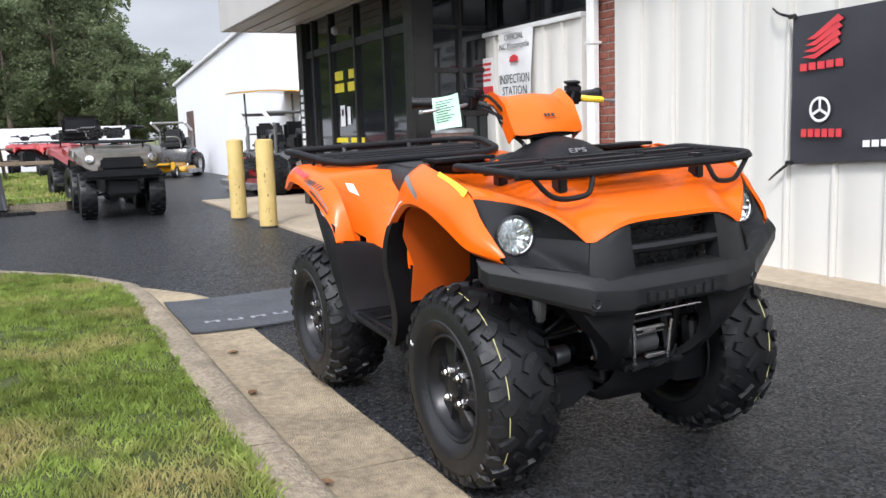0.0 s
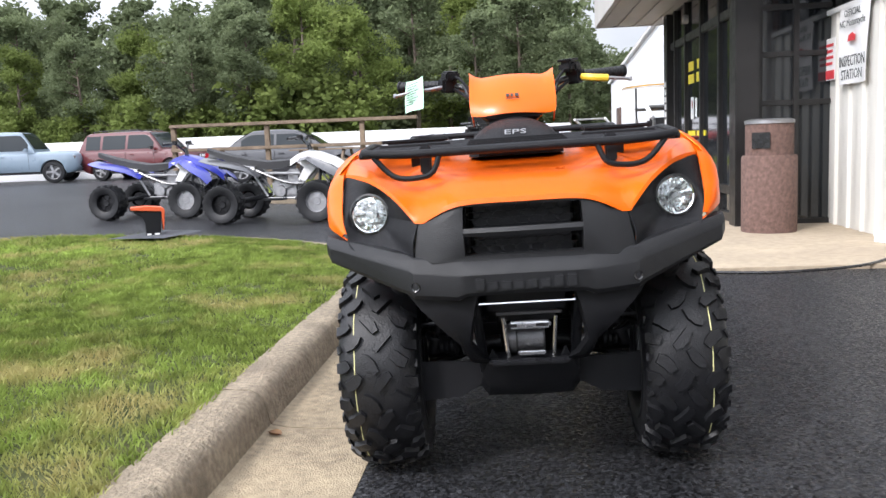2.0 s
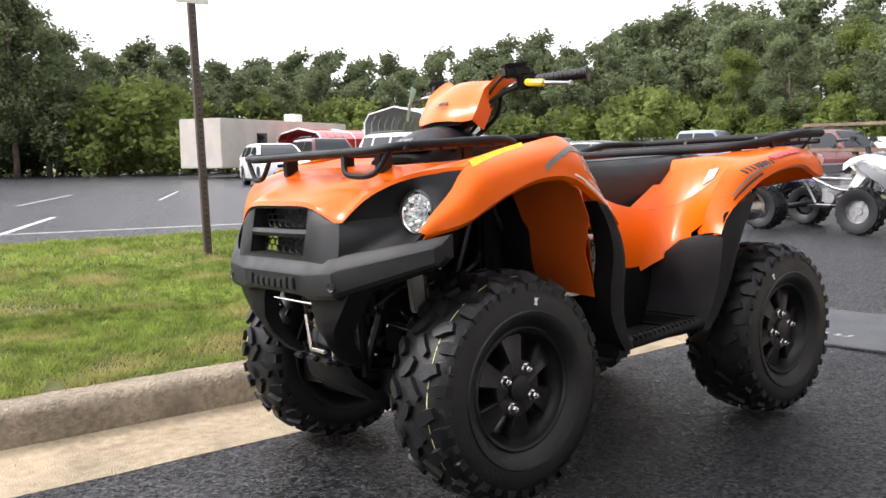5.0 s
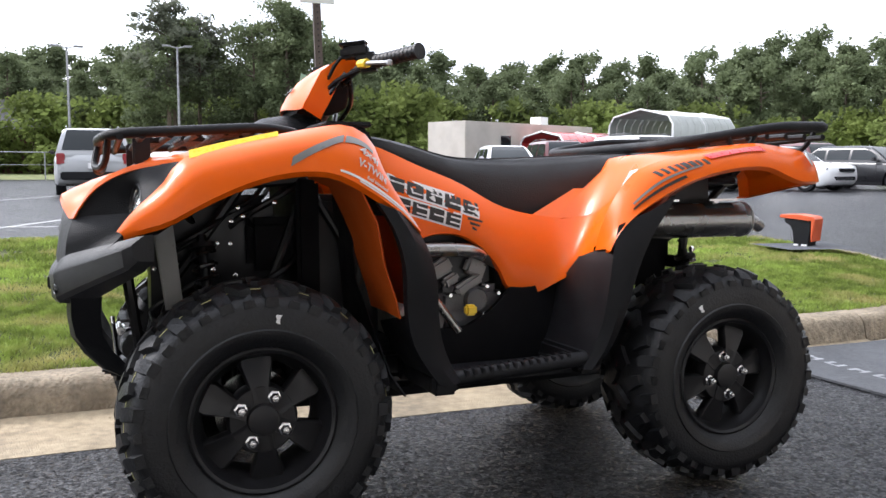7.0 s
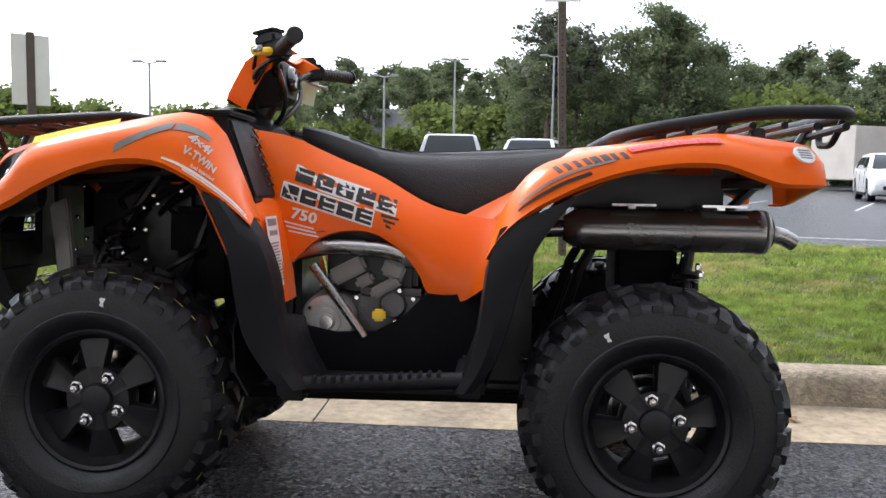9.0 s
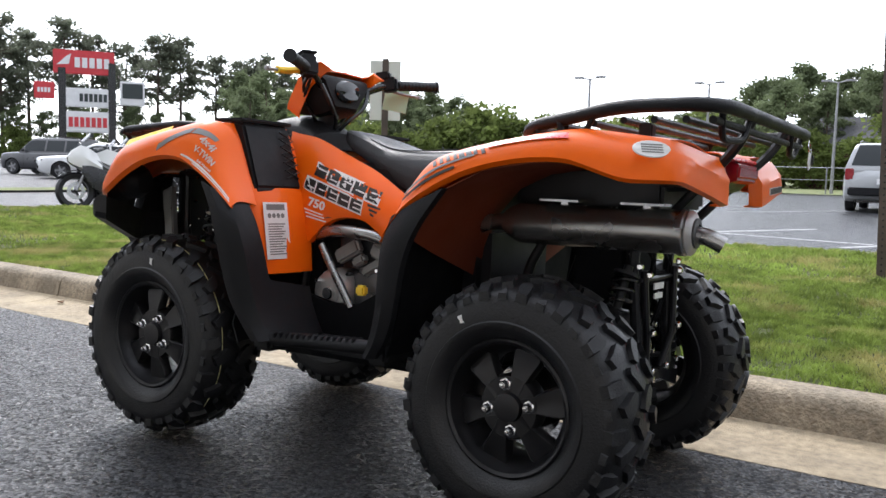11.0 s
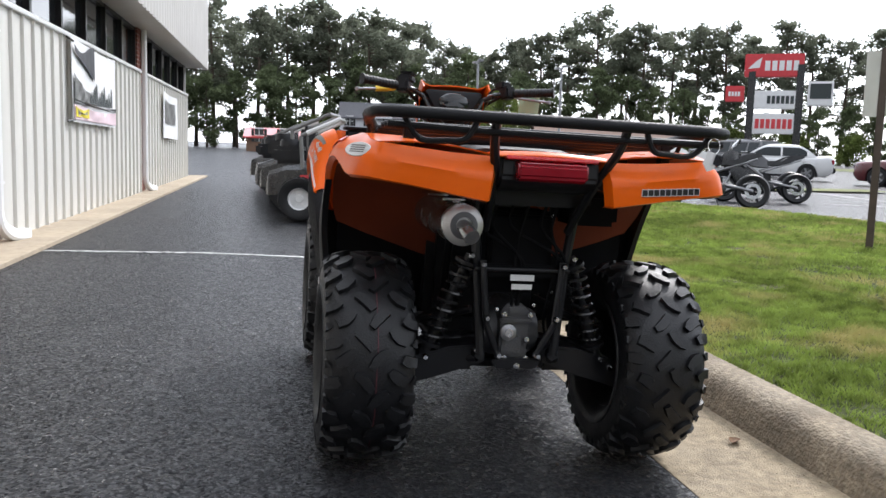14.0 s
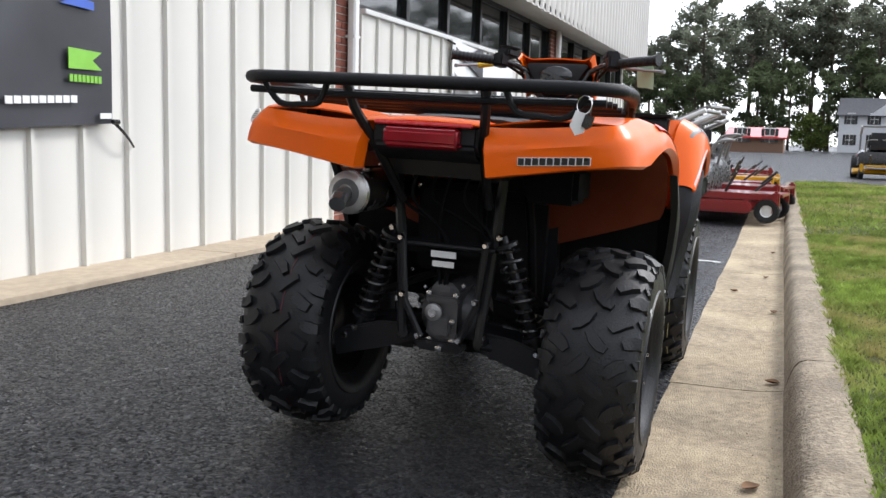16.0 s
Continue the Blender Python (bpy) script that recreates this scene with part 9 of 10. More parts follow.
for x in (-0.3,):
    for y in (-0.86, 0.86):
        part("wheel", lathe(B(), [(0.0, -0.02), (0.17, -0.02), (0.18, -0.09), (0.31, -0.09), (0.31, 0.09), (0.18, 0.09), (0.17, 0.03), (0, 0.03)], pose(x, y, 0.31, -90), 20), M["tyre"], tr)


# ---- quads and bikes on display ----
def small_wheel(parent, x, y, r, hw, mat_rim, side):
    w = new("wheel")
    w.parent = parent
    w.matrix_basis = pose(x, y, r, 0, 0, 0 if side > 0 else 180)
    bm = B()
    lathe(bm, [(r * 0.50, -hw * 0.8), (r * 0.75, -hw * 1.03), (r * 0.92, -hw), (r * 0.97, -hw * 0.6), (r * 0.97, hw * 0.6), (r * 0.92, hw), (r * 0.75, hw * 1.03), (r * 0.50, hw * 0.8)], pose(0, 0, 0, -90), 28, closed=True)
    ty = part("tyre", bm, M["tyre"], w)
    bm = B()
    for k in range(18):
        a = k * 20
        for yy in (-hw * 0.6, 0, hw * 0.6):
            box(bm, -0.02, 0.02, yy - hw * 0.25, yy + hw * 0.25, r * 0.95, r * 1.0, 0, pose(0, 0, 0, 0, a + (10 if yy == 0 else 0), 0))
    tagged(part("tread", bm, M["tyre"], ty), "rubber tread lugs", "", "", "stuff")
    bm = B()
    lathe(bm, [(0, hw * 0.45), (r * 0.16, hw * 0.5), (r * 0.2, hw * 0.35), (r * 0.45, hw * 0.3), (r * 0.51, hw * 0.82), (r * 0.47, hw * 0.2), (r * 0.4, -hw * 0.6), (0, -hw * 0.6)], pose(0, 0, 0, -90), 24)
    for k in range(6):
        box(bm, r * 0.15, r * 0.46, -0.012, 0.012, hw * 0.3, hw * 0.42, 0.002, pose(0, 0, 0, -90) @ pose(0, 0, 0, 0, 0, k * 60))
    part("rim", bm, M[mat_rim], w)
    return w


def sport_quad(x, y, heading, paint, accent, label):
    q = thing("sport_quad", label, "quad bike", "display quads", at=pose(x, y, 0, 0, 0, heading))
    for sx, wy, r, hw in ((0.62, 0.50, 0.265, 0.085), (-0.62, 0.46, 0.25, 0.125)):
        for sg in (-1, 1):
            small_wheel(q, sx, sg * wy, r, hw, "alu" if sx > 0 else "rim", sg)
    bm = B()
    for sg in (-1, 1):
        tube(bm, [(0.50, sg * 0.10, 0.72), (0.30, sg * 0.13, 0.52), (-0.15, sg * 0.14, 0.30), (0.45, sg * 0.14, 0.28), (0.66, sg * 0.10, 0.48), (0.50, sg * 0.10, 0.72)], 0.017, 8)
        tube(bm, [(0.30, sg * 0.13, 0.60), (-0.30, sg * 0.10, 0.62), (-0.85, sg * 0.09, 0.76)], 0.016, 8)
        tube(bm, [(-0.15, sg * 0.14, 0.32), (-0.35, sg * 0.10, 0.62)], 0.015, 8)
    part("frame", bm, M["alu"], q, "silver tube frame")
    for sg in (-1, 1):
        for xx in (0.52, 0.70):
            part("lower_arm", tube(B(), [(xx - 0.06, sg * 0.12, 0.34), (0.62, sg * 0.43, 0.26)], 0.013, 6), M["frame"], q)
            part("upper_arm", tube(B(), [(xx - 0.06, sg * 0.12, 0.46), (0.62, sg * 0.42, 0.34)], 0.011, 6), M["frame"], q)
        part("shock_absorber", tube(B(), [(0.58, sg * 0.16, 0.70), (0.60, sg * 0.36, 0.32)], 0.022, 8), M["frame"], q)
    part("rear_axle", tube(B(), [(-0.62, -0.38, 0.25), (-0.62, 0.38, 0.25)], 0.025, 8), M["frame"], q)
    part("swing_arm", tube(B(), [(-0.15, -0.06, 0.33), (-0.62, -0.05, 0.25)], 0.035, 8), M["frame"], q)
    part("swing_arm", tube(B(), [(-0.15, 0.06, 0.33), (-0.62, 0.05, 0.25)], 0.035, 8), M["frame"], q)
    part("front_bar", tube(B(), [(0.66, -0.14, 0.36), (0.86, -0.12, 0.42), (0.90, 0, 0.56), (0.86, 0.12, 0.42), (0.66, 0.14, 0.36)], 0.014, 6), M["frame"], q)
    bm = B()
    box(bm, -0.10, 0.26, -0.12, 0.12, 0.30, 0.52, 0.03)
    lathe(bm, [(0, 0.15), (0.07, 0.15), (0.085, 0.13), (0.085, -0.13), (0.07, -0.15), (0, -0.15)], pose(0.02, 0, 0.38, -90), 20)
    lathe(bm, [(0, 0.15), (0.05, 0.15), (0.06, 0.12), (0.06, -0.12)], pose(0.18, 0, 0.42, -90), 18)
    box(bm, 0.10, 0.26, -0.07, 0.07, 0.50, 0.66, 0.02)
    part("engine", bm, M["alu"], q, "silver engine block")
    bm = B()
    tube(bm, smooth_path([(0.26, -0.05, 0.55), (0.34, -0.14, 0.48), (0.1, -0.17, 0.50), (-0.3, -0.14, 0.66)], 4), 0.02, 8)
    tube(bm, [(-0.3, -0.14, 0.66), (-0.78, -0.13, 0.74)], 0.05, 12)
    part("exhaust", bm, M["muffler"], q, "steel exhaust")
    # plastics
    bm = B()
    rows = []
    for xx, zz, w in ((0.98, 0.60, 0.05), (0.90, 0.70, 0.12), (0.74, 0.80, 0.17), (0.56, 0.87, 0.16), (0.40, 0.90, 0.14), (0.26, 0.86, 0.13), (0.16, 0.80, 0.11)):
        rows.append([(xx, -w, zz - 0.10), (xx, -w * 0.9, zz - 0.02), (xx, 0, zz), (xx, w * 0.9, zz - 0.02), (xx, w, zz - 0.10)])
    loft(bm, rows, thick=0.006)
    part("nose", bm, M["paint_" + paint], q, "plastic nose and tank cover")
    for sg in (-1, 1):
        bm = B()
        rows = []
        for xx, zz, w0, w1 in ((0.94, 0.52, 0.36, 0.52), (0.86, 0.62, 0.25, 0.56), (0.74, 0.69, 0.17, 0.56), (0.60, 0.76, 0.14, 0.50), (0.44, 0.83, 0.13, 0.34), (0.30, 0.80, 0.12, 0.22)):
            rows.append([(xx, sg * (w0 + (w1 - w0) * k / 4), zz - 0.05 * (k / 4) ** 2) for k in range(5)])
        loft(bm, rows, thick=0.006)
        part("front_fender", bm, M["paint_" + accent], q, "plastic front fender")
        bm = B()
        rows = []
        for xx, zz, w0, w1 in ((-0.22, 0.60, 0.14, 0.26), (-0.36, 0.70, 0.13, 0.40), (-0.55, 0.76, 0.12, 0.50), (-0.76, 0.80, 0.10, 0.50), (-0.98, 0.84, 0.06, 0.34)):
            rows.append([(xx, sg * (w0 + (w1 - w0) * k / 4), zz - 0.04 * (k / 4) ** 2) for k in range(5)])
        loft(bm, rows, thick=0.006)
        part("rear_fender", bm, M["paint_" + accent], q, "plastic rear fender")
        bm = B()
        prism(bm, [(0.42, 0.80), (0.50, 0.66), (0.36, 0.50), (0.26, 0.52), (0.36, 0.68), (0.22, 0.78)], "y", sg * 0.135 - 0.01, sg * 0.135 + 0.01, 0.004)
        part("side_panel", bm, M["paint_" + ("white" if paint == "blue" else paint)], q, "side panel")
    bm = B()
    rows = []
    for xx, zt, zb, w in ((0.26, 0.82, 0.74, 0.06), (0.1, 0.79, 0.68, 0.10), (-0.15, 0.78, 0.66, 0.12), (-0.4, 0.82, 0.70, 0.13), (-0.7, 0.89, 0.79, 0.12), (-0.98, 0.97, 0.90, 0.05)):
        rows.append([(xx, -w, zb), (xx, -w * 0.95, zt - 0.02), (xx, 0, zt), (xx, w * 0.95, zt - 0.02), (xx, w, zb)])
    loft(bm, rows, caps=True, close_rows=True)
    part("seat", bm, M["seat"], q, "black seat")
    bm = B()
    tube(bm, smooth_path([(0.24, -0.38, 1.04), (0.33, -0.20, 1.05), (0.38, -0.06, 0.96), (0.38, 0.06, 0.96), (0.33, 0.20, 1.05), (0.24, 0.38, 1.04)], 4), 0.014, 8)
    tube(bm, [(0.42, 0, 0.86), (0.38, 0, 0.98)], 0.03, 8)
    for sg in (-1, 1):
        tube(bm, [(0.31, sg * 0.24, 1.05), (0.24, sg * 0.38, 1.04)], 0.02, 8)
        tube(bm, [(0.36, sg * 0.2, 1.05), (0.34, sg * 0.36, 1.03)], 0.008, 6)
        box(bm, 0.30, 0.38, sg * 0.2 - 0.03, sg * 0.2 + 0.03, 1.03, 1.09, 0.01)
    part("handlebar", bm, M["gloss_black"], q, "black handlebar")
    for sg in (-1, 1):
        part("footpeg", box(B(), -0.18, 0.12, sg * 0.22 - 0.06, sg * 0.22 + 0.06, 0.27, 0.30, 0.01), M["frame"], q)
    return q


sport_quad(-7.85, -3.05, 86, "white", "charcoal", "white and black sport quad on the asphalt")
sport_quad(-9.05, -5.15, 84, "blue", "blue", "blue and white sport quad on the asphalt")


def utility_quad(x, y, heading, paint, label, box_back=False, scale=1.0):
    q = thing("utility_quad", label, "quad bike", "display quads", at=pose(x, y, 0, 0, 0, heading) @ Matrix.Scale(scale, 4))
    for sx, hw in ((0.66, 0.10), (-0.66, 0.12)):
        for sg in (-1, 1):
            small_wheel(q, sx, sg * 0.42, 0.31, hw, "rim", sg)
    bm = B()
    rows = []
    for xx, zt, w in ((1.02, 0.74, 0.30), (0.98, 0.82, 0.44), (0.85, 0.90, 0.54), (0.60, 0.96, 0.56), (0.38, 0.94, 0.48), (0.22, 0.80, 0.30)):
        rows.append([(xx, -w, zt - 0.14), (xx, -w * 0.97, zt - 0.05), (xx, -w * 0.7, zt), (xx, 0, zt - 0.01), (xx, w * 0.7, zt), (xx, w * 0.97, zt - 0.05), (xx, w, zt - 0.14)])
    loft(bm, rows, thick=0.01)
    part("front_body", bm, M["paint_" + paint], q, "front bodywork")
    bm = B()
    rows = []
    for xx, zt, w in ((-0.20, 0.74, 0.34), (-0.35, 0.88, 0.50), (-0.60, 0.93, 0.55), (-0.85, 0.93, 0.54), (-1.02, 0.86, 0.46), (-1.05, 0.80, 0.44)):
        rows.append([(xx, -w, zt - 0.12), (xx, -w * 0.96, zt - 0.03), (xx, -w * 0.6, zt), (xx, 0, zt), (xx, w * 0.6, zt), (xx, w * 0.96, zt - 0.03), (xx, w, zt - 0.12)])
    loft(bm, rows, thick=0.01)
    part("rear_body", bm, M["paint_" + paint], q, "rear bodywork")
    bm = B()
    box(bm, 0.92, 1.10, -0.48, 0.48, 0.52, 0.64, 0.04)
    box(bm, 0.90, 1.06, -0.26, 0.26, 0.64, 0.80, 0.03)
    box(bm, 0.84, 0.98, -0.20, 0.20, 0.30, 0.52, 0.03)
    part("bumper", bm, M["black_plastic"], q, "black bumper and grille")
    for sg in (-1, 1):
        bm = B()
        lathe(bm, [(0, 0.02), (0.05, 0.015), (0.06, 0), (0.06, -0.04), (0, -0.05)], look((1.0, sg * 0.38, 0.78), (0.0, sg * 0.2, 0.70)), 18)
        part("headlamp", bm, M["chrome"], q, "round headlamp")
        bm = B()
        box(bm, -1.08, -1.04, sg * 0.34 - 0.08, sg * 0.34 + 0.08, 0.80, 0.86, 0.01)
        part("tail_lamp", bm, M["red_lens"], q, "red tail lamp")
    bm = B()
    box(bm, -0.75, 0.80, -0.20, 0.20, 0.26, 0.72, 0.05)
    for sg in (-1, 1):
        for sx in (0.66, -0.66):
            tube(bm, [(sx - 0.1, sg * 0.15, 0.35), (sx, sg * 0.36, 0.29), (sx + 0.1, sg * 0.15, 0.35)], 0.015, 6)
        box(bm, -0.28, 0.26, sg * 0.38 - 0.14, sg * 0.38 + 0.14, 0.30, 0.34, 0.01)
    part("chassis", bm, M["frame"], q, "black chassis")
    bm = B()
    rows = []
    for xx, zt, zb, w in ((0.22, 0.98, 0.90, 0.08), (0.0, 0.90, 0.78, 0.16), (-0.3, 0.90, 0.76, 0.2), (-0.66, 0.93, 0.86, 0.18)):
        rows.append([(xx, -w, zb), (xx, -w * 0.95, zt - 0.02), (xx, 0, zt), (xx, w * 0.95, zt - 0.02), (xx, w, zb)])
    loft(bm, rows, caps=True, close_rows=True)
    part("seat", bm, M["seat"], q, "black seat")
    for x0, x1, z in ((0.55, 1.0, 0.99), (-1.08, -0.6, 1.0)):
        rk = new("rack")
        rk.parent = q
        part("rack_loop", tube(B(), rounded_loop([(x0, -0.42, z), (x1, -0.42, z), (x1, 0.42, z), (x0, 0.42, z)], 0.08), 0.015, 8, closed=True), M["black_plastic"], rk)
        for k in range(5):
            xx = x0 + (x1 - x0) * (k + 0.5) / 5
            part("rack_bar", tube(B(), [(xx, -0.42, z), (xx, 0.42, z)], 0.009, 6), M["black_plastic"], rk)
        bm = B()
        for sg in (-1, 1):
            tube(bm, [((x0 + x1) / 2, sg * 0.3, z), ((x0 + x1) / 2, sg * 0.3, 0.86)], 0.012, 6)
        part("rack_foot", bm, M["black_plastic"], rk)
    bm = B()
    tube(bm, smooth_path([(0.20, -0.40, 1.18), (0.30, -0.2, 1.18), (0.36, 0, 1.08), (0.30, 0.2, 1.18), (0.20, 0.40, 1.18)], 4), 0.014, 8)
    box(bm, 0.28, 0.44, -0.13, 0.13, 1.04, 1.18, 0.03)
    for sg in (-1, 1):
        tube(bm, [(0.29, sg * 0.25, 1.18), (0.20, sg * 0.40, 1.18)], 0.02, 8)
        box(bm, 0.26, 0.36, sg * 0.2 - 0.04, sg * 0.2 + 0.04, 1.15, 1.22, 0.01)
    part("handlebar", bm, M["gloss_black"], q, "black handlebar")
    if box_back:
        bm = B()
        box(bm, -1.02, -0.62, -0.34, 0.34, 1.01, 1.20, 0.05)
        box(bm, -0.66, -0.56, -0.30, 0.30, 1.10, 1.42, 0.05)
        part("rear_seat", bm, M["grey_plastic"], q, "grey padded rear seat box")
    return q


utility_quad(-9.9, -0.40, 0, "camo", "camouflage utility quad facing the drive")
utility_quad(-12.5, -0.5, 8, "red_dark", "dark red utility quad with a rear seat box", True)
utility_quad(-22.3, -0.6, 182, "red", "red utility quad seen from behind", scale=1.0)
utility_quad(-26.9, -1.3, 185, "red", "red utility quad by the white wall")
utility_quad(-26.9, -2.7, 180, "red_dark", "dark red utility quad by the white wall")
utility_quad(-25.6, -8.4, 178, "charcoal", "black utility quad beyond the far lawn")


def zero_turn(x, y, heading, paint, label, canopy=False, scale=1.0, wrap=True):
    """Ride-on mower: big rear wheels, engine cowl, seat, roll bar, deck, two castors."""
    q = thing("ride_on_mower", label, "mower", "mowers", at=pose(x, y, 0, 0, 0, heading) @ Matrix.Scale(scale, 4))
    for sg in (-1, 1):
        w = small_wheel(q, -0.50, sg * 0.50, 0.30, 0.13, "decal_white", sg)
        w2 = small_wheel(q, 0.86, sg * 0.42, 0.15, 0.06, "decal_white", sg)
    bm = B()
    rows = []
    for xx, zt, w in ((-0.98, 0.52, 0.36), (-0.94, 0.66, 0.42), (-0.70, 0.74, 0.46), (-0.30, 0.76, 0.50), (0.06, 0.70, 0.50), (0.12, 0.58, 0.46)):
        rows.append([(xx, -w, 0.34), (xx, -w, zt - 0.06), (xx, -w * 0.85, zt), (xx, w * 0.85, zt), (xx, w, zt - 0.06), (xx, w, 0.34)])
    loft(bm, rows, close_rows=True, caps=True)
    part("cowl", bm, M["gloss_black"], q, "black rear cowl")
    bm = B()
    box(bm, -0.5, -0.3, -0.505, -0.50, 0.58, 0.62)
    part("cowl_label", bm, M["red_print"], q, "small red label")
    part("cowl_label", box(B(), -0.5, -0.3, 0.50, 0.505, 0.58, 0.62), M["red_print"], q, "small red label")
    bm = B()
    box(bm, 0.05, 1.02, -0.07 - 0.25, 0.07 + 0.25, 0.32, 0.36, 0.01)
    for sg in (-1, 1):
        box(bm, 0.0, 0.98, sg * 0.40 - 0.03, sg * 0.40 + 0.03, 0.28, 0.36, 0.01)
        box(bm, 0.92, 1.00, sg * 0.42 - 0.05, sg * 0.42 + 0.05, 0.10, 0.40, 0.02)
    part("frame", bm, M["paint_" + paint], q, "coloured front frame")
    bm = B()
    prism(bm, [(-0.12, 0.12), (0.66, 0.12), (0.72, 0.18), (0.66, 0.27), (-0.10, 0.27)], "y", -0.62, 0.62, 0.02)
    part("deck", bm, M["paint_" + paint], q, "coloured mowing deck")
    bm = B()
    box(bm, -0.10, 0.55, 0.62, 0.78, 0.10, 0.20, 0.01)
    part("chute", bm, M["alu"], q, "grey discharge chute")
    bm = B()
    box(bm, -0.34, 0.10, -0.24, 0.24, 0.76, 0.88, 0.04)
    box(bm, -0.42, -0.28, -0.24, 0.24, 0.86, 1.22, 0.05)
    part("seat", bm, M["seat"], q, "black seat")
    bm = B()
    for sg in (-1, 1):
        tube(bm, smooth_path([(0.05, sg * 0.32, 0.62), (0.14, sg * 0.32, 0.95), (0.30, sg * 0.22, 1.02), (0.34, sg * 0.06, 1.02)], 4), 0.017, 8)
        tube(bm, [(-0.46, sg * 0.44, 0.5), (-0.50, sg * 0.44, 1.15)], 0.028, 8)
        tube(bm, [(-0.50, sg * 0.44, 1.15), (0.02, sg * 0.44, 1.38)], 0.028, 8)
    tube(bm, [(0.02, -0.44, 1.38), (0.02, 0.44, 1.38)], 0.028, 8)
    part("roll_bar", bm, M["decal_grey"], q, "folded grey roll bar and levers")
    for sg in (-1, 1) if wrap else ():
        part("roll_bar_wrap", tube(B(), [(-0.42, sg * 0.44, 1.185), (0.04, sg * 0.44, 1.39)], 0.036, 8), M["decal_white"], q, "white wrapping on the bar")
    bm = B()
    box(bm, -0.90, -0.45, -0.26, 0.26, 0.76, 1.0, 0.05)
    lathe(bm, [(0, 0.1), (0.14, 0.1), (0.16, 0.06), (0.16, 0)], pose(-0.68, 0, 1.0), 16)
    part("engine", bm, M["frame"], q, "black engine")
    bm = B()
    part("pedal", tube(bm, [(0.30, -0.2, 0.36), (0.42, -0.2, 0.62)], 0.02, 6), M["gloss_black"], q)
    part("pedal", tube(B(), [(0.60, 0.2, 0.36), (0.80, 0.24, 0.54)], 0.018, 6), M["gloss_black"], q)
    if canopy:
        bm = B()
        for sg in (-1, 1):
            tube(bm, [(-0.46, sg * 0.44, 1.0), (-0.40, sg * 0.44, 1.75)], 0.02, 6)
        part("canopy_post", bm, M["gloss_black"], q)
        bm = B()
        rows = [[(xx, yy, 1.78 + 0.05 * math.cos(xx * 1.3) - 0.1 * yy * yy) for yy in (-0.6, -0.3, 0, 0.3, 0.6)] for xx in (-0.9, -0.5, 0, 0.4)]
        loft(bm, rows, thick=0.02)
        part("canopy", bm, M["paint_yellow"], q, "yellow sun canopy")
    return q


zero_turn(7.45, -0.02, -98, "red_dark", "red and black ride-on mower with white wheels by the kerb", scale=0.86)
for k, (mx, my) in enumerate(((8.75, 0.0), (10.1, 0.08), (11.6, 0.16), (13.3, 0.22), (15.4, 0.28))):
    zero_turn(mx, my + 0.12 * (k % 2), -96 + 7 * ((k * 5) % 3 - 1), "yellow" if k % 3 == 2 else "red_dark", "black ride-on mower parked in a row across the drive", scale=0.93 - 0.05 * (k % 2), wrap=k % 3 == 1)
for k in range(7):
    zero_turn(23.0 + 1.0 * k, -3.2 - 1.55 * k, 178 + 14 * (k % 3), "yellow" if k % 2 == 0 else "red_dark", "yellow and black mower in the far display row")
zero_turn(-20.6, 2.0, -30, "yellow", "yellow mower before the white building")
zero_turn(-11.6, 2.62, 184, "red_dark", "dark red mower beyond the entrance")
zero_turn(-13.3, 2.62, 180, "yellow", "yellow mower with a sun canopy beyond the entrance", True)


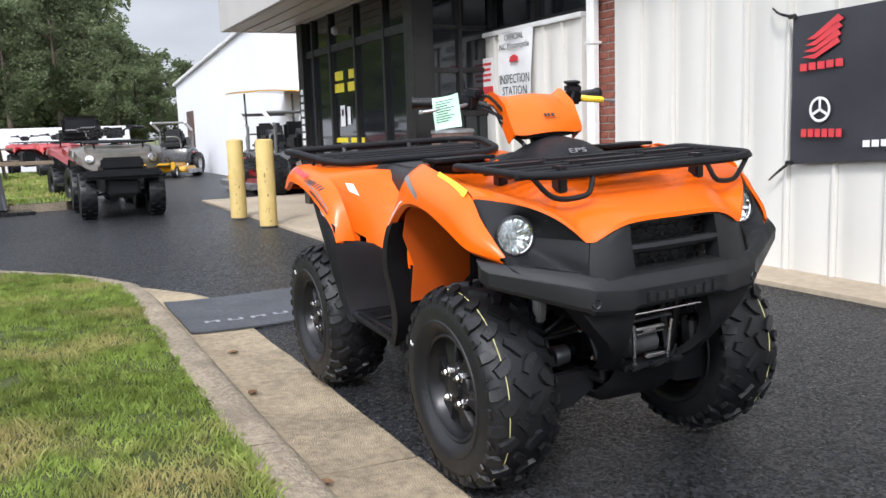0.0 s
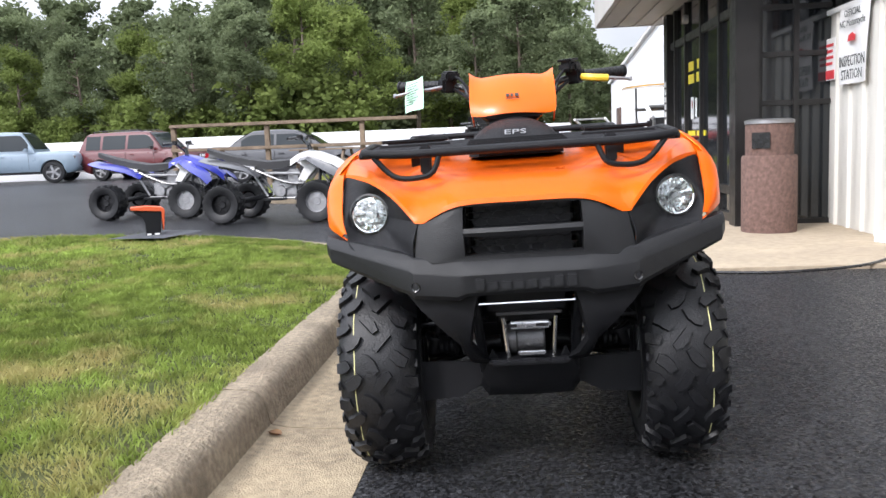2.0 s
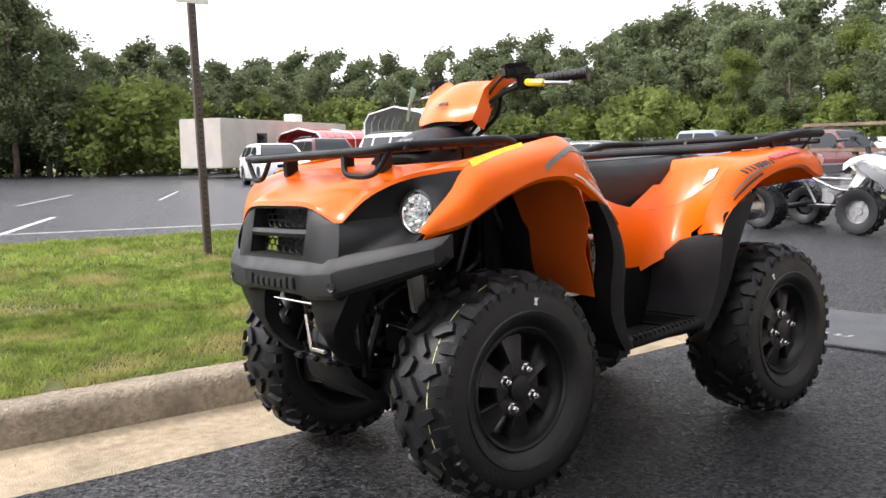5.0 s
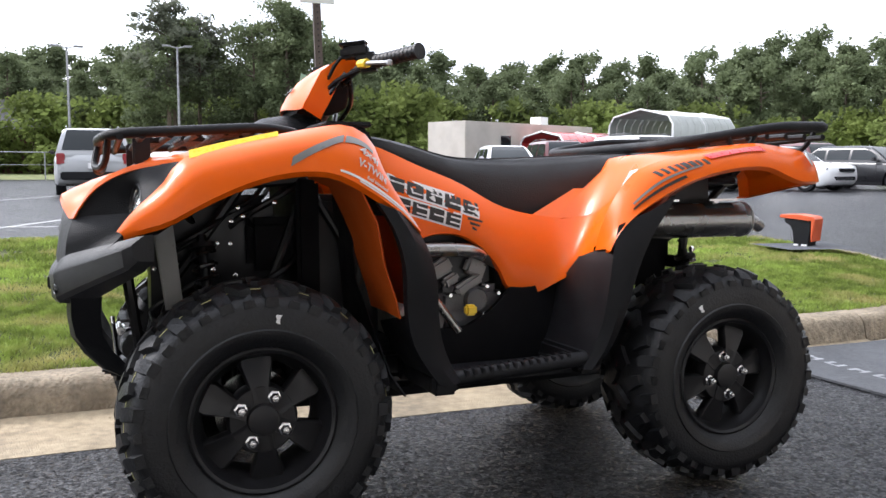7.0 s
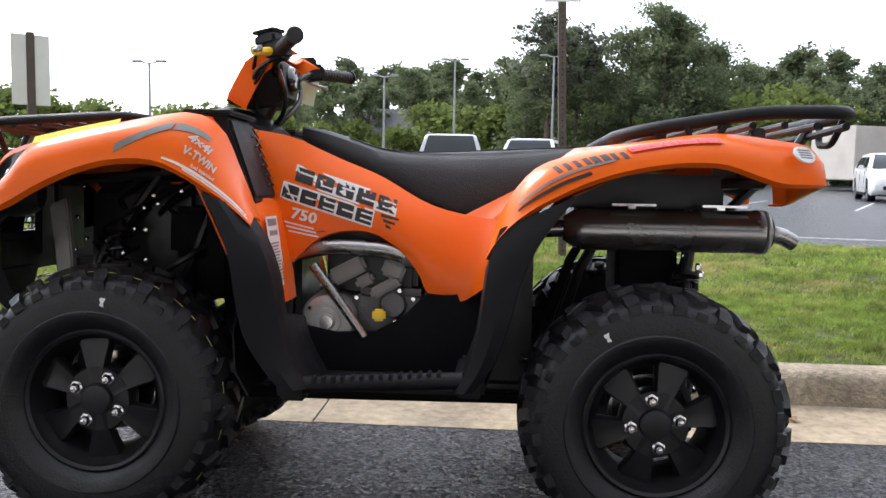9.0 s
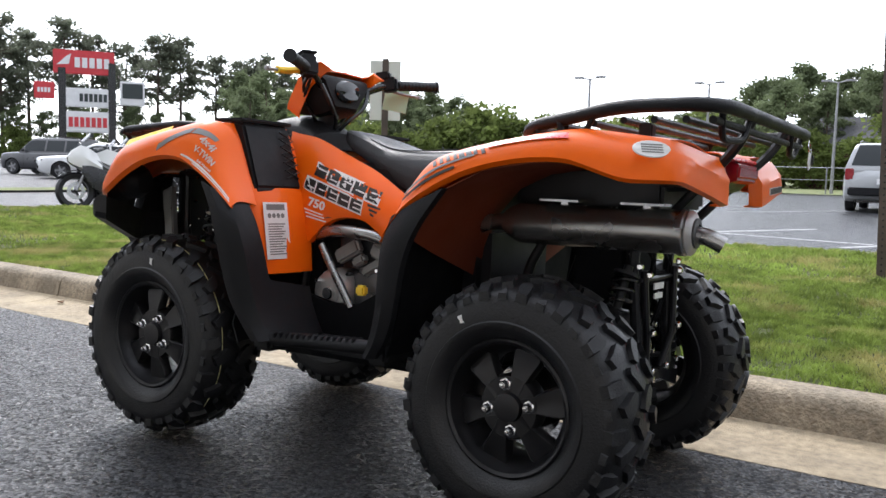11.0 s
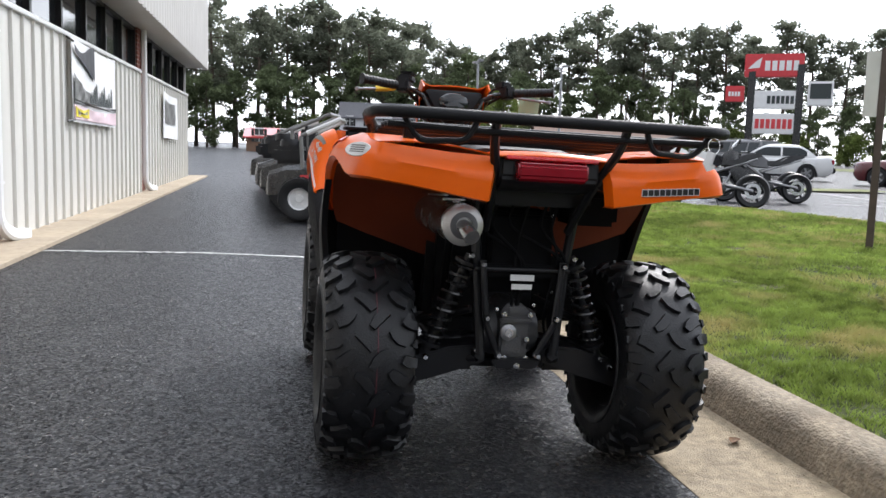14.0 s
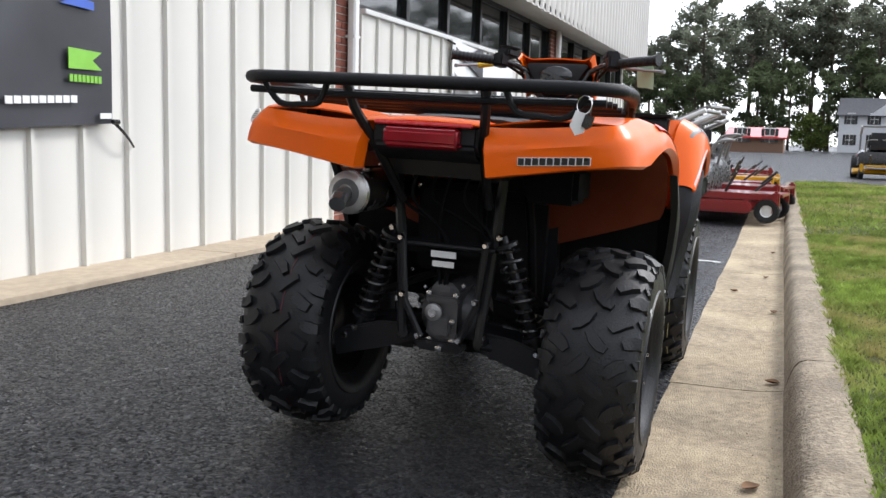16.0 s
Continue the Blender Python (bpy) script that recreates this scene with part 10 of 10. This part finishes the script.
def motorbike(x, y, heading, paint, label, lean=8):
    q = thing("motorcycle", label, "motorcycle", "display motorcycles", at=pose(x, y, 0, 0, 0, heading) @ pose(0, 0, 0, lean))
    for xx in (0.70, -0.70):
        w = new("wheel")
        w.parent = q
        w.matrix_basis = pose(xx, 0, 0.30)
        part("tyre", lathe(B(), [(0.215, -0.06), (0.27, -0.07), (0.30, -0.03), (0.305, 0), (0.30, 0.03), (0.27, 0.07), (0.215, 0.06)], pose(0, 0, 0, -90), 28, closed=True), M["tyre"], w)
        bm = B()
        lathe(bm, [(0.20, -0.05), (0.222, -0.055), (0.222, 0.055), (0.20, 0.05)], pose(0, 0, 0, -90), 28, closed=True)
        lathe(bm, [(0, -0.07), (0.04, -0.07), (0.04, 0.07), (0, 0.07)], pose(0, 0, 0, -90), 12)
        for k in range(3):
            box(bm, 0.03, 0.205, -0.02, 0.02, -0.015, 0.015, 0.004, pose(0, 0, 0, -90) @ pose(0, 0, 0, 0, 0, 120 * k))
        part("rim", bm, M["rim"], w)
        bm = B()
        lathe(bm, [(0.08, 0.06), (0.14, 0.06), (0.14, 0.066), (0.08, 0.066)], pose(0, 0, 0, -90), 24, closed=True)
        part("brake_disc", bm, M["chrome"], w)
    bm = B()
    for sg in (-1, 1):
        tube(bm, [(0.70, sg * 0.09, 0.30), (0.44, sg * 0.09, 0.86)], 0.024, 8)
        tube(bm, [(-0.70, sg * 0.09, 0.30), (-0.12, sg * 0.09, 0.42)], 0.028, 8)
        tube(bm, [(0.40, sg * 0.10, 0.80), (0.0, sg * 0.14, 0.52), (-0.14, sg * 0.1, 0.40)], 0.03, 8)
        tube(bm, [(-0.05, sg * 0.12, 0.62), (-0.75, sg * 0.08, 0.86)], 0.02, 8)
    part("frame", bm, M["alu"], q, "silver frame and fork")
    bm = B()
    box(bm, -0.18, 0.34, -0.16, 0.16, 0.24, 0.58, 0.05)
    tube(bm, smooth_path([(0.30, -0.12, 0.40), (0.36, -0.13, 0.22), (0.0, -0.14, 0.18), (-0.4, -0.16, 0.34)], 4), 0.03, 8)
    tube(bm, [(-0.4, -0.17, 0.34), (-0.8, -0.18, 0.44)], 0.055, 10)
    part("engine", bm, M["frame"], q, "dark engine and exhaust")
    bm = B()
    rows = []
    for xx, zt, zb, w in ((0.80, 0.86, 0.78, 0.05), (0.73, 0.96, 0.72, 0.11), (0.60, 1.04, 0.66, 0.16), (0.46, 0.98, 0.54, 0.17), (0.30, 0.86, 0.46, 0.16)):
        rows.append([(xx, -w * 0.7, zb), (xx, -w, (zt + zb) / 2), (xx, -w * 0.5, zt), (xx, w * 0.5, zt), (xx, w, (zt + zb) / 2), (xx, w * 0.7, zb)])
    loft(bm, rows, thick=0.006)
    part("fairing", bm, M["paint_white"] if paint == "white" else M["gloss_black"], q, "white front fairing" if paint == "white" else "black front fairing")
    bm = B()
    rows = []
    for xx, zt, zb, w in ((0.36, 0.92, 0.80, 0.10), (0.20, 0.98, 0.72, 0.16), (0.0, 0.92, 0.70, 0.15), (-0.14, 0.82, 0.70, 0.09)):
        rows.append([(xx, -w, zb), (xx, -w * 0.8, zt), (xx, w * 0.8, zt), (xx, w, zb)])
    loft(bm, rows, close_rows=True, caps=True)
    part("tank", bm, M["paint_" + paint], q, "fuel tank")
    bm = B()
    rows = []
    for xx, zt, zb, w in ((-0.10, 0.82, 0.74, 0.10), (-0.35, 0.82, 0.74, 0.13), (-0.50, 0.90, 0.78, 0.12), (-0.82, 0.98, 0.90, 0.06)):
        rows.append([(xx, -w, zb), (xx, -w * 0.9, zt), (xx, w * 0.9, zt), (xx, w, zb)])
    loft(bm, rows, close_rows=True, caps=True)
    part("seat", bm, M["seat"], q, "black seat and tail")
    for sg in (-1, 1):
        belly = [[(xx, sg * 0.19, zb), (xx, sg * 0.205, (zt + zb) / 2), (xx, sg * 0.18, zt)] for xx, zt, zb in ((0.62, 0.70, 0.56), (0.48, 0.70, 0.34), (0.25, 0.62, 0.24), (-0.02, 0.48, 0.22), (-0.22, 0.36, 0.25))]
        part("side_fairing", loft(B(), belly, thick=0.005), M["gloss_black"], q, "black lower side fairing")
    bm = B()
    rows = [[(0.58, -0.14, 1.08), (0.58, 0, 1.12), (0.58, 0.14, 1.08)], [(0.46, -0.15, 1.2), (0.44, 0, 1.26), (0.46, 0.15, 1.2)]]
    loft(bm, rows, thick=0.004)
    part("windscreen", bm, M["car_glass"], q, "dark windscreen")
    bm = B()
    for sg in (-1, 1):
        tube(bm, [(0.40, sg * 0.10, 0.98), (0.32, sg * 0.34, 0.96)], 0.018, 8)
        tube(bm, [(0.55, sg * 0.16, 1.08), (0.50, sg * 0.32, 1.16)], 0.008, 6)
        box(bm, 0.47, 0.51, sg * 0.32 - 0.05, sg * 0.32 + 0.05, 1.14, 1.20, 0.01)
    tube(bm, [(-0.05, 0.12, 0.24), (-0.12, 0.26, -0.01)], 0.012, 6)
    part("handlebar", bm, M["gloss_black"], q, "black bars, mirrors and side stand")
    bm = B()
    rows = [[(0.70 + 0.34 * math.sin(a), yy, 0.30 + 0.34 * math.cos(a)) for yy in (-0.07, 0, 0.07)] for a in [(-50 + 14 * k) * math.pi / 180 for k in range(8)]]
    loft(bm, rows, thick=0.005)
    part("mudguard", bm, M["gloss_black"], q, "front mudguard")
    return q


motorbike(10.9, -6.7, 70, "white", "white and black sport motorcycle on its stand", 6)
motorbike(12.7, -8.7, 72, "charcoal", "dark sport motorcycle behind the first", 6)
motorbike(14.5, -9.7, 72, "charcoal", "black sport motorcycle in the display row", 6)

# ---- middle distance ----
M["timber"] = material("weathered_timber", (0.23, 0.17, 0.12), rough=0.9, vary=0.25, scale=4, fine=0.4, bump=0.5, bump_scale=30)
rail = thing("timber_rail", "weathered timber display rail on the far lawn", "rail")
for k in range(6):
    bm = B()
    box(bm, -14.6, -14.5, -7.2 + k * 1.0, -7.1 + k * 1.0, 0.1, 1.45 if k % 2 == 0 else 0.95, 0.01)
    part("post", bm, M["timber"], rail)
for z, y0, y1 in ((1.42, -7.2, -2.0), (0.92, -7.2, -2.0), (0.60, -4.0, -1.0)):
    bm = B()
    box(bm, -14.66, -14.44, y0, y1, z, z + 0.07, 0.01)
    part("rail_board", bm, M["timber"], rail)
for tx, ty in ((-18.6, -3.2), (-20.0, -2.6), (-19.4, -5.0)):
    tb = thing("picnic_table", "weathered timber picnic table on the far lawn", "table", "picnic tables", at=pose(tx, ty, 0.12, 0, 0, 80))
    for k in range(4):
        bm = B()
        box(bm, -0.9, 0.9, -0.36 + k * 0.19, -0.20 + k * 0.19, 0.72, 0.76, 0.006)
        part("top_board", bm, M["timber"], tb)
    for yy in (-0.75, 0.75):
        bm = B()
        box(bm, -0.9, 0.9, yy - 0.13, yy + 0.13, 0.42, 0.46, 0.006)
        part("bench_board", bm, M["timber"], tb)
    for xx in (-0.6, 0.6):
        bm = B()
        tube(bm, [(xx, -0.7, 0.0), (xx, -0.25, 0.72)], 0.045, 4)
        tube(bm, [(xx, 0.7, 0.0), (xx, 0.25, 0.72)], 0.045, 4)
        tube(bm, [(xx, -0.8, 0.4), (xx, 0.8, 0.4)], 0.045, 4)
        part("leg", bm, M["timber"], tb)
ramp = thing("loading_ramp", "grey sheet ramp standing tilted on a black base", "ramp", at=pose(-11.1, -2.15, 0.0, 0, 0, 8))
bm = B()
rows = [[(-0.30 + 0.55 * (1 - k / 6) ** 1.4, yy, 0.06 + 0.78 * k / 6) for yy in (-0.34, 0, 0.34)] for k in range(7)]
loft(bm, rows, thick=0.02)
part("sheet", bm, M["tyre"], ramp)
bm = B()
box(bm, -0.45, 0.55, -0.75, 0.65, 0.0, 0.05, 0.01)
tube(bm, [(0.3, 0.3, 0.06), (-0.2, 0.3, 0.5)], 0.02, 6)
part("base", bm, M["gloss_black"], ramp)

M["roof_grey"] = material("grey_shingle", (0.10, 0.10, 0.11), rough=0.9, vary=0.2, scale=6, fine=0.3, bump=0.5, bump_scale=30)
M["roof_brown"] = material("brown_shingle", (0.14, 0.085, 0.06), rough=0.9, vary=0.2, scale=6, fine=0.3, bump=0.5, bump_scale=30)
M["siding_white"] = material("white_lap_siding", (0.62, 0.63, 0.65), rough=0.6, vary=0.05, scale=3, bump=0.3, bump_scale=14)
M["tan_brick"] = material("tan_brick_wall", (0.25, 0.15, 0.10), rough=0.9, vary=0.15, scale=12, fine=0.3, bump=0.4, bump_scale=40)


def gable_house(x, y, heading, L, D, eave, ridge, wall, roof, label, windows, floors=1, porch=False):
    h = thing("house", label, "house", at=pose(x, y, 0, 0, 0, heading))
    bm = B()
    prism(bm, [(-D / 2, 0), (D / 2, 0), (D / 2, eave), (0, ridge - 0.05), (-D / 2, eave)], "x", -L / 2, L / 2)
    part("wall", bm, M[wall], h)
    bm = B()
    for sg in (-1, 1):
        prism(bm, [(sg * (D / 2 + 0.4), eave - 0.2), (sg * (D / 2 + 0.4), eave - 0.05), (0, ridge + 0.1), (0, ridge - 0.05)], "x", -L / 2 - 0.3, L / 2 + 0.3)
    part("roof", bm, M[roof], h)
    for fl in range(floors):
        for k in range(windows):
            wx = -L / 2 + L * (k + 0.5) / windows
            wz = 1.6 + fl * 2.6
            w = new("window")
            w.parent = h
            bm = B()
            box(bm, wx - 0.45, wx + 0.45, -D / 2 - 0.05, -D / 2 - 0.01, wz - 0.65, wz + 0.65, 0.01)
            part("pane", bm, M["dark_glass"], w)
            for sg in (-1, 1):
                part("shutter", box(B(), wx + sg * 0.62 - 0.14, wx + sg * 0.62 + 0.14, -D / 2 - 0.05, -D / 2 - 0.01, wz - 0.65, wz + 0.65, 0.01), M["gloss_black"], w)
            bm = B()
            box(bm, wx - 0.5, wx + 0.5, -D / 2 - 0.07, -D / 2 - 0.02, wz + 0.65, wz + 0.75)
            box(bm, wx - 0.03, wx + 0.03, -D / 2 - 0.07, -D / 2 - 0.02, wz - 0.65, wz + 0.65)
            box(bm, wx - 0.45, wx + 0.45, -D / 2 - 0.07, -D / 2 - 0.02, wz - 0.03, wz + 0.03)
            part("window_frame", bm, M["white_metal"], w)
    if porch:
        bm = B()
        prism(bm, [(-1.9, eave - 0.1), (1.9, eave - 0.1), (0, eave + 1.4)], "y", -D / 2 - 0.5, 0)
        part("gable", bm, M[wall], h)
    return h


gable_house(122, -12.9, -96, 10.6, 8.0, 4.75, 6.9, "siding_white", "roof_grey", "white two-storey house with dark shutters among pines", 4, 2, True)
gable_house(76, -29.5, -102, 13, 8.0, 2.2, 3.4, "tan_brick", "roof_brown", "low brown brick building across the road", 5)
gable_house(88, 1.6, -92, 5.0, 5, 1.5, 2.3, "tan_brick", "paint_red", "small shed with a faded red roof below the trees", 2)

pyl = thing("sign_pylon", "tall dealer sign pylon with red and white boards on black posts", "sign", at=pose(36.8, -23.4, 0, 0, 0, 237) @ Matrix.Diagonal((1.0, 1.0, 1.12, 1.0)))
bm = B()
box(bm, -1.30, -0.95, -0.2, 0.2, 0, 4.6, 0.02)
box(bm, 0.95, 1.30, -0.2, 0.2, 0, 4.9, 0.02)
part("post", bm, M["gloss_black"], pyl)
for nm, x0, x1, z0, z1, mt in (("red_board", -1.5, 1.25, 4.35, 5.35, "red_print"), ("white_board", -1.05, 1.05, 2.95, 3.75, "white_print"), ("white_board", -1.05, 1.05, 1.85, 2.75, "white_print"), ("red_board", -2.35, -1.45, 3.25, 3.95, "red_print"), ("dark_board", 1.5, 2.65, 3.1, 4.15, "white_print")):
    bm = B()
    box(bm, x0, x1, -0.18, 0.18, z0, z1, 0.03)
    part(nm, bm, M[mt], pyl)
for x0, x1, z0, z1, mt, n in ((-0.55, 1.1, 4.62, 5.05, "white_print", 5), (-0.35, 0.95, 3.18, 3.52, "ink", 6), (-0.85, 0.95, 2.08, 2.5, "red_print", 7), (-2.2, -1.6, 3.5, 3.7, "white_print", 4)):
    for k in range(n):
        a = x0 + (x1 - x0) * k / n
        for yy in (-0.2, 0.182):
            part("sign_block", box(B(), a, a + (x1 - x0) / n * 0.72, yy, yy + 0.018, z0, z1), M[mt], pyl, "plain block in place of a maker's name")
for yy in (-0.2, 0.182):
    part("sign_screen", box(B(), 1.6, 2.55, yy, yy + 0.018, 3.4, 4.05), M["ink"], pyl, "dark screen of the small board")
    part("sign_emblem", prism(B(), [(-1.35, 4.7), (-0.8, 4.75), (-0.7, 5.2), (-0.95, 5.05)], "y", yy, yy + 0.018), M["white_print"], pyl, "white wing shape on the red board")

M["galv"] = material("galvanised_sheet", (0.47, 0.49, 0.47), rough=0.5, metal=0.3, vary=0.08, scale=2)


def carport(x, y, heading, L, W, H, mat, label):
    c = thing("carport", label, "carport", "carports", at=pose(x, y, 0, 0, 0, heading))
    sec = [(-W / 2, 0.6), (-W / 2, H * 0.78), (-W / 2 + 0.3, H * 0.9), (0, H), (W / 2 - 0.3, H * 0.9), (W / 2, H * 0.78), (W / 2, 0.6)]
    n = 9
    for k in range(n):
        bm = B()
        x0, x1 = -L / 2 + L * k / n, -L / 2 + L * (k + 1) / n - 0.03
        loft(bm, [[(xx, a, b) for a, b in sec] for xx in (x0, x1)], thick=0.03)
        part("sheet", bm, M[mat], c)
    for xx in (-L / 2, 0, L / 2):
        part("frame_hoop", tube(B(), [(xx, a * 0.98, b) for a, b in [(-W / 2, 0.0)] + sec + [(W / 2, 0.0)]], 0.05, 6), M["white_metal"], c)
    return c


carport(-27.0, -36.6, 20, 5.6, 4.0, 3.6, "galv", "large grey sheet-metal carport")
carport(-22.6, -39.0, 14, 5.0, 3.4, 2.5, "paint_red", "small carport with a faded red roof")
lt = thing("site_trailer", "long white site trailer beyond the car park", "trailer", at=pose(-20.0, -42.0, 0, 0, 0, 24))
bm = B()
box(bm, -6.0, 5.0, -1.4, 1.4, 0.5, 3.0, 0.04)
part("body", bm, M["site_paint"], lt)
bm = B()
for k in range(3):
    box(bm, -4.5 + 3 * k, -3.7 + 3 * k, 1.402, 1.43, 1.5, 2.3)
part("trailer_window", bm, M["dark_glass"], lt)
bm = B()
box(bm, -3.0, -2.3, -0.4, 0.4, 3.0, 3.5, 0.03)
part("roof_unit", bm, M["white_metal"], lt)
for xx in (-2, -1, 3):
    part("wheel", lathe(B(), [(0, -0.1), (0.4, -0.1), (0.4, 0.1), (0, 0.1)], pose(xx, 1.3, 0.4, -90), 16), M["tyre"], lt)


def lamp_post(x, y, h, label="tall grey lamp post"):
    p = thing("lamp_post", label, "lamp post", "lamp posts", at=pose(x, y, 0))
    part("pole", tube(B(), [(0, 0, 0), (0, 0, h)], 0.09, 8, r_end=0.05), M["alu"], p)
    bm = B()
    tube(bm, [(0, 0, h - 0.05), (-0.5, 0, h + 0.05)], 0.035, 6)
    tube(bm, [(0, 0, h - 0.05), (0.5, 0, h + 0.05)], 0.035, 6)
    for sg in (-1, 1):
        box(bm, sg * 0.55 - 0.22, sg * 0.55 + 0.22, -0.12, 0.12, h, h + 0.1, 0.02)
    part("lamp_head", bm, M["alu"], p)
    return p


for px_, py_, ph_ in ((6.5, -44, 5.5), (12.5, -43, 5.5), (2.8, -45, 6.5), (-2.6, -47, 7.0), (16.0, -36, 5.2), (38, -8.5, 5.0), (39, -13.0, 5.0)):
    lamp_post(px_, py_, ph_)

fb = thing("low_building", "low dark red brick building beyond the green field", "building", kind="structure")
M["far_brick"] = material("far_red_brick", (0.15, 0.07, 0.058), rough=0.9, vary=0.2, scale=1.2, fine=0.3)
part("wall", box(B(), 3.2, 12.0, -70, -63, 0, 3.0, 0.05), M["far_brick"], fb)
bm = B()
prism(bm, [(-70.4, 3.0), (-62.6, 3.0), (-66.5, 5.2)], "x", 2.8, 12.4)
part("roof", bm, M["roof_grey"], fb)
for k in range(3):
    wo = part("window", box(B(), 4.4 + 2.7 * k, 5.6 + 2.7 * k, -63.02, -62.95, 1.0, 2.3), M["dark_glass"], fb)
    part("frame", box(B(), 4.3 + 2.7 * k, 5.7 + 2.7 * k, -63.0, -62.97, 0.9, 1.0), M["white_metal"], wo)
fence = thing("chain_fence", "thin grey wire fence before the field", "fence")
bm = B()
for k in range(15):
    tube(bm, [(-4 + 2.6 * k, -42, 0), (-4 + 2.6 * k, -42, 1.3)], 0.035, 5)
tube(bm, [(-4, -42, 1.28), (32.4, -42, 1.28)], 0.025, 5)
tube(bm, [(-4, -42, 0.7), (32.4, -42, 0.7)], 0.012, 4)
part("fence_frame", bm, M["alu"], fence)


# dry leaves and grit in the gutter
M["dry_leaf"] = material("dry_brown_leaf", (0.16, 0.085, 0.04), rough=0.8, vary=0.3, scale=40)
for k, (lx, ly) in enumerate(((3.19, -0.77), (0.45, -0.84), (-0.62, -0.80), (1.9, -0.83), (-1.35, -0.72), (4.6, -0.80), (2.55, -0.60))):
    lf = thing("dry_leaf", "small curled brown leaf lying in the gutter", "leaf", "dry leaves", at=pose(lx, ly, surface_z(lx, ly) + 0.002, 0, 0, 67 * k))
    rows = []
    for i in range(7):
        t = i / 6
        w = 0.017 * math.sin(math.pi * t) ** 0.8 + 0.0012
        rows.append([((t - 0.5) * 0.06, w * e, 0.004 + 0.012 * abs(e) ** 2 * math.sin(math.pi * t) + 0.006 * (t - 0.5) ** 2 * 4) for e in (-1, -0.5, 0, 0.5, 1)])
    part("blade", loft(B(), rows, thick=0.0006), M["dry_leaf"], lf)
rr = random.Random(31)
bm = B()
for k in range(170):
    gx, gy = rr.uniform(-3.2, 5.5), -0.87 + 0.12 * rr.random() ** 1.6
    r_ = rr.uniform(0.001, 0.003)
    r = bmesh.ops.create_icosphere(bm, subdivisions=1, radius=r_) if k % 6 == 0 else bmesh.ops.create_cube(bm, size=r_ * 1.5)
    bmesh.ops.transform(bm, matrix=pose(gx, gy, surface_z(gx, gy) + r_ * 0.4, rr.uniform(0, 90), rr.uniform(0, 90), rr.uniform(0, 360)), verts=r["verts"])
grit = obj_from("grit", bm, M["concrete"])
tagged(grit, "scattered grit and crumbs along the kerb", "grit", "", "stuff")
